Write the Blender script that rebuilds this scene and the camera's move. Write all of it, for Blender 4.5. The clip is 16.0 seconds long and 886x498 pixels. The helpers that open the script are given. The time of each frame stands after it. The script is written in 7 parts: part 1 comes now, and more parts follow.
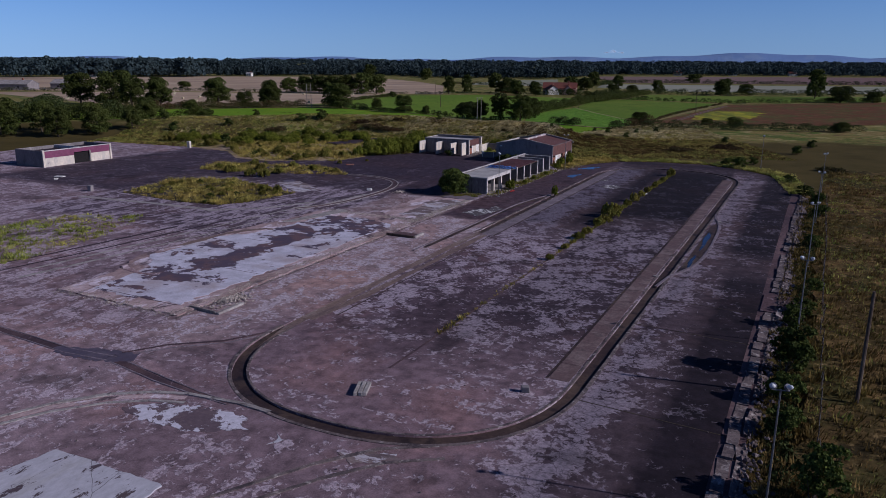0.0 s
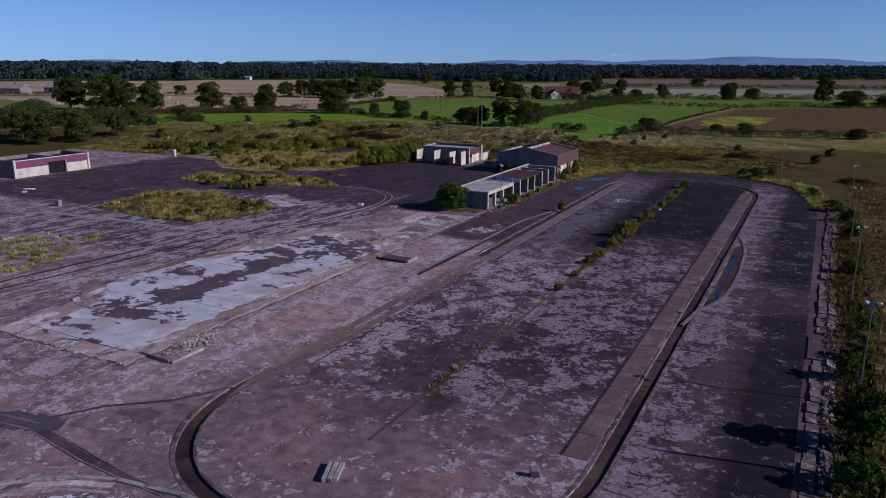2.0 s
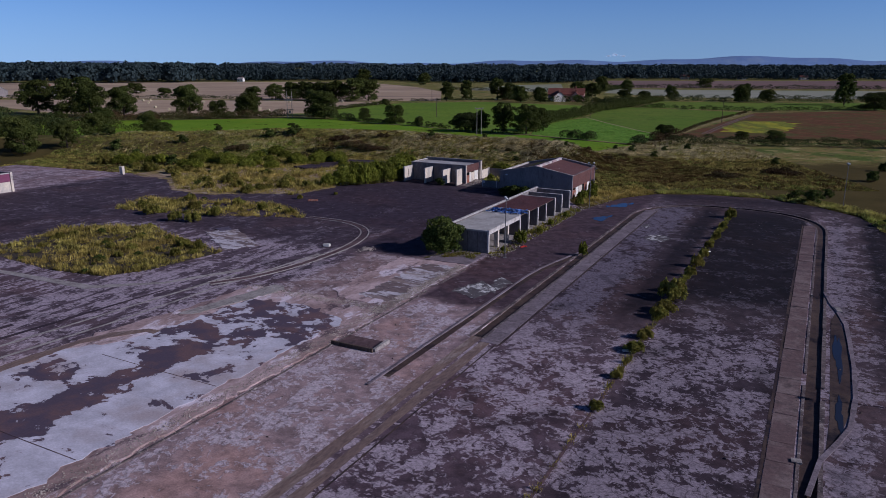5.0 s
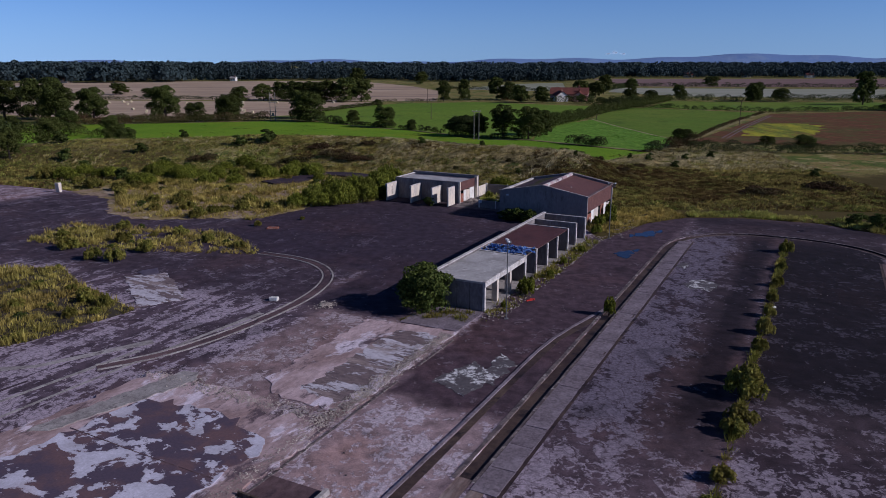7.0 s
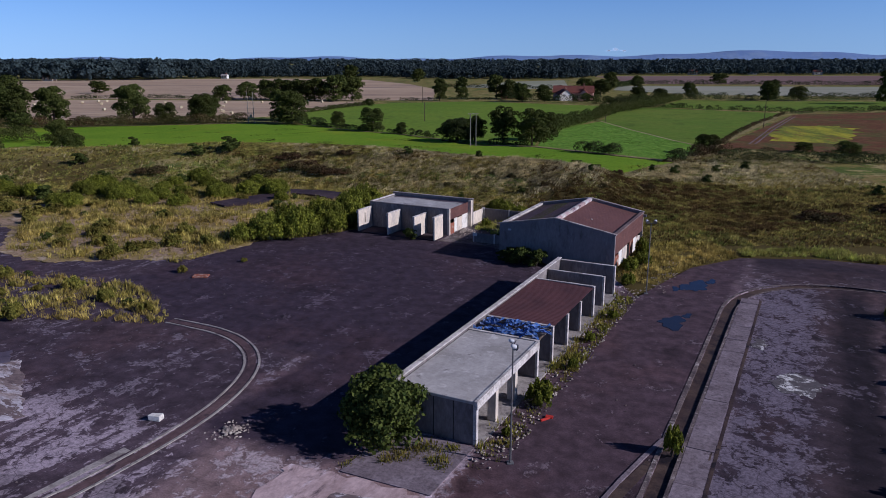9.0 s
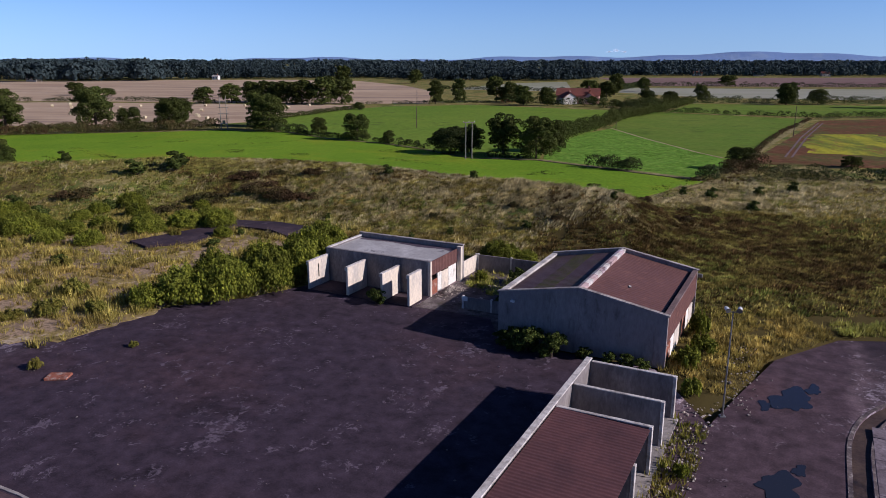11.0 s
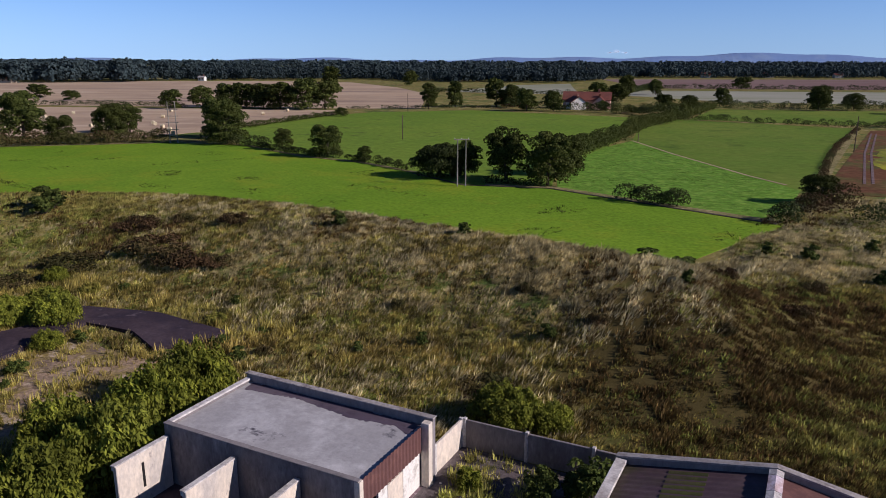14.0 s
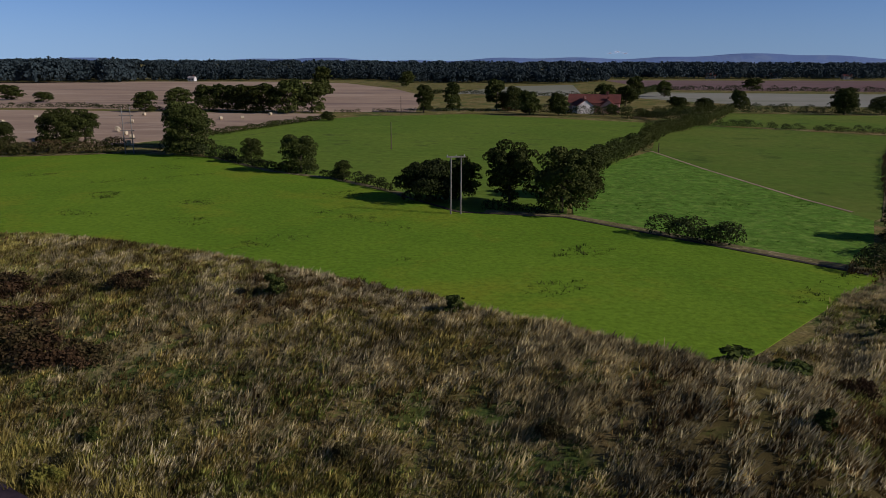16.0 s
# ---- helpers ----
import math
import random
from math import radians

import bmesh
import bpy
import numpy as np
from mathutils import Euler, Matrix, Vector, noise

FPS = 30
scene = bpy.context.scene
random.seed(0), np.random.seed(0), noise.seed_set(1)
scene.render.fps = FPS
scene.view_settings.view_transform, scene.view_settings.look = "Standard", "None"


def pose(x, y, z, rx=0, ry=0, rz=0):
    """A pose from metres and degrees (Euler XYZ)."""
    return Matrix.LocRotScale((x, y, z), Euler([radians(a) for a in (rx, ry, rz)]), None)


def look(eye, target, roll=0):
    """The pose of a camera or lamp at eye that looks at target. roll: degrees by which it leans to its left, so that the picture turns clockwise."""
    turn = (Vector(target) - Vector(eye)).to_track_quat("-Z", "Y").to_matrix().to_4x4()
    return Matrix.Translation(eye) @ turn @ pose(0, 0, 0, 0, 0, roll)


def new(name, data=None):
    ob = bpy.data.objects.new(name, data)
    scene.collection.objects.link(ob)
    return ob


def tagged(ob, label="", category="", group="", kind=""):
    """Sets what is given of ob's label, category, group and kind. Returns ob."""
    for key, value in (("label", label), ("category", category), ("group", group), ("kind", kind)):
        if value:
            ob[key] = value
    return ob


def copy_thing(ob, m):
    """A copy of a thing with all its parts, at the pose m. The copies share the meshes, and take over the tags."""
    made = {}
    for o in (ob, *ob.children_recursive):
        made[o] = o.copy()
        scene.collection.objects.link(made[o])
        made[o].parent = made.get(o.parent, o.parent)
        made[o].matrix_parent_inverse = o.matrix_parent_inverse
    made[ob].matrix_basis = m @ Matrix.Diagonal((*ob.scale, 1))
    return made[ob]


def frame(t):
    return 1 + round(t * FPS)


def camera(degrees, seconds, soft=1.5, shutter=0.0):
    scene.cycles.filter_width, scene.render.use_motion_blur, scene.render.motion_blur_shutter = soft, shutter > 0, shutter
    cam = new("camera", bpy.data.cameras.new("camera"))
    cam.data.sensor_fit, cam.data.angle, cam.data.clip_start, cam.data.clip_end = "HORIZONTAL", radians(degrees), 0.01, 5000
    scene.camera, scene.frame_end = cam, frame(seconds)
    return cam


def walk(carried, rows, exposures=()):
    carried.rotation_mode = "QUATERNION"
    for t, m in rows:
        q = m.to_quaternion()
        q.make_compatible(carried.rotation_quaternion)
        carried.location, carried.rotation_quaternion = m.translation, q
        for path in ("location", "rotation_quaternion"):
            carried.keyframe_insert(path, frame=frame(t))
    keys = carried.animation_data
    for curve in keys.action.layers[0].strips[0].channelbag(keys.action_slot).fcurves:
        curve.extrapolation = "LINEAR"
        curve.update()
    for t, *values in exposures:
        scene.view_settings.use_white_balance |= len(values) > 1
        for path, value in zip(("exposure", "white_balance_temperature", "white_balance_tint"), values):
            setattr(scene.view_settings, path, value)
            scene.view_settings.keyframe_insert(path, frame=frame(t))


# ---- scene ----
cam = camera(62.2, 16.0, 0.85)
# seconds, x, y, z, yaw, pitch, roll
PATH = [
    (0, -1.514, -0.496, 23.127, 2.490, -14.558, 0.327),
    (0.5, -1.413, 1.553, 23.138, 2.519, -14.485, 0.326),
    (1, -1.355, 3.898, 23.157, 2.543, -14.415, 0.326),
    (1.5, -1.336, 6.670, 23.187, 2.563, -14.353, 0.326),
    (2, -1.346, 9.943, 23.229, 2.578, -14.303, 0.324),
    (2.5, -1.362, 13.694, 23.278, 2.588, -14.268, 0.320),
    (3, -1.363, 17.844, 23.324, 2.593, -14.246, 0.311),
    (3.5, -1.339, 22.309, 23.365, 2.593, -14.235, 0.290),
    (4, -1.290, 27.003, 23.400, 2.591, -14.237, 0.257),
    (4.7, -1.166, 33.941, 23.440, 2.588, -14.266, 0.203),
    (5.5, -0.923, 42.116, 23.468, 2.585, -14.300, 0.142),
    (6.3, -0.636, 51.242, 23.440, 2.581, -14.309, 0.078),
    (7, -0.390, 60.082, 23.372, 2.578, -14.400, 0.023),
    (7.5, -0.210, 66.617, 23.309, 2.574, -14.462, -0.009),
    (8, -0.024, 73.172, 23.243, 2.569, -14.520, -0.026),
    (8.5, 0.168, 79.727, 23.176, 2.563, -14.573, -0.026),
    (9, 0.369, 86.290, 23.113, 2.557, -14.618, -0.011),
    (9.7, 0.670, 95.488, 23.034, 2.548, -14.598, 0.018),
    (10.5, 1.028, 106.196, 22.953, 2.539, -14.565, 0.052),
    (11.3, 1.340, 116.759, 22.867, 2.530, -14.546, 0.087),
    (12, 1.571, 125.831, 22.789, 2.524, -14.519, 0.118),
    (12.5, 1.717, 132.349, 22.732, 2.520, -14.505, 0.134),
    (13, 1.850, 138.901, 22.674, 2.515, -14.497, 0.146),
    (13.5, 1.971, 145.457, 22.614, 2.508, -14.494, 0.155),
    (14, 2.079, 151.996, 22.554, 2.500, -14.495, 0.164),
    (14.5, 2.171, 158.508, 22.492, 2.489, -14.495, 0.175),
    (15, 2.245, 164.990, 22.430, 2.477, -14.491, 0.188),
    (15.5, 2.297, 171.416, 22.367, 2.462, -14.480, 0.206),
    (16, 2.324, 177.758, 22.306, 2.444, -14.467, 0.230),
]
walk(cam, [(t, pose(x, y, z, 90 + pitch, 0, yaw) @ pose(0, 0, 0, 0, 0, roll)) for t, x, y, z, yaw, pitch, roll in PATH],
     [(t, e, 5350 if t < 10 else 5850, 22) for t, e in ((0, -0.6), (0.8, -0.5), (4, -0.56), (8, -0.40), (9, -0.24), (12, 0.12), (13, 0.06), (14.5, 0.0), (15, -0.06), (15.6, -0.26), (16, -0.66))])

# ---- light: a low sun from the side, clear sky ----
SUN_EL = 27.0
SUN_WAY = Vector((0.967, -0.254, 0)).normalized()
sun_data = bpy.data.lights.new("sun", "SUN")
sun_data.energy, sun_data.angle, sun_data.color = 5.0, radians(0.53), (1.0, 0.89, 0.75)
sun = new("sun", sun_data)
sun.matrix_world = look(Vector((0, 0, 300)), Vector((0, 0, 300)) - SUN_WAY * math.cos(radians(SUN_EL)) - Vector((0, 0, math.sin(radians(SUN_EL)))))
world = bpy.data.worlds.new("world")
scene.world = world
world.use_nodes = True
wn = world.node_tree
sky = wn.nodes.new("ShaderNodeTexSky")
sky.sky_type, sky.sun_disc, sky.sun_elevation = "NISHITA", False, radians(SUN_EL)
sky.sun_rotation = math.atan2(SUN_WAY.x, SUN_WAY.y)
sky.air_density, sky.dust_density, sky.ozone_density = 0.42, 0.0, 6.0
# the haze near the skyline reaches a little higher than in the clear model
gaze = wn.nodes.new("ShaderNodeSeparateXYZ")
wn.links.new(wn.nodes.new("ShaderNodeTexCoord").outputs["Generated"], gaze.inputs[0])
lift = wn.nodes.new("ShaderNodeMapRange")
lift.inputs["From Max"].default_value, lift.inputs["To Min"].default_value = 0.3, 0.22
wn.links.new(gaze.outputs[2], lift.inputs["Value"])
height = wn.nodes.new("ShaderNodeMath")
height.operation = "MULTIPLY"
wn.links.new(gaze.outputs[2], height.inputs[0])
wn.links.new(lift.outputs[0], height.inputs[1])
hazy = wn.nodes.new("ShaderNodeCombineXYZ")
for k, socket in enumerate((gaze.outputs[0], gaze.outputs[1], height.outputs[0])):
    wn.links.new(socket, hazy.inputs[k])
unit = wn.nodes.new("ShaderNodeVectorMath")
unit.operation = "NORMALIZE"
wn.links.new(hazy.outputs[0], unit.inputs[0])
wn.links.new(unit.outputs[0], sky.inputs[0])
wn.links.new(sky.outputs[0], wn.nodes["Background"].inputs[0])
wn.nodes["Background"].inputs[1].default_value = 0.088

# ---- the yard's own axes: u across, v along, origin at the open bays' corner ----
SITE = pose(0.4, 127.04, 0, 0, 0, -24.5)
SITE_INV = SITE.inverted()


def site(u, v, z=0.0, turn=0.0):
    return SITE @ pose(u, v, z, 0, 0, turn)


# ---- materials ----
def graph(name):
    m = bpy.data.materials.new(name)
    m.use_nodes = True
    return m, m.node_tree, m.node_tree.nodes["Principled BSDF"]


def add(nt, kind, **sockets):
    n = nt.nodes.new(kind)
    for k, v in sockets.items():
        n.inputs[k.replace("_", " ")].default_value = v
    return n


def coords(nt, stretch=(1, 1, 1), spread=True):
    """Object coordinates, moved by chance from object to object."""
    tc = nt.nodes.new("ShaderNodeTexCoord")
    mp = nt.nodes.new("ShaderNodeMapping")
    mp.inputs["Scale"].default_value = stretch
    nt.links.new(tc.outputs["Object"], mp.inputs["Vector"])
    if spread:
        info = nt.nodes.new("ShaderNodeObjectInfo")
        mul = nt.nodes.new("ShaderNodeMath")
        mul.operation = "MULTIPLY"
        mul.inputs[1].default_value = 60.0
        nt.links.new(info.outputs["Random"], mul.inputs[0])
        nt.links.new(mul.outputs[0], mp.inputs["Location"])
    return mp.outputs[0]


def noise_mask(nt, vec, scale, cover, sharp, detail=10.0, rough=0.7, warp=0.0):
    """A patchy mask: 1 over about the given share of the surface."""
    n = add(nt, "ShaderNodeTexNoise", Scale=scale, Detail=detail, Roughness=rough, Distortion=warp)
    nt.links.new(vec, n.inputs["Vector"])
    r = nt.nodes.new("ShaderNodeMapRange")
    mid = 0.5 + (0.5 - cover) * 0.42
    r.inputs["From Min"].default_value, r.inputs["From Max"].default_value = mid - sharp, mid + sharp
    nt.links.new(n.outputs["Fac"], r.inputs["Value"])
    return r.outputs[0]


def mix(nt, fac, a, b, how="MIX"):
    m = nt.nodes.new("ShaderNodeMix")
    m.data_type, m.blend_type = "RGBA", how
    for s, v in ((m.inputs[0], fac), (m.inputs[6], a), (m.inputs[7], b)):
        if isinstance(v, (int, float)):
            s.default_value = v
        elif isinstance(v, tuple):
            s.default_value = (*v, 1)
        else:
            nt.links.new(v, s)
    return m.outputs[2]


def grey(nt, vec, scale, low, high, detail=5.0):
    n = add(nt, "ShaderNodeTexNoise", Scale=scale, Detail=detail, Roughness=0.7)
    nt.links.new(vec, n.inputs["Vector"])
    r = nt.nodes.new("ShaderNodeMapRange")
    r.inputs["From Min"].default_value, r.inputs["From Max"].default_value = 0.3, 0.7
    r.inputs["To Min"].default_value, r.inputs["To Max"].default_value = low, high
    nt.links.new(n.outputs["Fac"], r.inputs["Value"])
    return r.outputs[0], n.outputs["Fac"]


def weathered(name, base, layers=(), grain=3.0, contrast=0.3, rough=0.9, bump=0.25, stretch=(1, 1, 1), metal=0.0, spread=True, cracks=None, spec=0.12):
    """A worn surface: a base colour, patches over it (colour, scale, cover, sharpness), grain and fine relief."""
    m, nt, b = graph(name)
    vec = coords(nt, stretch, spread)
    col = base
    for colour, scale, cover, sharp in layers:
        mask = noise_mask(nt, vec, scale, cover, sharp, warp=0.15)
        col = mix(nt, mask, col, colour)
    if cracks:
        vo = add(nt, "ShaderNodeTexVoronoi", Scale=cracks[0])
        vo.feature = "DISTANCE_TO_EDGE"
        wob = add(nt, "ShaderNodeTexNoise", Scale=cracks[0] * 2.5, Detail=4.0)
        nt.links.new(vec, wob.inputs["Vector"])
        nt.links.new(mix(nt, 0.35, vec, wob.outputs["Color"], "ADD"), vo.inputs["Vector"])
        line = nt.nodes.new("ShaderNodeMapRange")
        line.inputs["From Min"].default_value, line.inputs["From Max"].default_value = cracks[1], 0.0
        nt.links.new(vo.outputs["Distance"], line.inputs["Value"])
        col = mix(nt, line.outputs[0], col, cracks[2])
    g, raw = grey(nt, vec, grain, 1 - contrast, 1 + contrast, 8.0)
    comb = nt.nodes.new("ShaderNodeCombineColor")
    for i in range(3):
        nt.links.new(g, comb.inputs[i])
    col = mix(nt, 1.0, col, comb.outputs[0], "MULTIPLY")
    nt.links.new(col, b.inputs["Base Color"])
    b.inputs["Roughness"].default_value = rough
    b.inputs["Metallic"].default_value = metal
    b.inputs["Specular IOR Level"].default_value = 0.5 if metal else spec
    if bump:
        bp = add(nt, "ShaderNodeBump", Strength=bump, Distance=0.05)
        nt.links.new(raw, bp.inputs["Height"])
        nt.links.new(bp.outputs[0], b.inputs["Normal"])
    return m


def foliage(name, dark, light, third=None, patch=0.08, translucent=0.25, mottle=0.0):
    """Leaves or blades: colour varies from piece to piece and slowly over the ground."""
    m, nt, b = graph(name)
    geo = nt.nodes.new("ShaderNodeNewGeometry")
    info = nt.nodes.new("ShaderNodeObjectInfo")
    col = mix(nt, geo.outputs["Random Per Island"], dark, light)
    n = add(nt, "ShaderNodeTexNoise", Scale=patch, Detail=5.0, Roughness=0.65)
    nt.links.new(geo.outputs["Position"], n.inputs["Vector"])
    r = nt.nodes.new("ShaderNodeMapRange")
    r.inputs["From Min"].default_value, r.inputs["From Max"].default_value = 0.42, 0.6
    nt.links.new(n.outputs["Fac"], r.inputs["Value"])
    if third:
        col = mix(nt, r.outputs[0], col, third)
    tone = nt.nodes.new("ShaderNodeMapRange")
    tone.inputs["To Min"].default_value, tone.inputs["To Max"].default_value = 0.75, 1.25
    nt.links.new(info.outputs["Random"], tone.inputs["Value"])
    comb = nt.nodes.new("ShaderNodeCombineColor")
    for i in range(3):
        nt.links.new(tone.outputs[0], comb.inputs[i])
    col = mix(nt, 1.0, col, comb.outputs[0], "MULTIPLY")
    if mottle:
        for scale, low, high in ((1.1, 0.40, 0.62), (0.35, 0.38, 0.64)):
            f = add(nt, "ShaderNodeTexNoise", Scale=scale, Detail=4.0, Roughness=0.6)
            nt.links.new(geo.outputs["Position"], f.inputs["Vector"])
            g = nt.nodes.new("ShaderNodeMapRange")
            g.inputs["From Min"].default_value, g.inputs["From Max"].default_value = low, high
            g.inputs["To Min"].default_value, g.inputs["To Max"].default_value = 1 - mottle, 1 + mottle * 0.8
            nt.links.new(f.outputs["Fac"], g.inputs["Value"])
            cc = nt.nodes.new("ShaderNodeCombineColor")
            for i in range(3):
                nt.links.new(g.outputs[0], cc.inputs[i])
            col = mix(nt, 1.0, col, cc.outputs[0], "MULTIPLY")
    nt.links.new(col, b.inputs["Base Color"])
    b.inputs["Roughness"].default_value = 0.75
    b.inputs["Specular IOR Level"].default_value = 0.06
    if translucent:
        tr = nt.nodes.new("ShaderNodeBsdfTranslucent")
        nt.links.new(col, tr.inputs["Color"])
        ms = nt.nodes.new("ShaderNodeMixShader")
        ms.inputs[0].default_value = translucent
        nt.links.new(b.outputs[0], ms.inputs[1])
        nt.links.new(tr.outputs[0], ms.inputs[2])
        nt.links.new(ms.outputs[0], nt.nodes["Material Output"].inputs["Surface"])
    return m


def math_node(nt, how, a, c=0.0):
    n = nt.nodes.new("ShaderNodeMath")
    n.operation = how
    for s, v in zip(n.inputs, (a, c)):
        if isinstance(v, (int, float)):
            s.default_value = v
        else:
            nt.links.new(v, s)
    return n.outputs[0]


def span(nt, value, low, high, to_low=0.0, to_high=1.0):
    r = nt.nodes.new("ShaderNodeMapRange")
    for k, v in (("From Min", low), ("From Max", high), ("To Min", to_low), ("To Max", to_high), ("Value", value)):
        if isinstance(v, (int, float)):
            r.inputs[k].default_value = v
        else:
            nt.links.new(v, r.inputs[k])
    return r.outputs[0]


def noise_at(nt, vec, scale, detail, rough, warp=0.0, stretch=None):
    if stretch:
        mp = nt.nodes.new("ShaderNodeMapping")
        mp.inputs["Scale"].default_value = stretch
        nt.links.new(vec, mp.inputs["Vector"])
        vec = mp.outputs[0]
    n = add(nt, "ShaderNodeTexNoise", Scale=scale, Detail=detail, Roughness=rough, Distortion=warp)
    nt.links.new(vec, n.inputs["Vector"])
    return n


def tinted(nt, colour, value):
    comb = nt.nodes.new("ShaderNodeCombineColor")
    for i in range(3):
        nt.links.new(value, comb.inputs[i])
    return mix(nt, 1.0, colour, comb.outputs[0], "MULTIPLY")


def wandering(nt, vec, reach, scale):
    """The place on the site's plan, shifted unevenly so that no border runs straight."""
    w = noise_at(nt, vec, scale, 6.0, 0.65)
    shift = nt.nodes.new("ShaderNodeVectorMath")
    shift.operation = "MULTIPLY_ADD"
    shift.inputs[1].default_value = (reach, reach, 0)
    shift.inputs[2].default_value = (-reach / 2, -reach / 2, 0)
    nt.links.new(w.outputs["Color"], shift.inputs[0])
    total = nt.nodes.new("ShaderNodeVectorMath")
    nt.links.new(vec, total.inputs[0])
    nt.links.new(shift.outputs[0], total.inputs[1])
    sep = nt.nodes.new("ShaderNodeSeparateXYZ")
    nt.links.new(total.outputs[0], sep.inputs[0])
    return sep.outputs[0], sep.outputs[1]


def stretch_of_plan(nt, u, v, u0, u1, v0, v1, soft, along=None):
    """1 inside a stretch of the plan, fading across its borders."""
    end = along or soft
    out = math_node(nt, "MULTIPLY", span(nt, u, u0 - soft, u0 + soft), span(nt, u, u1 + soft, u1 - soft))
    return math_node(nt, "MULTIPLY", out, math_node(nt, "MULTIPLY", span(nt, v, v0 - end, v0 + end), span(nt, v, v1 + end, v1 - end)))


def yard_ground():
    """Old tarmac whose pale worn skin has come off in patches; each lane has aged in its own way, and the one west of
    the seam is also darkened for shrub shadows.
    """
    m, nt, b = graph("yard_ground")
    vec = nt.nodes.new("ShaderNodeTexCoord").outputs["Object"]
    u, v = wandering(nt, vec, 3.0, 0.3)
    cover, dark, pale, streak = 0.46, (0.185, 0.130, 0.144), (0.45, 0.362, 0.40), 0.6
    lanes = [  # u, v, softness, pale share, dark colour, pale colour, tyre streaks
        ((-140, 12), (-140, -78), 1.5, 0.42, (0.255, 0.182, 0.196), (0.50, 0.405, 0.445), 0.3),
        ((-96, -17), (-29, 26), 2.0, 0.34, (0.056, 0.040, 0.052), (0.185, 0.152, 0.182), 0.5),
        ((-60, -9), (-46, -7), 2.0, 0.50, (0.084, 0.060, 0.075), (0.38, 0.313, 0.36), 0.8),
        ((-14, 0.4), (-26, -5), 1.0, 0.44, (0.215, 0.150, 0.150), (0.42, 0.345, 0.36), 0.3),
        ((-17.2, -5.9), (-6, 46), 0.8, 0.27, (0.043, 0.0305, 0.044), (0.120, 0.093, 0.122), 0.3),
        ((-48, -5.9), (7.4, 46), 0.8, 0.27, (0.043, 0.0305, 0.044), (0.120, 0.093, 0.122), 0.3),
        ((0.7, 10.8), (-20, 60), 0.5, 0.24, (0.068, 0.0445, 0.055), (0.165, 0.125, 0.145), 0.25),
        ((0.7, 10.8), (-76, -20), 1.2, 0.46, (0.285, 0.205, 0.206), (0.50, 0.42, 0.455), 0.45),
        ((8, 36), (-86, -62), 2.0, 0.30, (0.185, 0.127, 0.142), (0.43, 0.35, 0.385), 0.0),
        ((11.5, 24.2), (-66, -22), 1.6, 0.50, (0.086, 0.058, 0.072), (0.385, 0.318, 0.365), 0.1),
        ((18.5, 26), (-66, -52), 2.0, 0.28, (0.060, 0.041, 0.050), (0.26, 0.21, 0.24), 0.0),
        ((12, 20), (-22, 50), 2.0, 0.58, (0.043, 0.031, 0.041), (0.160, 0.134, 0.170), 0.1),
        # dark tarmac, made darker still for the shadows of the seam shrubs
        ((19.0, 24.2), (-20, 50), 1.8, 0.24, (0.019, 0.0137, 0.0185), (0.095, 0.079, 0.100), 0.1),
        ((24.2, 36), (-64, -10), 0.8, 0.50, (0.046, 0.032, 0.041), (0.265, 0.220, 0.257), 0.0),
        ((24.2, 36), (-12, 50), 0.6, 0.32, (0.0130, 0.0093, 0.0128), (0.064, 0.054, 0.069), 0.0),
        ((37.5, 41.8), (-90, 48), 2.2, 0.56, (0.040, 0.028, 0.036), (0.218, 0.182, 0.217), 0.2),
        ((42.2, 56), (-120, -28), 2.2, 0.26, (0.0195, 0.0138, 0.0188), (0.145, 0.121, 0.145), 0.1),
        ((41.8, 56), (-28, 60), 1.6, 0.34, (0.0165, 0.0118, 0.016), (0.115, 0.096, 0.118), 0.1),
        ((10.8, 44), (46.4, 62), 1.2, 0.16, (0.030, 0.021, 0.028), (0.115, 0.095, 0.113), 0.1),
    ]
    for us, vs, soft, c, d, p, st in lanes:
        w = stretch_of_plan(nt, u, v, *us, *vs, soft, max(soft, 7.0 if us[0] > 7 else soft))
        cover = span(nt, w, 0.0, 1.0, cover, c)
        streak = span(nt, w, 0.0, 1.0, streak, st)
        dark, pale = mix(nt, w, dark, d), mix(nt, w, pale, p)
    broad = noise_at(nt, vec, 0.09, 4.0, 0.6).outputs["Fac"]
    patch = noise_at(nt, vec, 0.34, 13.0, 0.68, 0.4).outputs["Fac"]
    fleck = noise_at(nt, vec, 1.7, 9.0, 0.66, 0.9).outputs["Fac"]
    tyre = noise_at(nt, vec, 1.0, 11.0, 0.68, 0.5, (0.8, 0.17, 1)).outputs["Fac"]
    body = math_node(nt, "ADD", math_node(nt, "MULTIPLY", patch, 0.45), math_node(nt, "ADD", math_node(nt, "MULTIPLY", fleck, 0.40), math_node(nt, "MULTIPLY", broad, 0.15)))
    drawn = math_node(nt, "ADD", math_node(nt, "MULTIPLY", tyre, 0.5), math_node(nt, "MULTIPLY", body, 0.5))
    value = span(nt, streak, 0.0, 1.0, body, drawn)
    edge = math_node(nt, "ADD", 0.5, math_node(nt, "MULTIPLY", math_node(nt, "SUBTRACT", 0.5, cover), 0.25))
    skin = span(nt, math_node(nt, "SUBTRACT", value, edge), -0.010, 0.012)
    # crazing over the pale skin
    craze = add(nt, "ShaderNodeTexVoronoi", Scale=0.8)
    craze.feature = "DISTANCE_TO_EDGE"
    wob = noise_at(nt, vec, 1.6, 5.0, 0.6)
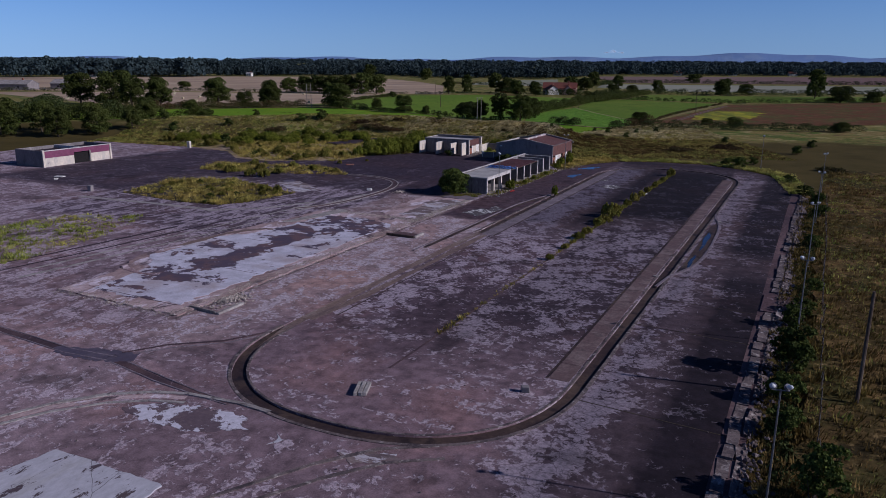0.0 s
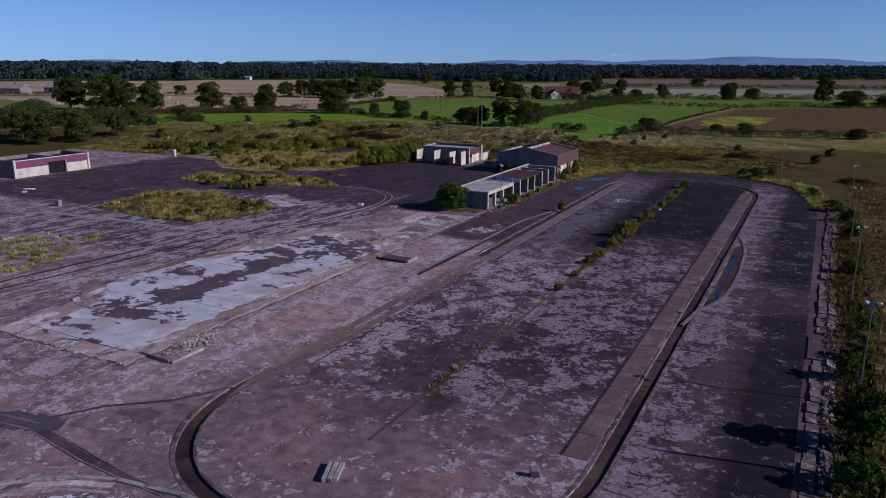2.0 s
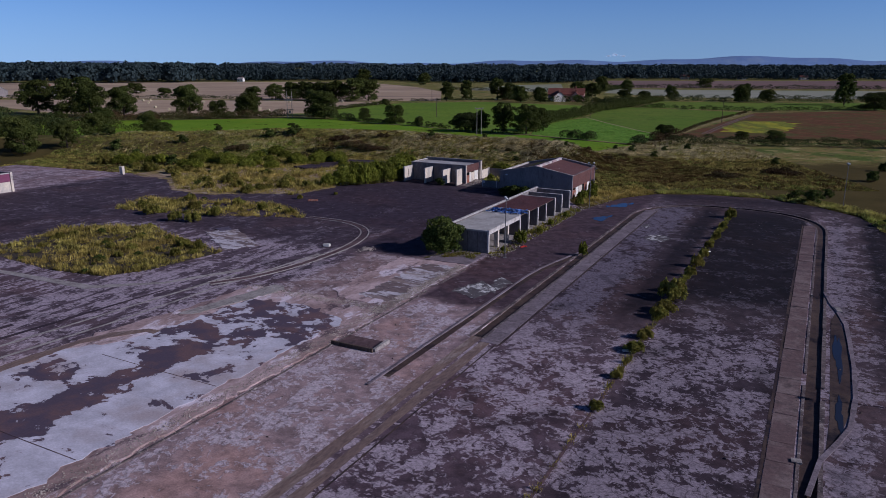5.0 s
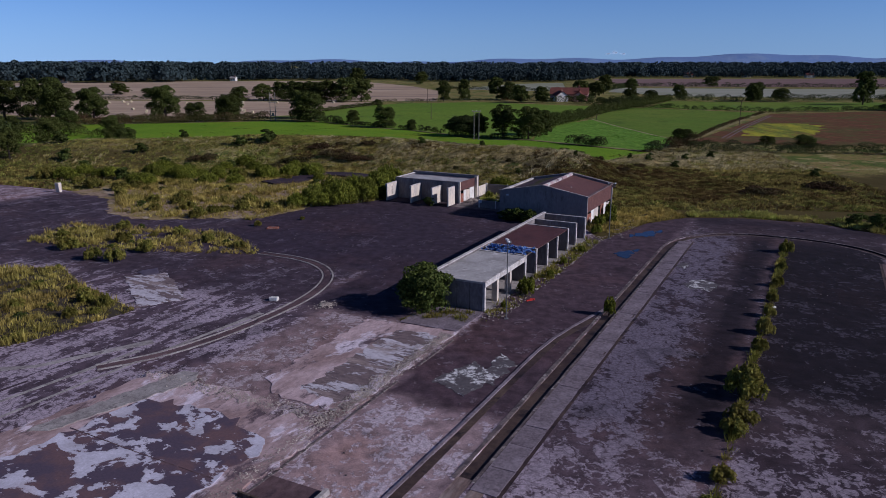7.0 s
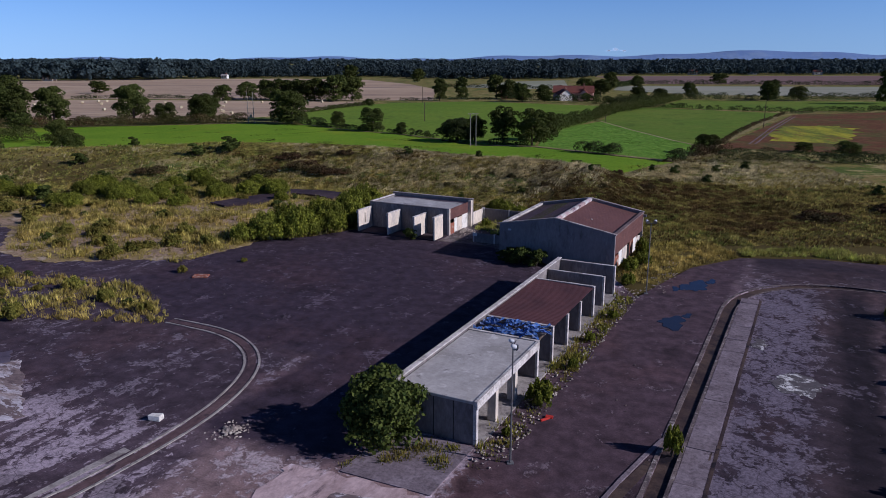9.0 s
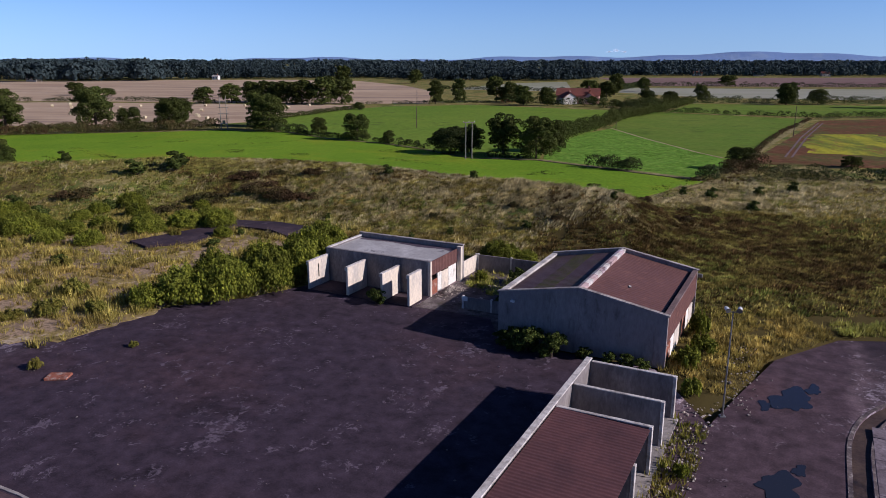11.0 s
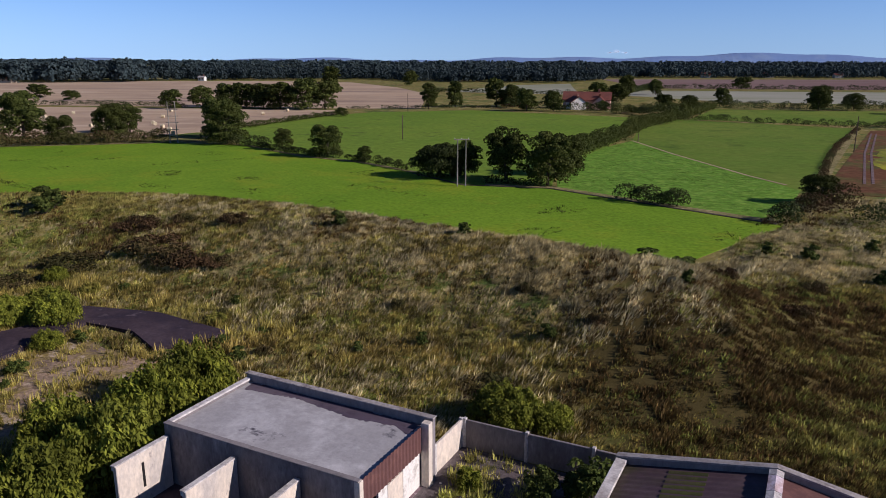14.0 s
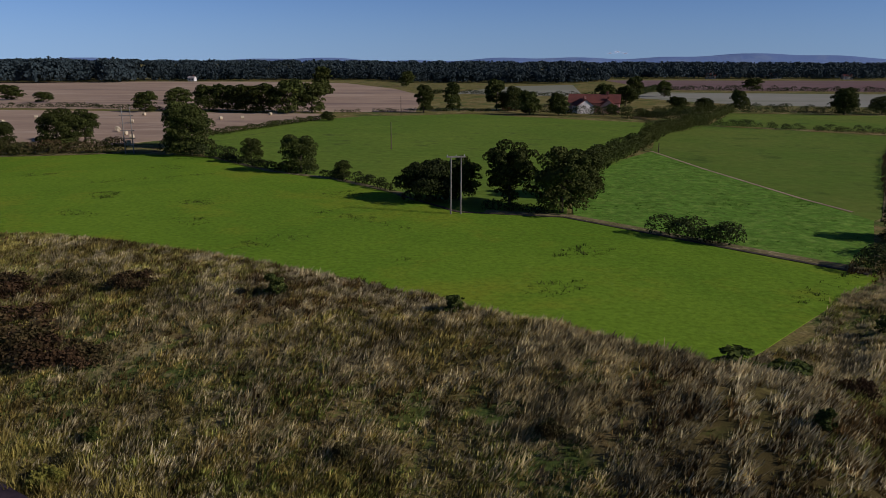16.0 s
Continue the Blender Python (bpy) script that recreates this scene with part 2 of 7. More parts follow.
    nt.links.new(mix(nt, 0.5, vec, wob.outputs["Color"], "ADD"), craze.inputs["Vector"])
    line = span(nt, craze.outputs["Distance"], 0.035, 0.0)
    worn = span(nt, noise_at(nt, vec, 3.2, 8.0, 0.7).outputs["Fac"], 0.40, 0.56, 0.62, 1.08)
    damp = span(nt, noise_at(nt, vec, 0.16, 7.0, 0.55, 0.5).outputs["Fac"], 0.60, 0.66, 1.0, 0.62)
    earth = span(nt, noise_at(nt, vec, 0.07, 6.0, 0.6).outputs["Fac"], 0.50, 0.64)
    dark = mix(nt, math_node(nt, "MULTIPLY", earth, 0.45), dark, mix(nt, 1.0, dark, (1.55, 1.25, 1.0), "MULTIPLY"))
    pale = tinted(nt, pale, worn)
    pale = mix(nt, math_node(nt, "MULTIPLY", line, 0.75), pale, dark)
    dark = tinted(nt, dark, span(nt, noise_at(nt, vec, 0.8, 8.0, 0.65).outputs["Fac"], 0.35, 0.65, 0.62, 1.40))
    col = tinted(nt, mix(nt, skin, dark, pale), damp)
    grain = noise_at(nt, vec, 9.0, 6.0, 0.7).outputs["Fac"]
    col = tinted(nt, col, span(nt, grain, 0.3, 0.7, 0.72, 1.28))
    nt.links.new(col, b.inputs["Base Color"])
    b.inputs["Roughness"].default_value, b.inputs["Specular IOR Level"].default_value = 0.88, 0.15
    bp = add(nt, "ShaderNodeBump", Strength=0.55, Distance=0.035)
    nt.links.new(math_node(nt, "ADD", skin, math_node(nt, "MULTIPLY", fleck, 0.9)), bp.inputs["Height"])
    nt.links.new(bp.outputs[0], b.inputs["Normal"])
    return m


def floor_slab():
    """Whitish floor paint on concrete, eaten away in dark purple shapes along the middle and at the north end."""
    m, nt, b = graph("floor_slab")
    vec = nt.nodes.new("ShaderNodeTexCoord").outputs["Object"]
    u, v = wandering(nt, vec, 2.4, 0.4)
    cover = 0.25
    for us, vs, soft, c in (((-11.0, -7.2), (-56, -33), 0.9, 0.78), ((-13.5, -7.0), (-64, -55), 1.2, 0.60), ((-15, -2.6), (-40, -24), 2.0, 0.60), ((-18, -13), (-58, -48), 1.5, 0.42), ((-30, -3), (-72, -66), 1.5, 0.4)):
        cover = span(nt, stretch_of_plan(nt, u, v, *us, *vs, soft), 0.0, 1.0, cover, c)
    big = noise_at(nt, vec, 0.30, 10.0, 0.58, 0.7, (0.85, 1.1, 1)).outputs["Fac"]
    small = noise_at(nt, vec, 1.1, 7.0, 0.6, 0.4).outputs["Fac"]
    value = math_node(nt, "ADD", math_node(nt, "MULTIPLY", big, 0.68), math_node(nt, "MULTIPLY", small, 0.32))
    edge = math_node(nt, "ADD", 0.5, math_node(nt, "MULTIPLY", math_node(nt, "SUBTRACT", 0.5, cover), 0.30))
    bare = span(nt, math_node(nt, "SUBTRACT", value, edge), -0.006, 0.006)
    rim = span(nt, math_node(nt, "SUBTRACT", value, edge), -0.05, 0.0)
    white = tinted(nt, (0.585, 0.56, 0.635), span(nt, noise_at(nt, vec, 0.5, 9.0, 0.65).outputs["Fac"], 0.35, 0.62, 0.74, 1.06))
    white = mix(nt, span(nt, noise_at(nt, vec, 0.13, 5.0, 0.6).outputs["Fac"], 0.52, 0.66), white, (0.42, 0.36, 0.375))
    white = mix(nt, math_node(nt, "MULTIPLY", rim, 0.25), white, (0.33, 0.28, 0.32))
    stain = mix(nt, span(nt, noise_at(nt, vec, 0.35, 6.0, 0.6).outputs["Fac"], 0.45, 0.6), (0.088, 0.066, 0.092), (0.145, 0.088, 0.092))
    col = tinted(nt, mix(nt, bare, white, stain), span(nt, noise_at(nt, vec, 6.0, 6.0, 0.7).outputs["Fac"], 0.3, 0.7, 0.82, 1.18))
    nt.links.new(col, b.inputs["Base Color"])
    b.inputs["Roughness"].default_value, b.inputs["Specular IOR Level"].default_value = 0.8, 0.2
    bp = add(nt, "ShaderNodeBump", Strength=0.4, Distance=0.02)
    nt.links.new(math_node(nt, "SUBTRACT", small, bare), bp.inputs["Height"])
    nt.links.new(bp.outputs[0], b.inputs["Normal"])
    return m


M = {}
M["yard"] = yard_ground()
M["floor_slab"] = floor_slab()
# yard surfaces
M["asphalt"] = weathered("asphalt", (0.0434, 0.03, 0.0373), [((0.0778, 0.0562, 0.0654), 0.12, 0.4, 0.12), ((0.0331, 0.0251, 0.0353), 0.35, 0.4, 0.1),
                         ((0.125, 0.0968, 0.109), 0.7, 0.13, 0.06)], grain=2.5, contrast=0.22, bump=0.15)
M["south_lane"] = weathered("south_lane", (0.28, 0.187, 0.193), [((0.17, 0.113, 0.121), 0.12, 0.45, 0.06), ((0.399, 0.268, 0.235), 0.06, 0.38, 0.07), ((0.678, 0.541, 0.556), 0.35, 0.38, 0.03), ((0.132, 0.091, 0.0997), 0.6, 0.25, 0.04)],
                            grain=4.0, contrast=0.42, stretch=(1.4, 0.7, 1))
M["lane"] = weathered("lane", (0.102, 0.0647, 0.0686), [((0.0696, 0.0461, 0.0541), 0.12, 0.45, 0.06), ((0.15, 0.098, 0.0988), 0.08, 0.35, 0.06), ((0.235, 0.176, 0.187), 0.6, 0.18, 0.03), ((0.0535, 0.0392, 0.0468), 0.5, 0.25, 0.04)],
                      grain=2.2, contrast=0.32, stretch=(1.2, 0.8, 1))
M["tile_floor"] = weathered("tile_floor", (0.17, 0.128, 0.128), [((0.50, 0.465, 0.50), 0.5, 0.52, 0.012), ((0.13, 0.098, 0.102), 0.9, 0.28, 0.02), ((0.30, 0.235, 0.215), 0.2, 0.25, 0.05)], grain=3, contrast=0.3, stretch=(0.55, 1.5, 1))
M["sand"] = weathered("sand", (0.205, 0.145, 0.122), [((0.14, 0.10, 0.095), 0.15, 0.45, 0.10), ((0.28, 0.225, 0.205), 0.5, 0.3, 0.06), ((0.12, 0.088, 0.085), 0.7, 0.15, 0.05)], grain=4, contrast=0.35, stretch=(1.5, 0.4, 1))
M["silt"] = weathered("silt", (0.045, 0.03, 0.03), [((0.10, 0.07, 0.055), 0.12, 0.45, 0.1), ((0.02, 0.016, 0.02), 0.5, 0.3, 0.06)], grain=3, rough=0.7)
M["grey_slab"] = weathered("grey_slab", (0.172, 0.141, 0.158), [((0.235, 0.196, 0.22), 0.4, 0.4, 0.06), ((0.12, 0.096, 0.108), 0.7, 0.3, 0.05)], grain=4, contrast=0.4)
# concrete with the shed's shadow put into its darker grey
M["shaded_concrete"] = weathered("shaded_concrete", (0.115, 0.094, 0.094), [((0.21, 0.18, 0.175), 0.4, 0.38, 0.05), ((0.06, 0.05, 0.045), 0.7, 0.35, 0.05), ((0.07, 0.075, 0.03), 0.5, 0.2, 0.05)], grain=4, contrast=0.4)
M["pink_slab"] = weathered("pink_slab", (0.135, 0.091, 0.090), [((0.20, 0.152, 0.145), 0.4, 0.4, 0.08), ((0.10, 0.075, 0.075), 0.7, 0.3, 0.06)], grain=4)
M["pale_concrete"] = weathered("pale_concrete", (0.36, 0.33, 0.31), [((0.22, 0.195, 0.185), 0.5, 0.45, 0.1), ((0.12, 0.10, 0.10), 1.2, 0.25, 0.06)], grain=5)
M["white_floor"] = weathered("white_floor", (0.47, 0.455, 0.49), [((0.42, 0.40, 0.40), 0.25, 0.3, 0.06), ((0.095, 0.07, 0.08), 0.4, 0.36, 0.012),
                             ((0.10, 0.075, 0.08), 0.7, 0.25, 0.012)], grain=2.5, contrast=0.16, stretch=(1.25, 0.6, 1), cracks=(0.16, 0.003, (0.10, 0.09, 0.09)))
M["stained_floor"] = weathered("stained_floor", (0.489, 0.369, 0.367), [((0.284, 0.197, 0.184), 0.12, 0.5, 0.08), ((0.651, 0.566, 0.616), 0.3, 0.33, 0.03),
                               ((0.115, 0.0812, 0.0918), 0.4, 0.3, 0.04)], grain=2.5, stretch=(1.2, 0.6, 1))
M["damp"] = weathered("damp", (0.088, 0.068, 0.09), [((0.12, 0.095, 0.115), 0.3, 0.4, 0.06), ((0.06, 0.047, 0.062), 0.8, 0.3, 0.05)], grain=2.5, contrast=0.15, rough=0.55, bump=0.05, spec=0.3)
M["rubble"] = weathered("rubble", (0.46, 0.40, 0.345), [((0.18, 0.15, 0.14), 0.8, 0.45, 0.1)], grain=6, contrast=0.4)
M["kerb"] = weathered("kerb", (0.16, 0.127, 0.122), [((0.07, 0.0557, 0.0595), 0.6, 0.45, 0.08), ((0.38, 0.336, 0.317), 1.4, 0.25, 0.06)], grain=5, contrast=0.4)
M["paint"] = weathered("paint", (0.62, 0.61, 0.6), [((0.10, 0.09, 0.095), 0.9, 0.58, 0.03), ((0.10, 0.085, 0.09), 2.5, 0.4, 0.03)], grain=4)
M["flaked_paint"] = weathered("flaked_paint", (0.58, 0.55, 0.61), [((0.13, 0.094, 0.108), 0.45, 0.48, 0.012), ((0.15, 0.11, 0.12), 1.1, 0.36, 0.012)], grain=3, contrast=0.2)
M["mud"] = weathered("mud", (0.05, 0.04, 0.03), [((0.09, 0.075, 0.05), 0.5, 0.4, 0.1)], grain=4)
# walls and roofs
M["grey_wall"] = weathered("grey_wall", (0.25, 0.226, 0.222), [((0.19, 0.172, 0.172), 0.5, 0.45, 0.12), ((0.11, 0.10, 0.10), 1.1, 0.2, 0.08)], grain=4, contrast=0.18, stretch=(1, 1, 0.4))
M["bay_wall"] = weathered("bay_wall", (0.205, 0.185, 0.182), [((0.13, 0.117, 0.12), 0.5, 0.4, 0.1), ((0.28, 0.255, 0.245), 0.9, 0.25, 0.08)], grain=4, stretch=(1, 1, 0.4))
M["coping"] = weathered("coping", (0.56, 0.53, 0.50), [((0.33, 0.30, 0.28), 0.8, 0.4, 0.08), ((0.20, 0.18, 0.17), 2.0, 0.2, 0.06)], grain=6)
M["cream_wall"] = weathered("cream_wall", (0.64, 0.56, 0.46), [((0.45, 0.41, 0.37), 0.6, 0.4, 0.1), ((0.26, 0.23, 0.22), 1.6, 0.16, 0.05)], grain=5, contrast=0.2, stretch=(1, 1, 0.5))
M["red_sheet"] = weathered("red_sheet", (0.136, 0.068, 0.0612), [((0.105, 0.053, 0.049), 0.25, 0.4, 0.15), ((0.19, 0.0952, 0.0782), 1.0, 0.2, 0.1)], grain=3, contrast=0.1, rough=0.6, bump=0.05)
M["dark_sheet"] = weathered("dark_sheet", (0.0808, 0.0527, 0.0595), [((0.0553, 0.0527, 0.0255), 0.18, 0.32, 0.1), ((0.111, 0.0765, 0.0808), 0.6, 0.3, 0.1)], grain=3, contrast=0.15, rough=0.6, bump=0.05)
M["moss"] = weathered("moss", (0.07, 0.075, 0.022), [((0.085, 0.055, 0.05), 0.35, 0.45, 0.08), ((0.05, 0.055, 0.02), 1.0, 0.35, 0.08)], grain=3, contrast=0.25)
M["maroon_sheet"] = weathered("maroon_sheet", (0.12, 0.056, 0.0576), [((0.08, 0.0416, 0.0448), 0.3, 0.4, 0.12)], grain=3, contrast=0.12, rough=0.65, bump=0.05)
M["purple_band"] = weathered("purple_band", (0.20, 0.065, 0.12), [((0.14, 0.05, 0.085), 0.5, 0.35, 0.1)], grain=3, contrast=0.12, rough=0.6, bump=0.05)
M["roof_felt"] = weathered("roof_felt", (0.34, 0.33, 0.33), [((0.48, 0.47, 0.47), 0.3, 0.4, 0.08), ((0.09, 0.085, 0.10), 0.35, 0.2, 0.03)], grain=3, contrast=0.14)
M["bay_roof"] = weathered("bay_roof", (0.42, 0.40, 0.385), [((0.30, 0.285, 0.27), 0.4, 0.4, 0.1), ((0.55, 0.53, 0.52), 1.0, 0.2, 0.06), ((0.16, 0.145, 0.14), 0.7, 0.14, 0.04)], grain=4, contrast=0.14)
M["brick"] = weathered("brick", (0.27, 0.10, 0.065), [((0.40, 0.36, 0.32), 1.5, 0.3, 0.06), ((0.15, 0.07, 0.05), 2.0, 0.3, 0.06)], grain=8, contrast=0.3)
M["boarding"] = weathered("boarding", (0.70, 0.68, 0.63), [((0.45, 0.42, 0.38), 1.3, 0.3, 0.06)], grain=6, contrast=0.15)
M["steel"] = weathered("steel", (0.21, 0.21, 0.21), [((0.15, 0.14, 0.135), 2.0, 0.3, 0.1)], grain=8, contrast=0.15, rough=0.5, metal=0.6)
M["lamp_glass"] = weathered("lamp_glass", (0.6, 0.61, 0.62), (), grain=8, contrast=0.08, rough=0.25, bump=0)
M["timber"] = weathered("timber", (0.085, 0.062, 0.048), [((0.15, 0.12, 0.095), 1.5, 0.35, 0.1)], grain=6, stretch=(1, 1, 0.2))
M["grey_timber"] = weathered("grey_timber", (0.27, 0.245, 0.215), [((0.17, 0.15, 0.13), 1.5, 0.35, 0.1)], grain=6, stretch=(1, 1, 0.2))
M["blue_sheet"] = weathered("blue_sheet", (0.13, 0.26, 0.60), [((0.42, 0.48, 0.60), 1.2, 0.33, 0.06), ((0.03, 0.04, 0.10), 0.9, 0.33, 0.05)], grain=4, contrast=0.3, rough=0.5)
# near-black for joints, and for the shade inside openings
M["dark_void"] = weathered("dark_void", (0.02, 0.018, 0.018), (), grain=3)
M["red_plastic"] = weathered("red_plastic", (0.45, 0.04, 0.03), (), grain=6, contrast=0.15, rough=0.45, bump=0)
M["tile_roof"] = weathered("tile_roof", (0.19, 0.070, 0.052), [((0.13, 0.055, 0.045), 0.3, 0.4, 0.1)], grain=3, contrast=0.2)
M["render_wall"] = weathered("render_wall", (0.60, 0.40, 0.34), [((0.45, 0.22, 0.17), 0.25, 0.4, 0.1)], grain=3, contrast=0.2)
M["bark"] = weathered("bark", (0.085, 0.065, 0.05), [((0.05, 0.04, 0.032), 2.0, 0.4, 0.1)], grain=8, stretch=(1, 1, 0.3))
M["bale"] = weathered("bale", (0.62, 0.54, 0.36), [((0.45, 0.38, 0.24), 1.5, 0.4, 0.1)], grain=8)
# water
m, nt, b = graph("water")
b.inputs["Base Color"].default_value = (0.02, 0.022, 0.03, 1)
b.inputs["Roughness"].default_value = 0.06
wv = add(nt, "ShaderNodeTexNoise", Scale=1.5, Detail=3.0)
bp = add(nt, "ShaderNodeBump", Strength=0.05, Distance=0.02)
nt.links.new(wv.outputs[0], bp.inputs["Height"])
nt.links.new(bp.outputs[0], b.inputs["Normal"])
M["water"] = m
# land
M["land"] = weathered("land", (0.19, 0.165, 0.052), [((0.234, 0.173, 0.0697), 0.03, 0.45, 0.04), ((0.0857, 0.118, 0.0278), 0.06, 0.42, 0.03), ((0.307, 0.256, 0.112), 0.14, 0.34, 0.03), ((0.0989, 0.0674, 0.0325), 0.1, 0.26, 0.03),
                      ((0.126, 0.153, 0.0325), 0.35, 0.34, 0.03), ((0.063, 0.051, 0.0278), 0.6, 0.25, 0.03)], grain=3.0, contrast=0.6, bump=0.9, spread=False, spec=0.02)
land_tree = M["land"].node_tree
b = land_tree.nodes["Principled BSDF"]
green_turf = b.inputs["Base Color"].links[0].from_socket
where = land_tree.nodes.new("ShaderNodeSeparateXYZ")
land_tree.links.new(land_tree.nodes.new("ShaderNodeTexCoord").outputs["Object"], where.inputs[0])
wander = add(land_tree, "ShaderNodeTexNoise", Scale=0.09, Detail=8.0, Roughness=0.65)
land_tree.links.new(land_tree.nodes["Texture Coordinate"].outputs["Object"], wander.inputs["Vector"])


def sums(a, how, c):
    n = land_tree.nodes.new("ShaderNodeMath")
    n.operation = how
    for s, v in zip(n.inputs, (a, c)):
        if isinstance(v, (int, float)):
            s.default_value = v
        else:
            land_tree.links.new(v, s)
    return n.outputs[0]


def ramp(value, low, high):
    r = land_tree.nodes.new("ShaderNodeMapRange")
    r.inputs["From Min"].default_value, r.inputs["From Max"].default_value = low, high
    land_tree.links.new(value, r.inputs["Value"])
    return r.outputs[0]


drift = sums(sums(wander.outputs["Fac"], "SUBTRACT", 0.5), "MULTIPLY", 40.0)
east = ramp(sums(sums(where.outputs["X"], "SUBTRACT", sums(where.outputs["Y"], "MULTIPLY", 0.3)), "ADD", drift), -58.0, -48.0)
south = ramp(sums(where.outputs["Y"], "ADD", drift), 224.0, 212.0)
rust = mix(land_tree, wander.outputs["Fac"], (0.035, 0.030, 0.011), (0.13, 0.10, 0.036))
west = sums(ramp(sums(where.outputs["X"], "ADD", drift), -60.0, -78.0), "MULTIPLY", ramp(sums(where.outputs["Y"], "ADD", drift), 246.0, 232.0))
land_tree.links.new(mix(land_tree, sums(sums(east, "MULTIPLY", south), "MAXIMUM", west), green_turf, rust), b.inputs["Base Color"])
M["gravel"] = weathered("gravel", (0.31, 0.225, 0.15), [((0.17, 0.125, 0.095), 0.1, 0.42, 0.05), ((0.25, 0.19, 0.07), 0.2, 0.48, 0.04), ((0.40, 0.32, 0.23), 0.4, 0.3, 0.03), ((0.13, 0.10, 0.045), 0.6, 0.3, 0.03)], grain=3.5, contrast=0.5)
M["russet_land"] = weathered("russet_land", (0.085, 0.058, 0.024), [((0.060, 0.056, 0.019), 0.05, 0.45, 0.05), ((0.165, 0.105, 0.042), 0.12, 0.42, 0.04), ((0.036, 0.028, 0.014), 0.35, 0.34, 0.03), ((0.20, 0.14, 0.06), 0.9, 0.26, 0.03)],
                             grain=1.8, contrast=0.6, bump=0.8, spec=0.02)
M["verge"] = weathered("verge", (0.24, 0.20, 0.095), [((0.12, 0.12, 0.04), 0.3, 0.45, 0.06), ((0.33, 0.27, 0.15), 0.6, 0.3, 0.05)], grain=1.2, contrast=0.4, bump=0.8, spec=0.02)
M["meadow"] = weathered("meadow", (0.152, 0.258, 0.0185), [((0.120, 0.222, 0.016), 0.04, 0.45, 0.1), ((0.196, 0.252, 0.0198), 0.06, 0.33, 0.08), ((0.069, 0.112, 0.0154), 0.35, 0.10, 0.03), ((0.172, 0.28, 0.0275), 0.5, 0.2, 0.04)],
                        grain=1.6, contrast=0.3, bump=0.7, spec=0.02)
M["pasture"] = weathered("pasture", (0.118, 0.195, 0.025), [((0.150, 0.222, 0.030), 0.03, 0.45, 0.1), ((0.075, 0.11, 0.025), 0.12, 0.2, 0.06)], grain=0.5, contrast=0.25, bump=0.5, spec=0.02)
M["rough_crop"] = weathered("rough_crop", (0.112, 0.225, 0.028), [((0.165, 0.275, 0.042), 0.5, 0.4, 0.05), ((0.085, 0.16, 0.022), 0.4, 0.25, 0.06)], grain=0.9, contrast=0.4, bump=0.8, spec=0.02)
M["grazed"] = weathered("grazed", (0.110, 0.178, 0.026), [((0.145, 0.190, 0.034), 0.03, 0.45, 0.1), ((0.078, 0.125, 0.022), 0.1, 0.25, 0.06)], grain=0.5, contrast=0.2, bump=0.4, spec=0.02)
M["stubble"] = weathered("stubble", (0.42, 0.315, 0.215), [((0.34, 0.25, 0.175), 0.02, 0.45, 0.05), ((0.49, 0.385, 0.275), 0.05, 0.3, 0.06), ((0.235, 0.175, 0.14), 0.012, 0.30, 0.04)], grain=0.4, contrast=0.12, bump=0.3, stretch=(0.3, 1.4, 1), spec=0.02)
M["plough"] = weathered("plough", (0.17, 0.11, 0.10), [((0.21, 0.15, 0.135), 0.01, 0.45, 0.06)], grain=0.2, contrast=0.12, stretch=(0.2, 1.6, 1), spec=0.02)
M["pale_crop"] = weathered("pale_crop", (0.297, 0.297, 0.234), [((0.234, 0.243, 0.162), 0.01, 0.45, 0.06)], grain=0.2, contrast=0.1, stretch=(0.2, 1.6, 1), spec=0.02)
M["red_soil"] = weathered("red_soil", (0.125, 0.060, 0.033), [((0.095, 0.092, 0.032), 0.06, 0.45, 0.06), ((0.165, 0.082, 0.045), 0.15, 0.3, 0.06)], grain=0.6, contrast=0.3, spec=0.02)
M["mustard"] = weathered("mustard", (0.338, 0.325, 0.033), [((0.143, 0.169, 0.033), 0.08, 0.5, 0.08), ((0.169, 0.0975, 0.0385), 0.15, 0.3, 0.06)], grain=0.6, contrast=0.3, stretch=(1.6, 0.5, 1), spec=0.02)
# this blue is the haze of distance, mixed into the hills' own colour
M["hazy_hill"] = weathered("hazy_hill", (0.15, 0.235, 0.43), [((0.19, 0.275, 0.44), 0.006, 0.4, 0.05)], grain=0.01, contrast=0.06, bump=0)
m, nt, b = graph("cloud")
b.inputs["Base Color"].default_value = (0.85, 0.87, 0.9, 1)
# weak glow added in place of sunlight on the cloud
b.inputs["Emission Color"].default_value = (0.75, 0.84, 1.0, 1)
b.inputs["Emission Strength"].default_value = 0.6
b.inputs["Roughness"].default_value = 1.0
clear = nt.nodes.new("ShaderNodeBsdfTransparent")
haze = nt.nodes.new("ShaderNodeMixShader")
haze.inputs[0].default_value = 0.06
nt.links.new(clear.outputs[0], haze.inputs[1])
nt.links.new(b.outputs[0], haze.inputs[2])
nt.links.new(haze.outputs[0], nt.nodes["Material Output"].inputs["Surface"])
M["cloud"] = m
# plants
M["leaf_oak"] = foliage("leaf_oak", (0.0128, 0.0216, 0.0056), (0.092, 0.112, 0.024), (0.06, 0.0704, 0.016), 0.05, 0.15)
M["leaf_dark"] = foliage("leaf_dark", (0.0176, 0.0272, 0.0096), (0.06, 0.0752, 0.0208), None, 0.05, 0.15)
# distance haze is put into these leaves as a paler, bluer green
M["leaf_far_haze"] = foliage("leaf_far_haze", (0.029, 0.045, 0.048), (0.050, 0.070, 0.071), None, 0.01, 0.1)
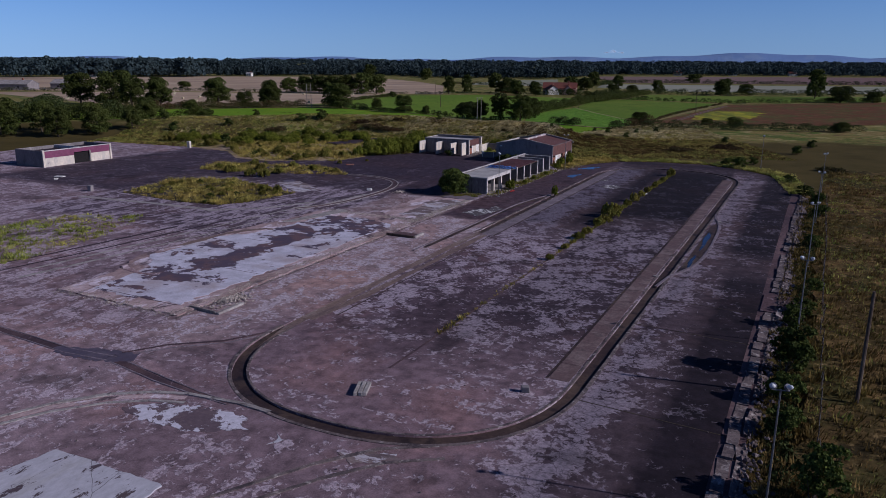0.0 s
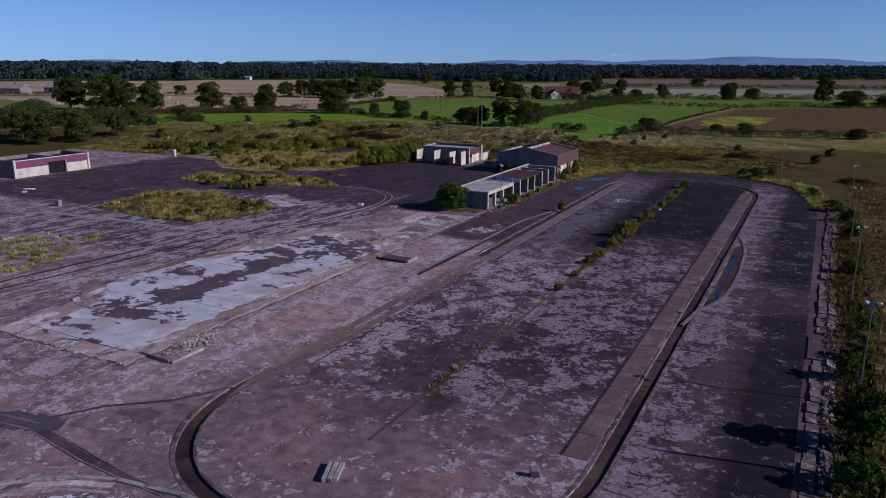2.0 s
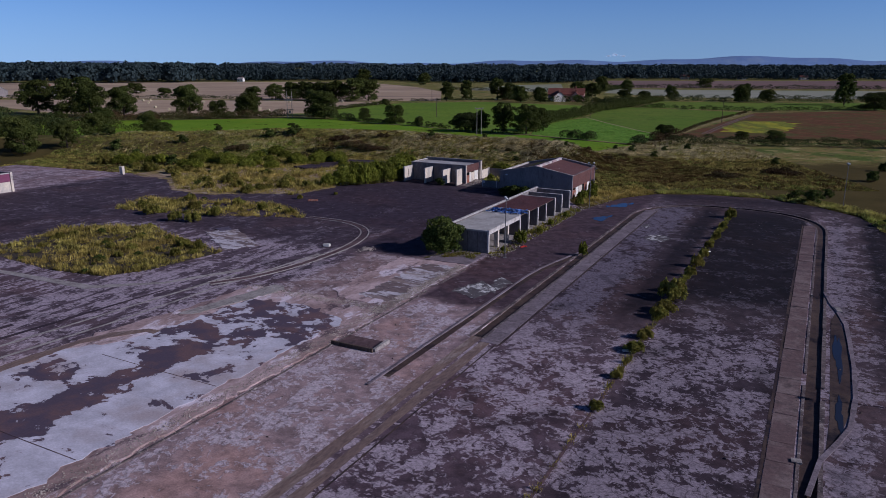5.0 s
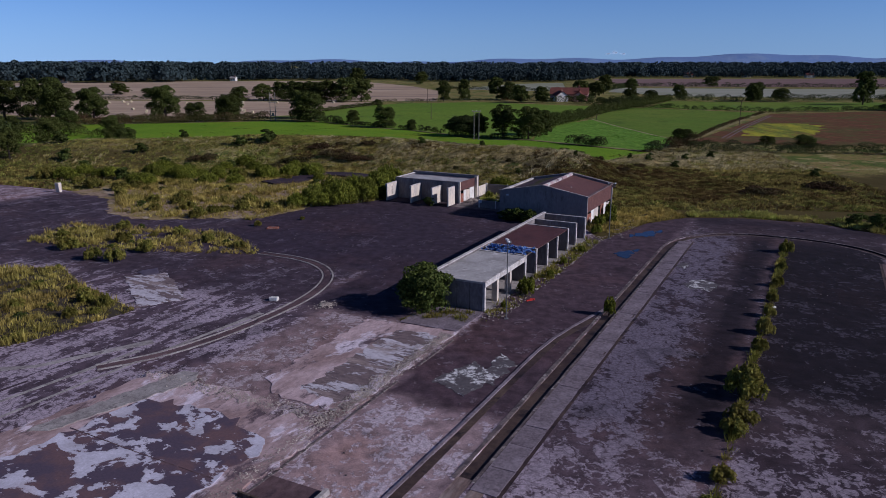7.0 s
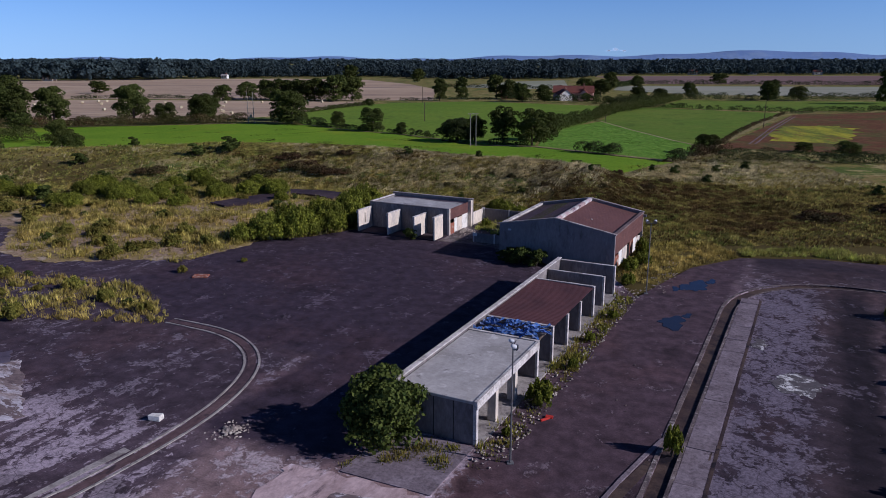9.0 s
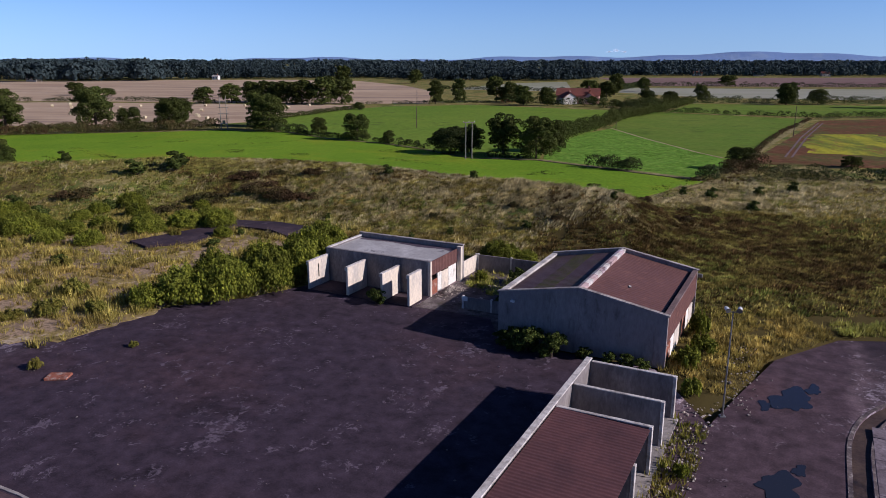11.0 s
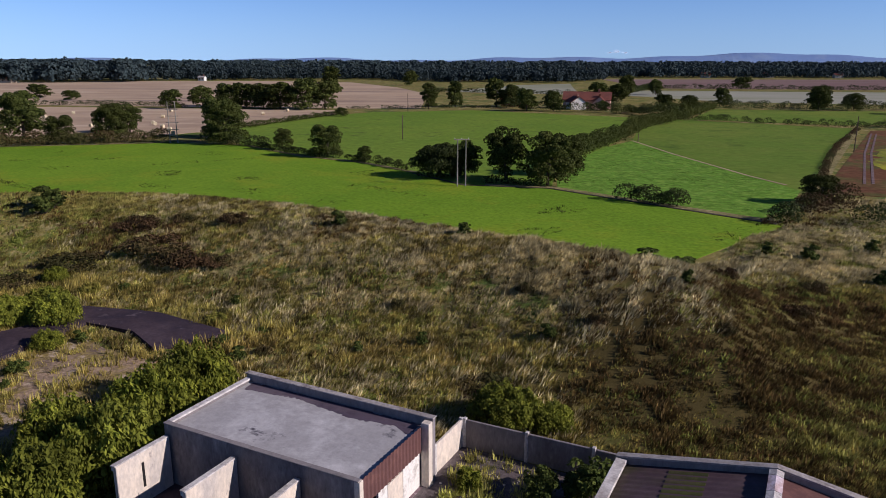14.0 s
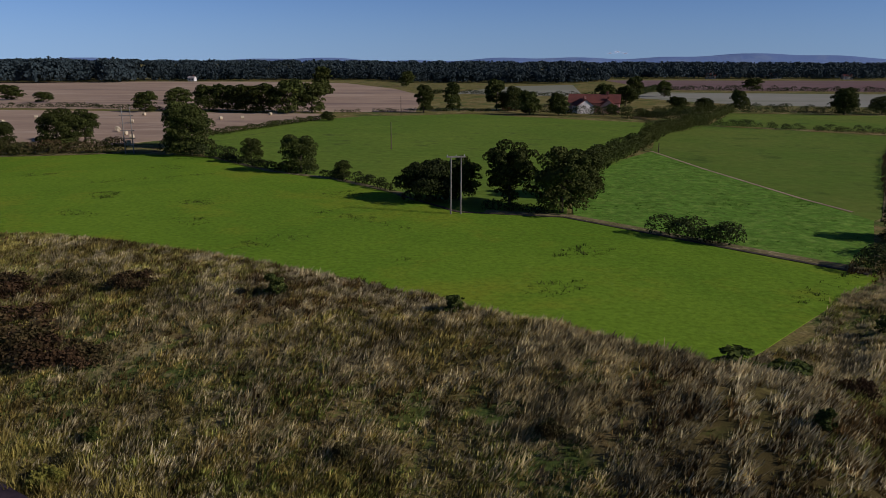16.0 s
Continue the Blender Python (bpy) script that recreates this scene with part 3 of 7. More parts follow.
M["leaf_rust"] = foliage("leaf_rust", (0.035, 0.022, 0.012), (0.11, 0.066, 0.03), (0.06, 0.06, 0.02), 0.1, 0.15)
M["leaf_willow"] = foliage("leaf_willow", (0.044, 0.066, 0.008), (0.31, 0.33, 0.037), (0.155, 0.17, 0.024), 0.3, 0.22, 0.25)
M["leaf_bush"] = foliage("leaf_bush", (0.024, 0.040, 0.009), (0.105, 0.128, 0.028), None, 0.3, 0.18)
M["leaf_weed"] = foliage("leaf_weed", (0.07, 0.082, 0.016), (0.29, 0.275, 0.052), (0.19, 0.16, 0.035), 0.3)
M["leaf_crop"] = foliage("leaf_crop", (0.065, 0.15, 0.018), (0.22, 0.38, 0.06), None, 0.1, 0.25)
M["grass_dry"] = foliage("grass_dry", (0.38, 0.31, 0.13), (0.88, 0.77, 0.45), (0.60, 0.50, 0.24), 0.06, 0.3, 0.42)
M["grass_green"] = foliage("grass_green", (0.100, 0.135, 0.025), (0.40, 0.435, 0.09), (0.41, 0.37, 0.10), 0.09, 0.3, 0.42)
M["grass_red"] = foliage("grass_red", (0.065, 0.042, 0.016), (0.26, 0.165, 0.06), (0.14, 0.105, 0.03), 0.05, 0.25, 0.42)
M["grass_yellow"] = foliage("grass_yellow", (0.20, 0.175, 0.036), (0.60, 0.51, 0.135), (0.41, 0.315, 0.088), 0.12, 0.3, 0.42)

# ---- mesh helpers ----
from mathutils.geometry import delaunay_2d_cdt


def mesh_of(bm, name, material):
    me = bpy.data.meshes.new(name)
    bm.normal_update()
    bm.to_mesh(me)
    bm.free()
    for mat in material if isinstance(material, (list, tuple)) else (material,):
        me.materials.append(mat)
    return me


def part(name, bm, material, parent, label="", m=None):
    """One mesh object under a thing or under a part."""
    ob = new(name, mesh_of(bm, name, material))
    ob.parent = parent
    if m is not None:
        ob.matrix_basis = m
    return tagged(ob, label)


def thing(name, m, label, category, group="", kind=""):
    ob = new(name)
    ob.matrix_world = m
    ob.empty_display_size = 0.3
    return tagged(ob, label, category, group, kind)


def solid(name, bm, material, m, label, category, group="", kind=""):
    ob = new(name, mesh_of(bm, name, material))
    ob.matrix_world = m
    return tagged(ob, label, category, group, kind)


def box(bm, x0, x1, y0, y1, z0, z1, wear=0.0, rng=None):
    """A block; wear moves its corners a little."""
    vs = []
    for z in (z0, z1):
        for x, y in ((x0, y0), (x1, y0), (x1, y1), (x0, y1)):
            d = (rng.uniform(-wear, wear, 3) if rng is not None and wear else (0, 0, 0))
            vs.append(bm.verts.new((x + d[0], y + d[1], z + d[2])))
    a = vs
    for f in ((3, 2, 1, 0), (4, 5, 6, 7), (0, 1, 5, 4), (1, 2, 6, 5), (2, 3, 7, 6), (3, 0, 4, 7)):
        bm.faces.new([a[i] for i in f])
    return bm


def block(x0, x1, y0, y1, z0, z1, bevel=0.02):
    bm = box(bmesh.new(), x0, x1, y0, y1, z0, z1)
    if bevel:
        bmesh.ops.bevel(bm, geom=bm.edges[:], offset=bevel, segments=1, affect="EDGES")
    return bm


def prism(pts, z0, z1):
    """An upright prism over a simple outline."""
    bm = bmesh.new()
    low = [bm.verts.new((x, y, z0)) for x, y in pts]
    top = [bm.verts.new((x, y, z1)) for x, y in pts]
    n = len(pts)
    for i in range(n):
        bm.faces.new((low[i], low[(i + 1) % n], top[(i + 1) % n], top[i]))
    f = bm.faces.new(top)
    bmesh.ops.triangulate(bm, faces=[f])
    bmesh.ops.recalc_face_normals(bm, faces=bm.faces[:])
    return bm


def side_prism(pts, y0, y1):
    """A wall cut to an outline in x and z, between two y."""
    bm = bmesh.new()
    a = [bm.verts.new((x, y0, z)) for x, z in pts]
    c = [bm.verts.new((x, y1, z)) for x, z in pts]
    n = len(pts)
    for i in range(n):
        bm.faces.new((a[i], a[(i + 1) % n], c[(i + 1) % n], c[i]))
    bm.faces.new(a)
    bm.faces.new(c)
    bmesh.ops.recalc_face_normals(bm, faces=bm.faces[:])
    return bm


def rod(bm, a, b, r0, r1=None, n=8):
    """A tapered round bar from a to b."""
    a, b = Vector(a), Vector(b)
    q = (b - a).to_track_quat("Z", "Y")
    rings = []
    for p, r in ((a, r0), (b, r0 if r1 is None else r1)):
        rings.append([bm.verts.new(p + q @ Vector((r * math.cos(k * 2 * math.pi / n), r * math.sin(k * 2 * math.pi / n), 0))) for k in range(n)])
    for k in range(n):
        bm.faces.new((rings[0][k], rings[0][(k + 1) % n], rings[1][(k + 1) % n], rings[1][k]))
    bm.faces.new(rings[0][::-1])
    bm.faces.new(rings[1])
    return bm


def ribbed(x0, x1, y0, y1, za, zb, pitch, amp, along="x", thick=0.03):
    """Profiled sheet that falls from za at x0 to zb at x1 (ribs along x), or with ribs along y."""
    bm = bmesh.new()
    if along == "x":
        n = max(4, int((y1 - y0) / pitch) * 4)
        ends = ((x0, za), (x1, zb))
        rows = [[bm.verts.new((x, y0 + (y1 - y0) * k / n, z + (amp if k % 4 in (1, 2) else 0) - t)) for k in range(n + 1)] for t in (0, thick) for x, z in ends]
    else:
        n = max(4, int((x1 - x0) / pitch) * 4)
        rows = [[bm.verts.new((x0 + (x1 - x0) * k / n, y, za + (zb - za) * k / n + (amp if k % 4 in (1, 2) else 0) - t)) for k in range(n + 1)]
                for t in (0, thick) for y in (y0, y1)]
    for a, b in ((0, 1), (2, 3), (0, 2), (1, 3)):
        for k in range(n):
            bm.faces.new((rows[a][k], rows[a][k + 1], rows[b][k + 1], rows[b][k]))
    bmesh.ops.recalc_face_normals(bm, faces=bm.faces[:])
    return bm


def ribbed_wall(y0, y1, z0, z1, x, pitch, amp):
    """Upright profiled cladding in a plane of constant x, ribs standing upright."""
    bm = bmesh.new()
    n = max(4, int((y1 - y0) / pitch) * 4)
    rows = [[bm.verts.new((x + (amp if k % 4 in (1, 2) else 0) - t, y0 + (y1 - y0) * k / n, z)) for k in range(n + 1)] for t in (0, 0.03) for z in (z0, z1)]
    for a, b in ((0, 1), (2, 3), (0, 2), (1, 3)):
        for k in range(n):
            bm.faces.new((rows[a][k], rows[a][k + 1], rows[b][k + 1], rows[b][k]))
    bmesh.ops.recalc_face_normals(bm, faces=bm.faces[:])
    return bm


def soup(name, verts, per, material):
    """A mesh of many loose triangles or quads, from an array of corner points."""
    me = bpy.data.meshes.new(name)
    n = len(verts)
    f = n // per
    me.vertices.add(n)
    me.vertices.foreach_set("co", np.ascontiguousarray(verts, dtype=np.float32).ravel())
    me.loops.add(n)
    me.loops.foreach_set("vertex_index", np.arange(n, dtype=np.int32))
    me.polygons.add(f)
    me.polygons.foreach_set("loop_start", np.arange(0, n, per, dtype=np.int32))
    me.polygons.foreach_set("loop_total", np.full(f, per, dtype=np.int32))
    me.update(calc_edges=True)
    me.materials.append(material)
    return me


def lumps(rng, centres, sizes):
    """Broken stones: a six-cornered lump at each centre."""
    n = len(centres)
    d = np.array([(1, 0, 0), (-1, 0, 0), (0, 1, 0), (0, -1, 0), (0, 0, 0.8), (0, 0, -0.6)])
    p = d[None] * rng.uniform(0.55, 1.2, (n, 6, 1)) * np.asarray(sizes)[:, None, None]
    a = rng.uniform(0, 2 * np.pi, n)
    c, s = np.cos(a)[:, None], np.sin(a)[:, None]
    x, y = p[..., 0] * c - p[..., 1] * s, p[..., 0] * s + p[..., 1] * c
    p = np.stack([x, y, p[..., 2]], -1) + np.asarray(centres)[:, None]
    tri = np.array([(0, 2, 4), (2, 1, 4), (1, 3, 4), (3, 0, 4), (2, 0, 5), (1, 2, 5), (3, 1, 5), (0, 3, 5)])
    return p[:, tri].reshape(-1, 3)


# ---- the land ----
def smooth(a, b, x):
    t = np.clip((x - a) / (b - a), 0, 1)
    return t * t * (3 - 2 * t)


YARD = [(47.8, -130), (47.8, 26), (46.6, 38), (42.5, 48), (36.5, 54.5), (28, 58.5), (18, 57.5), (10, 54), (5.5, 47), (3.6, 39), (2.4, 33.5),
        (0.8, 36), (-2.5, 40.9), (-15.3, 40.9), (-18, 45.8), (-22, 46.4), (-25, 58), (-39.2, 56), (-39, 46.5), (-42, 40), (-46.5, 35), (-48, 28), (-55, 21), (-62, 15),
        (-72, 16), (-82, 25), (-94, 27), (-130, 24), (-135, -130)]


def inside(poly, x, y):
    x, y = np.asarray(x, float), np.asarray(y, float)
    hit = np.zeros(x.shape, bool)
    n = len(poly)
    for i in range(n):
        (ax, ay), (bx, by) = poly[i], poly[(i + 1) % n]
        c = ((ay > y) != (by > y)) & (x < (bx - ax) * (y - ay) / ((by - ay) or 1e-9) + ax)
        hit ^= c
    return hit


COS, SIN = math.cos(radians(-24.5)), math.sin(radians(-24.5))


def to_site(x, y):
    dx, dy = np.asarray(x, float) - 0.4, np.asarray(y, float) - 127.04
    return dx * COS + dy * SIN, -dx * SIN + dy * COS


def to_world(u, v):
    u, v = np.asarray(u, float), np.asarray(v, float)
    return 0.4 + u * COS - v * SIN, 127.04 + u * SIN + v * COS


BANK_TARMAC = [(-70, 50), (-67.4, 60), (-67.6, 65.7), (-60.2, 67.6), (-51.6, 66.9), (-51.2, 65.2), (-52.4, 62.8), (-54, 61.4), (-58.3, 63.2), (-63.6, 62.8), (-62.6, 54), (-66, 49)]

CREST_X = [-150, -110, -75, -60, -44, -33, -21, -1, 5, 14, 20, 30, 45, 60, 90]
CREST_Y = [238, 243, 247, 249, 250, 246.5, 241.5, 231.5, 226.5, 220, 217, 223, 248, 262, 270]
CREST_H = [2.0, 3.4, 4.2, 4.4, 4.5, 4.5, 4.5, 4.5, 4.5, 4.6, 4.6, 1.5, 0.3, 0.3, 0.0]


def land_height(x, y):
    """The land is flat but for a bank of rough ground behind the yard and a ditch beside it."""
    x, y = np.asarray(x, float), np.asarray(y, float)
    yc, hc = np.interp(x, CREST_X, CREST_Y), np.interp(x, CREST_X, CREST_H)
    h = hc * np.where(y < yc, smooth(yc - 30, yc - 1, y), 1 - smooth(yc + 0.5, yc + 8, y))
    h = h + 0.25 * np.sin(x * 0.21 + 1.3 * np.sin(y * 0.13)) * np.sin(y * 0.17 + x * 0.05) * smooth(0.2, 2.0, h)
    u, v = to_site(x, y)
    h = h - 1.1 * smooth(49.5, 50.6, u) * (1 - smooth(51.2, 53.0, u)) * (v > -130) * (v < 26)
    h = np.where(inside(BANK_TARMAC, u, v), 0.2, h)
    return np.where(inside(YARD, u, v), -0.6, h - 0.03)


def axis(spans):
    out = []
    for a, b, step in spans:
        out += list(np.arange(a, b, step))
    return np.array(out + [spans[-1][1]])


def make_ground():
    xs = axis([(-4600, -1000, 300), (-1000, -200, 50), (-200, -130, 6), (-130, 130, 2.0), (130, 220, 6), (220, 1000, 50), (1000, 4600, 300)])
    ys = axis([(-1500, -200, 100), (-200, 0, 10), (0, 300, 2.0), (300, 420, 8), (420, 1200, 40), (1200, 4900, 300)])
    gx, gy = np.meshgrid(xs, ys)
    gz = land_height(gx, gy)
    n, k = gx.shape
    me = bpy.data.meshes.new("ground")
    idx = np.arange(n * k).reshape(n, k)
    quads = np.stack([idx[:-1, :-1], idx[:-1, 1:], idx[1:, 1:], idx[1:, :-1]], -1).reshape(-1, 4)
    me.from_pydata(np.stack([gx, gy, gz], -1).reshape(-1, 3).tolist(), [], quads.tolist())
    me.polygons.foreach_set("use_smooth", np.ones(len(quads), bool))
    me.materials.append(M["land"])
    tagged(new("ground", me), "rough dry grassland with brown and green patches", "ground", kind="structure")


make_ground()

# fields laid over the flat land
FIELDS = [
    ("field_meadow", "meadow", "bright green mown meadow beyond the bank", [(-190, 236), (-110, 246), (-40, 250), (-21, 242), (12, 226), (20.5, 228.6), (25.2, 233), (32, 240.4), (38, 246.9), (45.6, 254), (46, 256), (34, 267), (16, 284),
     (-1, 287), (-11, 301), (-24, 316), (-39, 325), (-60, 347), (-81, 352), (-101, 345), (-190, 322)]),
    ("field_pasture", "pasture", "green pasture behind a broken hedge", [(-39, 326), (-24, 317), (-11, 302), (-1, 288), (16, 285), (20, 312), (37, 350), (58, 409), (84, 444), (37, 470), (0, 493), (-43, 476),
     (-62, 452), (-78, 398), (-62, 350)]),
    ("field_crop", "rough_crop", "clumpy light green forage crop", [(17, 284.5), (34, 267.5), (46, 256.5), (60, 284), (57, 301), (51, 335), (47, 366), (37, 350), (20, 312)]),
    ("field_grazed", "grazed", "yellowish green grazed field", [(60, 284), (66, 290), (100, 358), (131, 410), (106, 428), (84, 442), (58, 408), (47, 366), (51, 335), (57, 301)]),
    ("field_red", "red_soil", "red-brown bare soil with thin weeds", [(62, 281), (68, 291), (132, 402), (240, 440), (240, 300), (103, 272)]),
    ("field_stubble_1", "stubble", "pale pink-brown stubble field with bales", [(-330, 480), (-200, 376), (-151, 362), (-100, 360), (-84, 385), (-72, 425), (-58, 455), (-57, 488), (-135, 494), (-225, 500)]),
    ("field_stubble_2", "stubble", "broad pale stubble field before the woods", [(-620, 800), (-330, 505), (-225, 512), (-135, 507), (-57, 500), (-24, 504), (-30, 648), (-60, 760), (-120, 890), (-205, 928), (-322, 914)]),
    ("field_pale", "pale_crop", "pale green-grey crop field", [(-20, 690), (60, 655), (75, 700), (92, 880), (35, 830)]),
    ("field_plough", "plough", "purple-brown ploughed field", [(149, 1045), (700, 1110), (560, 760), (333, 755), (143, 771)]),
    ("field_white", "pale_crop", "bleached pale crop field", [(120, 725), (191, 718), (309, 709), (520, 700), (400, 552), (227, 555), (144, 570), (100, 640)]),
    ("field_green", "grazed", "narrow green field beside a hedge", [(86, 447), (135, 424), (260, 446), (300, 500), (160, 500), (114, 510)]),
]
for name, key, label, outline in FIELDS:
    bm = prism(outline, -0.2, 0.03 if name != "field_red" else 0.04)
    solid(name, bm, M[key], Matrix(), label, "field", kind="structure")


def strip(line, width, z, thick=0.06, jitter=0.0, seed=1):
    """A flat band along a line of points."""
    rng = np.random.default_rng(seed)
    p = [Vector((x, y, 0)) for x, y in line]
    left, right = [], []
    for i, a in enumerate(p):
        d = (p[min(i + 1, len(p) - 1)] - p[max(i - 1, 0)]).normalized()
        n = Vector((-d.y, d.x, 0)) * width / 2
        j = 1 + rng.uniform(-jitter, jitter) if jitter else 1
        left.append((a + n * j).to_2d())
        right.append((a - n * j).to_2d())
    bm = bmesh.new()
    rows = [[bm.verts.new((q.x, q.y, h)) for q in side] for side in (left, right) for h in (z, z - thick)]
    for a, b in ((0, 2), (1, 0), (2, 3)):
        for i in range(len(p) - 1):
            bm.faces.new((rows[a][i], rows[a][i + 1], rows[b][i + 1], rows[b][i]))
    bmesh.ops.recalc_face_normals(bm, faces=bm.faces[:])
    return bm


for line, w in (([(46, 256.5), (34, 267.5), (16, 284.6), (4, 287)], 2.2), ([(-10, 301.5), (-24, 316.5), (-39, 325.5), (-60, 348)], 1.6), ([(62, 283), (84, 324), (131, 409)], 2.4), ([(-84, 353), (-101, 346), (-190, 322)], 1.8)):
    solid("field_verge", strip(line, w, 0.09), M["verge"], Matrix(), "rough uncut grass verge between fields", "verge", "field verges", "structure")
solid("field_ditch", strip([(45, 255.6), (33.4, 266.5), (15.6, 283.6), (0, 286.4), (-10.6, 300.4)], 0.7, 0.1), M["mud"], Matrix(), "dark ditch along the field edge", "ditch", kind="structure")
solid("farm_track", strip([(47, 366), (51, 335), (57, 301), (60, 290)], 0.6, 0.07), M["stubble"], Matrix(), "trodden pale path across the field", "path", kind="structure")
for k in (-0.8, 0.8):
    solid("wheel_track", strip([(76 + k, 292), (100 + k, 340), (128 + k, 392)], 0.5, 0.1), M["pink_slab"], Matrix(), "pale wheel track over red soil", "path", "wheel tracks", "structure")


# ---- the yard ----
def order_loop(off):
    """Same, as one ring in order."""
    pts = []
    n = 40
    ex = 2 / 2.35
    for k in range(n + 1):
        a = math.pi + math.pi * k / n
        c, s = math.cos(a), math.sin(a)
        pts.append((24.3 + math.copysign(abs(c) ** ex, c) * (13.3 + off), -68.3 - abs(s) ** ex * (13.5 + off)))
    for k in range(n + 1):
        a = math.pi * k / n
        c, s = math.cos(a), math.sin(a)
        pts.append((24.3 + math.copysign(abs(c) ** ex, c) * (13.3 + off), 33.0 + abs(s) ** ex * (13.5 + off)))
    return pts


def fill(loops, z, depth):
    """A sheet inside the first outline and outside the others, with sides that go down."""
    pts, edges = [], []
    for ring in loops:
        n, k = len(ring), len(pts)
        pts += [Vector(p) for p in ring]
        edges += [(k + i, k + (i + 1) % n) for i in range(n)]
    vs, _, tris, *_ = delaunay_2d_cdt(pts, edges, [], 1, 1e-5)
    bm = bmesh.new()
    top = [bm.verts.new((p.x, p.y, z)) for p in vs]
    for tri in tris:
        c = sum((vs[i] for i in tri), Vector((0, 0))) / len(tri)
        if inside(loops[0], c.x, c.y) and not any(inside(hole, c.x, c.y) for hole in loops[1:]):
            f = bm.faces.new([top[i] for i in tri])
            f.normal_update()
            if f.normal.z < 0:
                f.normal_flip()
    for ring in loops:
        a = [bm.verts.new((x, y, z)) for x, y in ring]
        b = [bm.verts.new((x, y, z - depth)) for x, y in ring]
        for i in range(len(a)):
            j = (i + 1) % len(a)
            bm.faces.new((a[i], b[i], b[j], a[j]))
    return bm


def ragged(poly, step, amp, seed):
    """The same outline with an uneven edge."""
    rng = np.random.default_rng(seed)
    out = []
    for (ax, ay), (bx, by) in zip(poly, poly[1:] + poly[:1]):
        n = max(1, int(math.hypot(bx - ax, by - ay) / step))
        for k in range(n):
            out.append((ax + (bx - ax) * k / n + rng.normal(0, amp), ay + (by - ay) * k / n + rng.normal(0, amp)))
    return out


wx, wy = to_world([52.8, 150, 150, 52.8, 52.8], [-150, -150, 66, 66, -150])
solid("rough_pasture", fill([ragged(list(zip(wx.tolist(), wy.tolist()))[:4], 2.0, 0.8, 39)], 0.02, 0.2), M["russet_land"], Matrix(), "russet dry pasture beside the yard", "field", kind="structure")

solid("field_mustard", fill([ragged([(86, 300), (92, 322), (107, 349), (124, 350), (128, 338), (112, 312), (100, 294)], 3.0, 1.2, 58)], 0.07, 0.17), M["mustard"], Matrix(), "yellow flowering weeds on red soil", "field", kind="structure")

HALF = 0.5
ring_out, ring_in = order_loop(HALF), order_loop(-HALF)
solid("pavement_outer", fill([YARD, ring_out], 0.0, 0.6), M["yard"], SITE, "cracked dark tarmac with pale worn patches", "pavement", kind="structure")
solid("pavement_island", fill([ring_in], 0.0, 0.4), M["yard"], SITE, "worn tarmac island inside the drain", "pavement", kind="structure")
bm = bmesh.new()
low = [[bm.verts.new((x, y, -0.13)) for x, y in order_loop(o)] for o in (HALF + 0.02, -HALF - 0.02)]
for i in range(len(low[0])):
    j = (i + 1) % len(low[0])
    bm.faces.new((low[0][i], low[0][j], low[1][j], low[1][i]))
bmesh.ops.recalc_face_normals(bm, faces=bm.faces[:])
for f in bm.faces:
    if f.normal.z < 0:
        f.normal_flip()
solid("drain_bed", bm, M["silt"], SITE, "dark silted bed of the oval drain", "drain", kind="structure")


def edging(name, line, width, z, label, key="kerb", closed=True, step=2.4, buried=False):
    """Pale kerb along a line, cut into lengths that each stand a little differently."""
    rng = np.random.default_rng(len(line))
    run = thing(name, SITE, label, "kerb", kind="structure")
    pts = [Vector((x, y, 0)) for x, y in line] + ([Vector((*line[0], 0))] if closed else [])
    acc, cur, pieces = 0.0, [pts[0]], []
    for a, b in zip(pts[:-1], pts[1:]):
        d = (b - a).length
        cuts = max(1, int(d / step))
        for k in range(1, cuts + 1):
            q = a.lerp(b, k / cuts)
            acc += d / cuts
            cur.append(q)
            if acc >= step:
                pieces.append(cur)
                cur, acc = [q], 0.0
    if len(cur) > 1:
        pieces.append(cur)
    for cur in pieces:
        if (key == "kerb" and rng.random() < 0.06) or (buried and cur[0].x < 14 and -67 < cur[0].y < -26):
            continue
        w = width * rng.uniform(0.85, 1.15)
        part("kerb_stone", strip([(p.x, p.y) for p in cur], w, z + rng.uniform(-0.015, 0.02), 0.12), M[key], run)
    return run


edging("drain_kerb_outer", order_loop(HALF + 0.14), 0.28, 0.035, "pale concrete kerb round the drain", buried=True)
edging("drain_kerb_inner", order_loop(-HALF - 0.11), 0.2, 0.03, "narrow pale concrete kerb inside the drain", buried=True)
for k, line in enumerate(([(13.2, -75.4), (12.1, -72.6), (11.3, -69.2), (11.0, -66)], [(11.9, -71.6), (11.2, -68.4), (11.0, -66)], [(11.3, -69), (11.0, -66)])):
    solid("drain_silt", strip(line, 1.0, -0.095 + 0.028 * k, 0.05, 0.1), M["sand"], SITE, "sandy silt thinning out along the drain", "drain", "drain silt", "structure")
solid("drain_fill", strip([(11.0, -66), (10.9, -58), (11.05, -46), (11.0, -36), (11.0, -27)], 1.06, -0.015, 0.1), M["sand"], SITE, "sandy silt filling the drain", "drain", kind="structure")
solid("sand_drift", strip([(11.6, -66), (12.3, -58), (12.4, -46), (12.3, -36), (12.1, -22)], 0.8, 0.014, 0.05, 0.3), M["sand"], SITE, "sandy brown drift beside the drain", "drain", kind="structure")
solid("sand_line", strip([(13.2, -64), (13.2, -40), (13.2, -20), (13.2, 30)], 0.12, 0.018), M["silt"], SITE, "thin dark line along the drift", "paving", kind="structure")
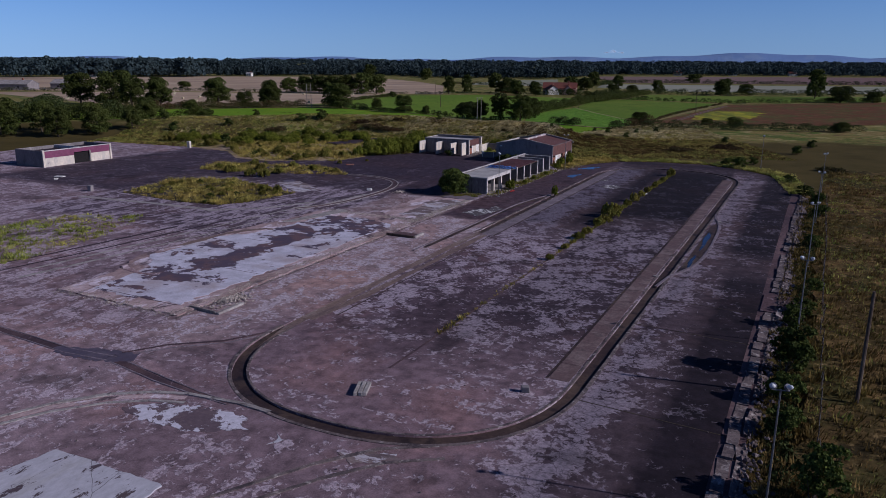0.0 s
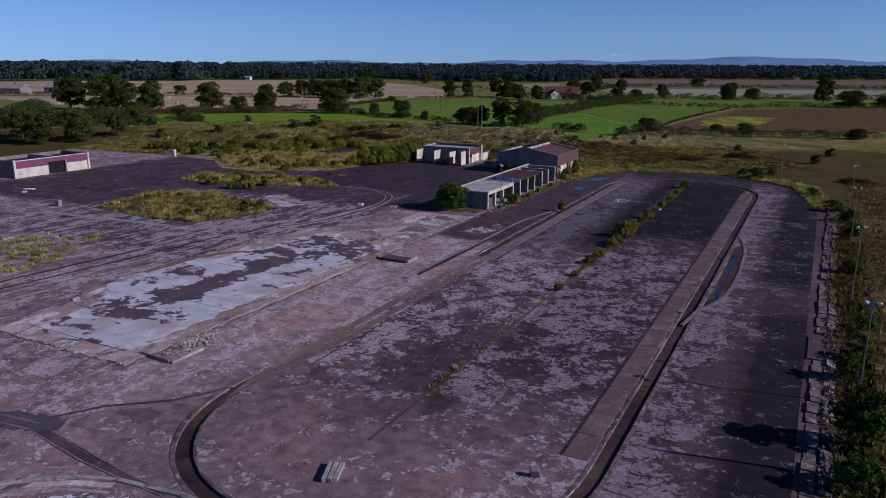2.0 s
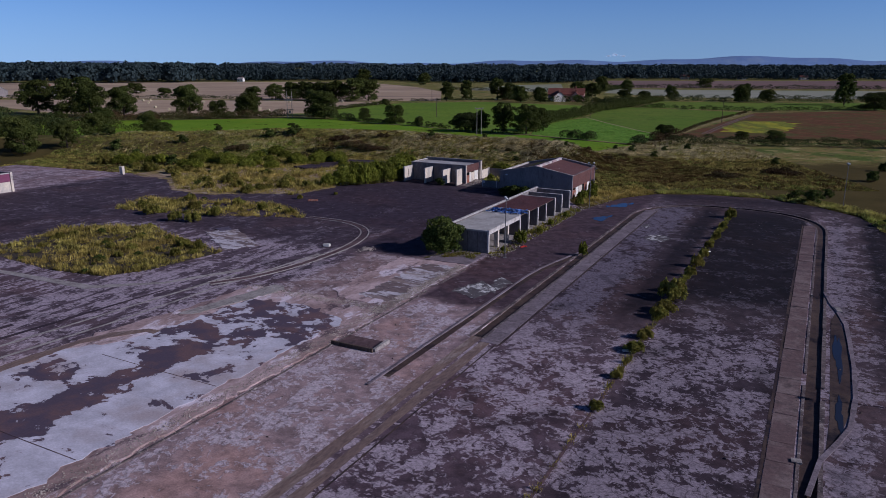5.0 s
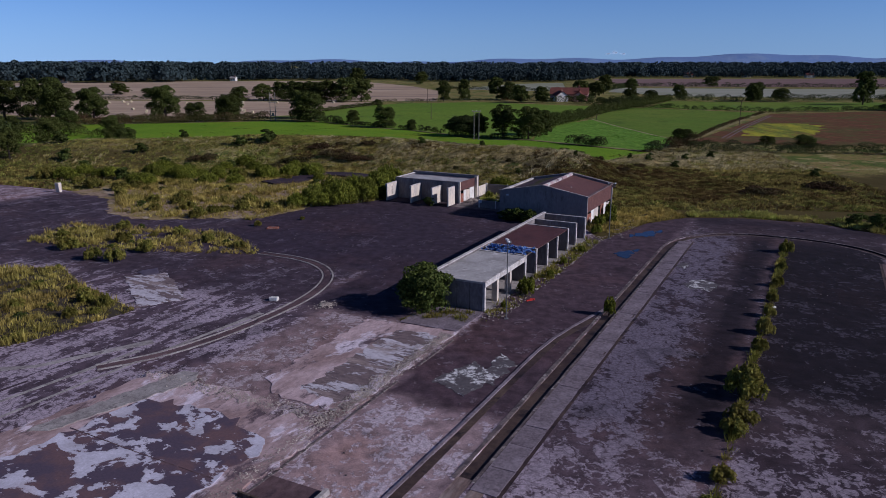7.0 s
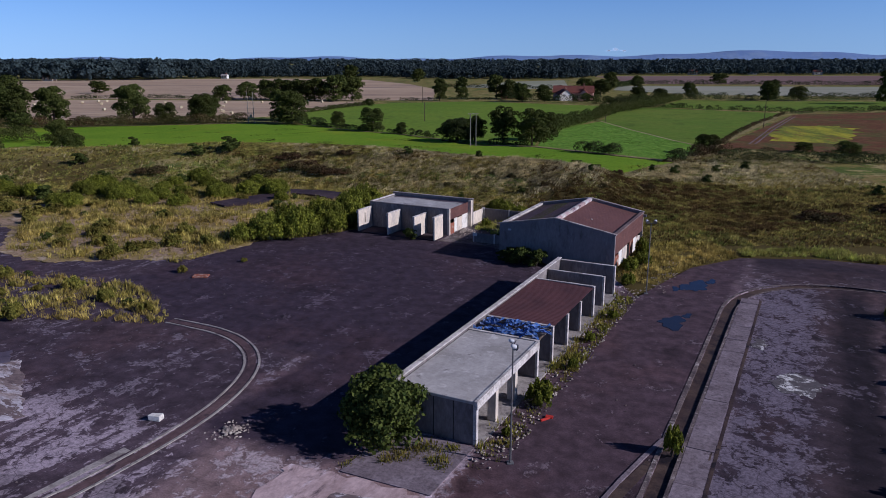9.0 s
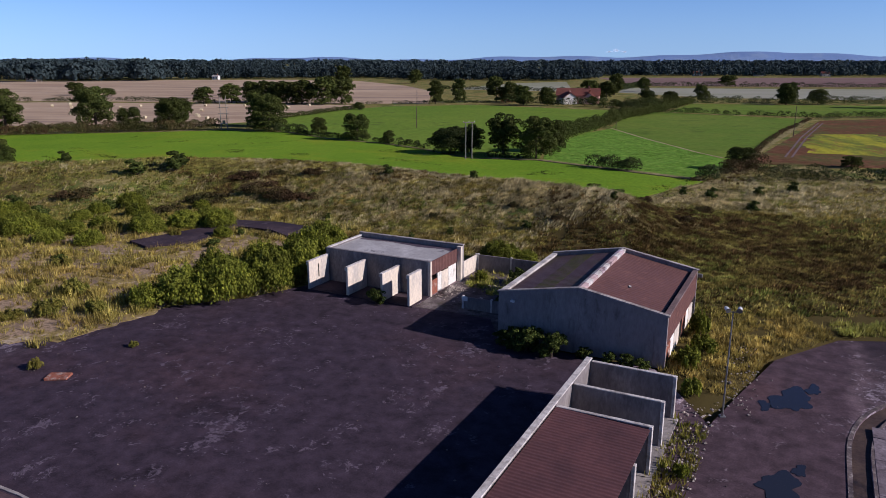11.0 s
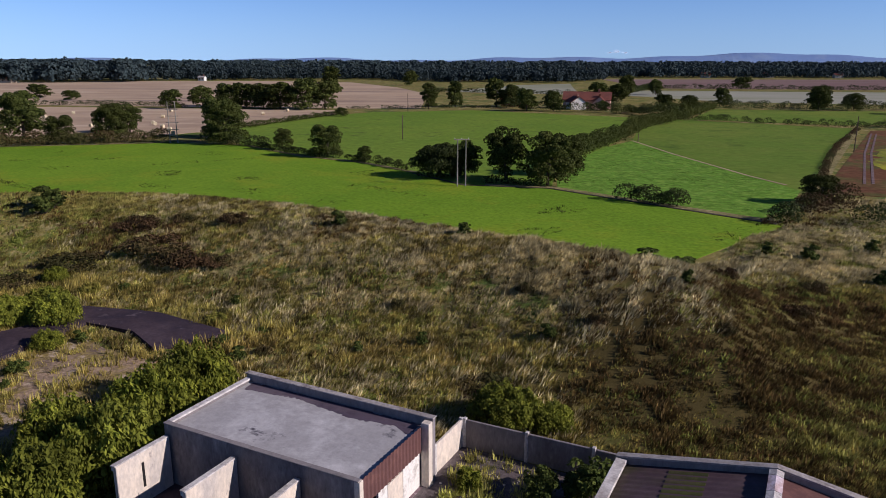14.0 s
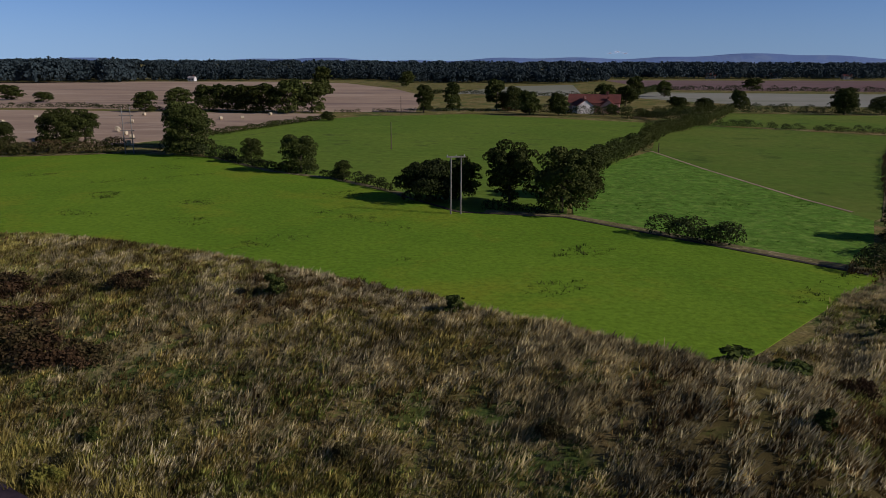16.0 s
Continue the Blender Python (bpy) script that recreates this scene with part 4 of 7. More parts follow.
BYPASS_R = [(37.6, -41), (38.2, -36.4), (39.2, -33.4), (39.9, -31), (40.35, -26), (40.4, -20), (40.2, -13), (40.0, -8.6), (39.4, -5), (38.7, -2), (38.2, 1.5)]
BYPASS_L = [(10.3, 6), (9.7, 3.5), (9.0, 0), (8.4, -3.6), (8.15, -7), (8.1, -11), (8.1, -18), (8.0, -26), (7.9, -34), (7.9, -40)]
edging("bypass_kerb_east", BYPASS_R, 0.34, 0.08, "pale concrete kerb round a bulge in the drain", "grey_slab", closed=False)
edging("bypass_kerb_west", BYPASS_L, 0.24, 0.09, "pale concrete kerb beside the drain", "grey_slab", closed=False)
solid("bypass_bed", prism([(38.45, -36), (39.3, -32.6), (40.0, -28), (40.15, -20), (39.9, -11), (39.2, -5), (38.75, -8), (38.7, -30)], -0.1, 0.012), M["silt"], SITE, "dark damp bed beside the drain", "drain", kind="structure")
solid("bypass_channel_west", strip([(10.15, 3), (9.35, -0.6), (8.8, -3.8), (8.55, -8), (8.5, -14), (8.5, -22), (8.4, -30), (8.3, -38)], 0.55, 0.018, jitter=0.3), M["silt"], SITE, "dark silted side channel", "drain", kind="structure")

# slabs beside the drain
for name, u0, u1, v0, v1 in (("slab_strip_east", 35.2, 36.75, -68, 37), ("slab_strip_west", 11.75, 13.35, -28, 38)):
    rng = np.random.default_rng(int(u0))
    run = thing(name, SITE, "row of pinkish worn concrete slabs", "paving", kind="structure")
    v = v0
    while v < v1:
        n = rng.uniform(2.6, 4.4)
        bm = box(bmesh.new(), u0, u1, v, min(v + n, v1) - 0.05, -0.05, 0.035 + rng.uniform(-0.01, 0.012), 0.015, rng)
        part("slab", bm, M["grey_slab" if u0 < 30 else "pink_slab"], run)
        v += n
    solid(name + "_joint", strip([(u0 - 0.16 if u0 > 30 else u1 + 0.16, v0), (u0 - 0.16 if u0 > 30 else u1 + 0.16, v1)], 0.22, 0.012), M["silt"], SITE, "dark joint beside the slabs", "paving", kind="structure")

# median seam with weeds
solid("median_seam", strip([(23.7, -72), (24.0, -40), (24.2, -8), (24.5, 15), (24.7, 40)], 0.2, 0.015), M["lane"], SITE, "weedy seam between two tarmac lanes", "paving", kind="structure")
for k, (v0, u0, u1) in enumerate(((-53.2, 38.4, 48), (-44.8, 38.4, 48), (-70.5, 38.2, 48), (-24, 40.5, 48), (-3, 40.5, 48), (16, 39, 48))):
    solid("lane_seam", strip([(u0, v0), (u1, v0 - 0.6)], 0.07, 0.016), M["mud"], SITE, "thin dark seam across the tarmac", "paving", "lane seams", "structure")

def band(name, line, width, z, key, label, jitter=0.25, seed=3):
    solid(name, strip(line, width, z, jitter=jitter, seed=seed), M[key], SITE, label, "track", kind="structure")


# curved kerb pair of the turning loop
TURN = [(-21.5, -26), (-19, -22), (-17.6, -16), (-17.3, -9), (-17.6, -4), (-18.8, 0.5), (-20.6, 3.8), (-23.5, 6.3), (-27.5, 7.8), (-33.8, 7.7)]
for k in range(2):
    TURN = [TURN[0]] + [((a * q + c * (1 - q)), (b * q + d * (1 - q))) for (a, b), (c, d) in zip(TURN[:-1], TURN[1:]) for q in (0.75, 0.25)] + [TURN[-1]]
for off, w in ((-0.52, 0.17), (0.05, 0.62), (0.6, 0.17)):
    line = []
    for i, (u, v) in enumerate(TURN):
        a, c = Vector(TURN[max(i - 1, 0)]), Vector(TURN[min(i + 1, len(TURN) - 1)])
        d = (c - a).normalized()
        line.append((u - d.y * off, v + d.x * off))
    fine = []
    for (a, b), (c, d) in zip(line[:-1], line[1:]):
        fine += [(a + (c - a) * k / 3, b + (d - b) * k / 3) for k in range(3)]
    fine.append(line[-1])
    if w > 0.4:
        solid("turning_gutter", strip(fine, w, 0.024), M["lane"], SITE, "shallow gutter of the turning loop", "kerb", kind="structure")
    else:
        edging("turning_kerb", fine, w, 0.05, "pale curved kerb of the turning loop", "pale_concrete", closed=False, step=1.6)

# tracks at the south end
SOUTH = [(-30, -106), (-12, -99), (0, -93.6), (5.0, -90.8), (6.4, -87.8), (8.7, -85.0), (11, -83.4), (13.4, -82.5), (17.8, -81.9), (20.4, -82.0)]
edging("south_kerb", SOUTH, 0.34, 0.08, "low pale kerb along the curved lane", "pale_concrete", closed=False)
edging("south_kerb_inner", [(u + 0.75 + 0.02 * k, v - 0.95 - 0.02 * k) for k, (u, v) in enumerate(SOUTH[:-2])], 0.28, 0.06, "second pale kerb along the curved lane", "pale_concrete", closed=False)
solid("south_gutter", strip([(u + 0.38, v - 0.48) for u, v in SOUTH[:-2]], 0.5, 0.018), M["stained_floor"], SITE, "shallow pale gutter between two kerbs", "kerb", kind="structure")
CROSS = [(-30, -76), (-12, -80.6), (-1.2, -81.1), (3.4, -80.6), (9.5, -81.6), (14, -82.1), (17, -82.2)]
for side in (-0.42, 0.42):
    edging("cross_kerb", [(u, v + side * (1 if u < 12 else 0.6)) for u, v in CROSS], 0.13, 0.04, "broken pale kerb beside a silted drain", "grey_slab", closed=False, step=1.7)
edging("branch_kerb", [(4.2, -78.9), (6.2, -76.4), (9.2, -73.6), (10.2, -71.6)], 0.14, 0.04, "broken pale kerb beside a branch drain", "grey_slab", closed=False, step=1.5)
edging("south_lane_kerb", [(32.5, -80.6), (29.5, -82.6), (27, -85.8), (25.2, -89), (22, -95), (17, -104)], 0.3, 0.05, "thin pale kerb of the southern lane", closed=False)
edging("south_lane_kerb_outer", [(33.5, -81.8), (30.6, -83.8), (28.2, -87), (26.4, -90.2), (23.4, -96), (18.4, -105)], 0.26, 0.05, "thin pale kerb of the southern lane", closed=False)
band("cross_drain", CROSS, 0.6, 0.02, "lane", "dark silted drain crossing the ground", 0.2)
band("cross_drain_branch", [(3, -79.6), (5, -76.5), (8.5, -73.6), (10.6, -70)], 0.3, 0.022, "lane", "dark silted branch drain", 0.2)
solid("damp_patch", fill([ragged([(-3, -81.4), (-0.5, -82), (3.4, -81.4), (5.2, -80), (4.6, -78.8), (2.6, -79.2), (0, -79.8)], 0.35, 0.16, 44)], 0.026, 0.05), M["damp"], SITE, "dark damp hollow where drains meet", "stain", kind="structure")
for k, (line, w, key) in enumerate((([(-24, -70), (-22, -55), (-20.5, -40), (-19.5, -20), (-18.6, -10)], 0.5, "pale_concrete"), ([(-26, -68), (-24.5, -54), (-23, -38), (-21.4, -22)], 0.35, "pale_concrete"),
                                    ([(-29, -74), (-27, -60), (-25.5, -46), (-24, -30)], 0.4, "asphalt"), ([(-34, -80), (-30, -62), (-28, -44)], 0.5, "asphalt"),
                                    ([(-60, -35), (-45, -33.5), (-32, -33), (-26, -28), (-22, -20)], 0.9, "pale_concrete"))):
    band("tyre_track", line, w, 0.016 + k * 0.002, key, "worn tyre track on bare ground", 0.45, k)

# raised foundation platform
PLAT = [(0.4, -71), (0.5, -26.2), (-6.8, -24.2), (-16.6, -24.6), (-17.2, -33), (-19, -42), (-19.6, -58), (-16.5, -64), (-16.2, -71)]
solid("platform_slab", fill([ragged(PLAT, 0.6, 0.14, 33)], 0.14, 0.24), M["stained_floor"], SITE, "raised concrete foundation with brown stains", "foundation", kind="structure")
solid("platform_floor", fill([ragged([(-1.6, -69), (-1.4, -29.5), (-7.4, -27.4), (-13.6, -28.4), (-14.6, -38), (-15.4, -43), (-18.4, -46), (-18.3, -57), (-14.5, -61), (-13.2, -69.4)], 0.6, 0.2, 32)], 0.165, 0.06), M["floor_slab"], SITE,
      "whitish floor slab with dark purple stains", "foundation", kind="structure")
solid("platform_step", fill([ragged([(0.3, -23.6), (0.3, -6.2), (-5.4, -6.4), (-8.6, -6.8), (-8.4, -21.6), (-6, -23.4)], 0.5, 0.16, 31)], 0.05, 0.15), M["stained_floor"], SITE, "lower pale concrete strip", "foundation", kind="structure")
solid("tile_floor", fill([ragged([(-0.9, -22.4), (-0.7, -7.6), (-4.6, -7.8), (-5.0, -22)], 0.5, 0.2, 35)], 0.056, 0.03), M["tile_floor"], SITE, "worn whitish floor tiles with dark gaps", "foundation", kind="structure")
solid("platform_apron", prism([(0.2, -6), (0.2, -0.3), (-5.5, -0.3), (-5.6, -6.2)], -0.1, 0.06), M["grey_slab"], SITE, "pale concrete apron beside the bays", "foundation", kind="structure")
solid("white_pad", fill([ragged([(20.9, -91.6), (12.2, -91.8), (11, -99), (21, -99.5)], 0.5, 0.07, 34)], 0.08, 0.18), M["white_floor"], SITE, "white concrete pad at the south end", "foundation", kind="structure")
for k, (pts, key) in enumerate((([(11.0, -86.2), (13.1, -84.0), (16, -83.4), (19.2, -83.2), (20.6, -84.5), (18.1, -86.2), (14, -86.7)], "flaked_paint"), ([(22.6, -84.2), (23.7, -84.4), (23.2, -85.2)], "white_floor"),
                                ([(27.6, -84), (30.6, -82.6), (31.4, -83.4), (28.6, -85)], "tile_floor"), ([(16.2, 17), (18.6, 16.6), (19.2, 19.6), (17.4, 20.8), (15.8, 19.4)], "paint"),
                                ([(13.6, 25), (14.6, 24.6), (14.9, 26.8), (13.9, 27)], "paint"), ([(3, -16), (6.4, -17.5), (7.0, -13), (4.5, -11.4)], "paint"), ([(6, -14), (7.4, -15), (7.4, -10), (5.6, -9)], "paint"))):
    solid("paint_patch", fill([ragged(pts, 0.3, 0.13, 20 + k)], 0.02 + 0.001 * k, 0.07), M[key], SITE, "flaking white patch on the tarmac", "marking", "white patches", "structure")

for v in (-69.0, -57.2, -45.5, -33.8):
    solid("floor_joint", strip([(-14.4, v + 0.2), (-8, v), (-1.7, v - 0.1)], 0.07, 0.1745, 0.01), M["lane"], SITE, "thin dark joint across the floor slab", "joint", "floor joints", "structure")
solid("silt_arc", strip([(-17.6, -61.6), (-16.3, -62.5), (-13.2, -63.2), (-11.4, -62.2)], 0.6, 0.177, 0.1, 0.3), M["south_lane"], SITE, "curved brown silt trace over the slab's corner", "track", kind="structure")
solid("silt_arc", strip([(-18.9, -52), (-18.8, -48.4), (-18.5, -44.5), (-17.4, -41.8), (-15.6, -39.6), (-14.4, -39.6)], 0.9, 0.178, 0.1, 0.35), M["sand"], SITE, "curved brown silt trace along the slab", "track", kind="structure")

lip = [(-16.6, -35.2), (-15.2, -34.6), (-12.6, -24.6), (-13.4, -23.2), (-14.6, -23.6)]
solid("platform_lip", fill([ragged(lip, 0.4, 0.08, 38)], 0.2, 0.12), M["pale_concrete"], SITE, "low raised concrete strip on the foundation", "foundation", kind="structure")
edging("platform_kerb", [(0.75, -71.5), (0.85, -50), (0.8, -30), (0.8, -8)], 0.16, 0.05, "low pale kerb along the platform", closed=False, step=3.0)
solid("bank_tarmac", prism(BANK_TARMAC, -0.1, 0.42), M["asphalt"], SITE, "dark tarmac remnant in the grass", "pavement", kind="structure")

GRAVEL = [(-47.5, 24), (-46.5, 33), (-51, 42), (-49, 50), (-52, 60), (-66, 61), (-84, 50), (-95, 40), (-94, 26), (-82, 24.5), (-72, 16), (-62, 15), (-55, 20)]
solid("gravel_ground", fill([ragged(GRAVEL, 0.8, 0.3, 40)], 0.03, 0.3), M["gravel"], SITE, "bare pinkish gravel with thin weeds", "ground", kind="structure")

# puddles
for u, v, a, b in ((7.0, 40.0, 1.3, 1.8), (8.3, 42.4, 0.5, 0.8), (5.4, 38.2, 0.4, 0.7), (6.9, 27.8, 1.2, 1.5), (7.8, 30.2, 0.4, 0.6), (39.3, -17, 0.3, 5.0), (39.3, -29, 0.26, 2.6)):
    rng = np.random.default_rng(int(u * 10 + abs(v)))
    wave = [rng.uniform(0, 6.28) for k in range(3)]
    pts = []
    for k in range(48):
        g = k * math.pi / 24
        r = 1 + 0.22 * math.sin(2 * g + wave[0]) + 0.2 * math.sin(3 * g + wave[1]) + 0.12 * math.sin(7 * g + wave[2]) + rng.uniform(-0.05, 0.05)
        pts.append((u + a * math.cos(g) * r, v + b * math.sin(g) * r))
    solid("puddle", fill([pts], 0.026, 0.05), M["water"], SITE, "still shallow puddle on tarmac", "puddle", "puddles")

# ---- open-fronted bays ----
def make_bays():
    t = thing("open_bays", SITE, "roofless and roofed row of grey concrete vehicle bays", "building")
    part("floor_slab", block(-5.5, 0.5, 0.1, 33.6, -0.05, 0.08), M["pale_concrete"], t, "cracked concrete floor")
    part("back_wall", block(-5.75, -5.5, 0.0, 33.6, 0, 3.12), M["bay_wall"], t)
    v = 0.0
    while v < 33.4:
        n = min(3.35, 33.6 - v)
        part("coping", block(-5.83, -5.42, v, v + n - 0.015, 3.12, 3.22), M["coping"], t, "pale coping along the back wall")
        v += n
    part("end_wall", block(-5.5, 0.05, 0.0, 0.24, 0, 2.74), M["bay_wall"], t, "grey panelled end wall")
    for k in range(1, 4):
        part("panel_joint", block(-5.5 + 1.38 * k - 0.02, -5.5 + 1.38 * k + 0.02, -0.012, 0.0, 0.05, 2.7, 0), M["dark_void"], t)
    for v in (11.0, 14.4, 18.2, 21.8, 25.9, 29.35, 33.4):
        low = v in (18.2, 21.8)
        part("partition", block(-5.5, 0.0, v - 0.1, v + 0.1, 0, 2.66 if low else 2.95), M["bay_wall"], t)
        part("post", block(0.0, 0.2, v - 0.16, v + 0.16, 0, 2.8 if low else 3.0), M["coping"], t, "pale concrete post")
        if not low:
            part("wall_cap", block(-5.42, 0.0, v - 0.13, v + 0.13, 2.95, 3.02), M["coping"], t)
    part("post", block(-0.02, 0.22, -0.02, 0.28, 0, 2.74), M["coping"], t, "pale concrete post")
    for v in (3.5, 6.9):
        part("column", block(-0.5, 0.1, v - 0.22, v + 0.22, 0, 2.5), M["cream_wall"], t, "pale square column")
    part("roof_slab", block(-5.42, 0.05, -0.05, 10.88, 2.74, 2.95, 0.03), M["bay_roof"], t, "pale weathered concrete roof slab")
    part("front_beam", block(0.05, 0.32, -0.1, 10.88, 2.45, 3.02, 0.03), M["coping"], t, "white flaking front beam")
    part("tin_roof", ribbed(-5.4, 0.1, 14.5, 25.8, 2.98, 2.86, 0.3, 0.035), M["maroon_sheet"], t, "maroon profiled sheet roof")
    for u in (-3.7, -1.9, -0.1):
        part("purlin", block(u - 0.06, u + 0.06, 11.1, 25.8, 2.68, 2.82), M["timber"], t)
    return t


make_bays()


def make_debris():
    """Torn blue sheeting thrown over the purlins."""
    rng = np.random.default_rng(7)
    t = thing("torn_sheeting", SITE @ pose(-2.6, 12.7, 2.9), "crumpled torn blue sheeting lying over roof beams", "sheeting")
    for k in range(46):
        bm = bmesh.new()
        n, m = 5, 3
        l, w = rng.uniform(0.5, 1.5), rng.uniform(0.2, 0.55)
        grid = [[bm.verts.new((l * (i / n - 0.5), w * (j / m - 0.5), rng.uniform(-0.1, 0.16))) for j in range(m + 1)] for i in range(n + 1)]
        for i in range(n):
            for j in range(m):
                bm.faces.new((grid[i][j], grid[i + 1][j], grid[i + 1][j + 1], grid[i][j + 1]))
        bmesh.ops.solidify(bm, geom=bm.faces[:], thickness=0.012)
        part("torn_sheet", bm, M["blue_sheet"], t, m=pose(rng.uniform(-2.5, 2.6), rng.uniform(-1.3, 1.4), rng.uniform(0.0, 0.22), rng.uniform(-15, 15), rng.uniform(-15, 15), rng.uniform(0, 360)))
    for v in (-1.1, 0.1, 1.2):
        part("batten", block(-2.8, 2.7, v - 0.04, v + 0.04, -0.08, 0.0, 0.01), M["grey_timber"], t)


make_debris()


# ---- gabled shed ----
def make_shed():
    u0, u1, v0, v1, eave, ridge, mid = -15.6, -1.9, 41.2, 55.5, 4.2, 5.45, -8.8
    t = thing("gabled_shed", SITE, "grey rendered shed with a red and black sheet roof", "building")
    gable = [(u0, 0), (u1, 0), (u1, eave), (mid, ridge), (u0, eave)]
    for a, b, label in ((v0, v0 + 0.3, "blue-grey shaded gable wall"), (v1 - 0.3, v1, "grey gable wall")):
        part("gable_wall", side_prism(gable, a, b), M["grey_wall"], t, label)
        for (xa, za), (xb, zb) in (((u0 - 0.12, eave), (mid, ridge)), ((mid, ridge), (u1 + 0.12, eave))):
            part("gable_coping", side_prism([(xa, za + 0.005), (xb, zb + 0.005), (xb, zb + 0.09), (xa, za + 0.09)], a - 0.05, b + 0.05), M["pale_concrete"], t, "weathered coping strip")
    for k in range(1, 6):
        u = u0 + (u1 - u0) * k / 6
        part("wall_joint", block(u - 0.012, u + 0.012, v0 - 0.008, v0, 0.1, eave - 0.1, 0), M["bay_wall"], t)
    part("west_wall", block(u0, u0 + 0.3, v0 + 0.3, v1 - 0.3, 0, eave - 0.15), M["grey_wall"], t)
    part("west_coping", block(u0 - 0.1, u0 + 0.42, v0 + 0.38, v1 - 0.38, eave - 0.15, eave + 0.03), M["coping"], t, "white eaves coping")
    # east side: cladding above, broken brick and boards below
    part("east_cladding", ribbed_wall(v0 + 0.3, v1 - 0.3, 1.9, eave - 0.1, u1 - 0.02, 0.3, 0.03), M["red_sheet"], t, "brick-red profiled cladding")
    part("east_coping", block(u1 - 0.4, u1 + 0.06, v0 + 0.38, v1 - 0.38, eave - 0.1, eave + 0.05), M["pink_slab"], t, "pinkish eaves coping")
    rng = np.random.default_rng(4)
    v = v0 + 0.3
    k = 0
    while v < v1 - 0.5:
        n = min(rng.uniform(1.2, 2.2), v1 - 0.3 - v)
        # the near-black panel stands in for the shade of a gap
        key = ("brick", "boarding", "cream_wall", "dark_void")[k % 4]
        part("side_panel", block(u1 - 0.3, u1 - 0.06 - 0.03 * (k % 2), v, v + n - 0.03, 0, 1.9 if k % 3 else 1.5), M[key], t, "broken lower wall panel")
        v += n
        k += 1
    drop = 0.3
    part("west_roof", ribbed(u0 + 0.4, mid - 0.2, v0 + 0.32, v1 - 0.32, eave - drop + 0.05, ridge - drop, 0.42, 0.02), M["dark_sheet"], t, "dark mossy profiled roof sheet")
    part("east_roof", ribbed(mid + 0.2, u1 - 0.42, v0 + 0.32, v1 - 0.32, ridge - drop, eave - drop + 0.05, 0.42, 0.012), M["red_sheet"], t, "dull red roof sheet")
    part("moss_band", ribbed(-13.2, -11.5, v0 + 0.5, v1 - 0.5, 4.352, 4.681, 0.42, 0.02), M["moss"], t, "olive moss along the dark sheet")
    part("gutter", block(u1 - 0.72, u1 - 0.42, v0 + 0.4, v1 - 0.4, eave - 0.26, eave - 0.2), M["dark_void"], t, "dark gutter behind the coping")
    v = v0 + 0.4
    while v < v1 - 0.5:
        n = min(1.3, v1 - 0.36 - v)
        part("ridge_cap", side_prism([(mid - 0.28, ridge - 0.36), (mid + 0.28, ridge - 0.36), (mid + 0.3, ridge - 0.02), (mid, ridge + 0.07), (mid - 0.3, ridge - 0.02)], v, v + n - 0.03),
             M["stained_floor"] if int(v) % 3 else M["coping"], t, "blotched pale ridge capping")
        v += n
    lamp = part("wall_lamp", block(u0 + 1.2, u0 + 1.55, v0 - 0.42, v0 - 0.18, eave - 0.62, eave - 0.44), M["lamp_glass"], t, "small white flood lamp")
    part("bracket", block(u0 + 1.34, u0 + 1.4, v0 - 0.2, v0, eave - 0.58, eave - 0.52, 0), M["steel"], lamp)
    part("downpipe", rod(bmesh.new(), (u1 - 0.9, v0 - 0.06, 0.2), (u1 - 0.9, v0 - 0.06, 3.6), 0.05), M["bay_wall"], t)
    part("vent_stub", block(u1 + 0.1, u1 + 0.5, v1 - 0.7, v1 - 0.4, eave - 0.5, eave - 0.2), M["steel"], t)
    rng = np.random.default_rng(5)
    for u, v, a in ((-5.9, 46.0, 20),):
        part("loose_scrap", block(-0.1, 0.1, -0.22, 0.22, 0, 0.04, 0.01), M["coping"], t, "pale scrap lying on the roof", pose(u, v, ridge - 0.24 - (u - mid) * (ridge - eave) / (u1 - mid), 0, 10, a))


make_shed()


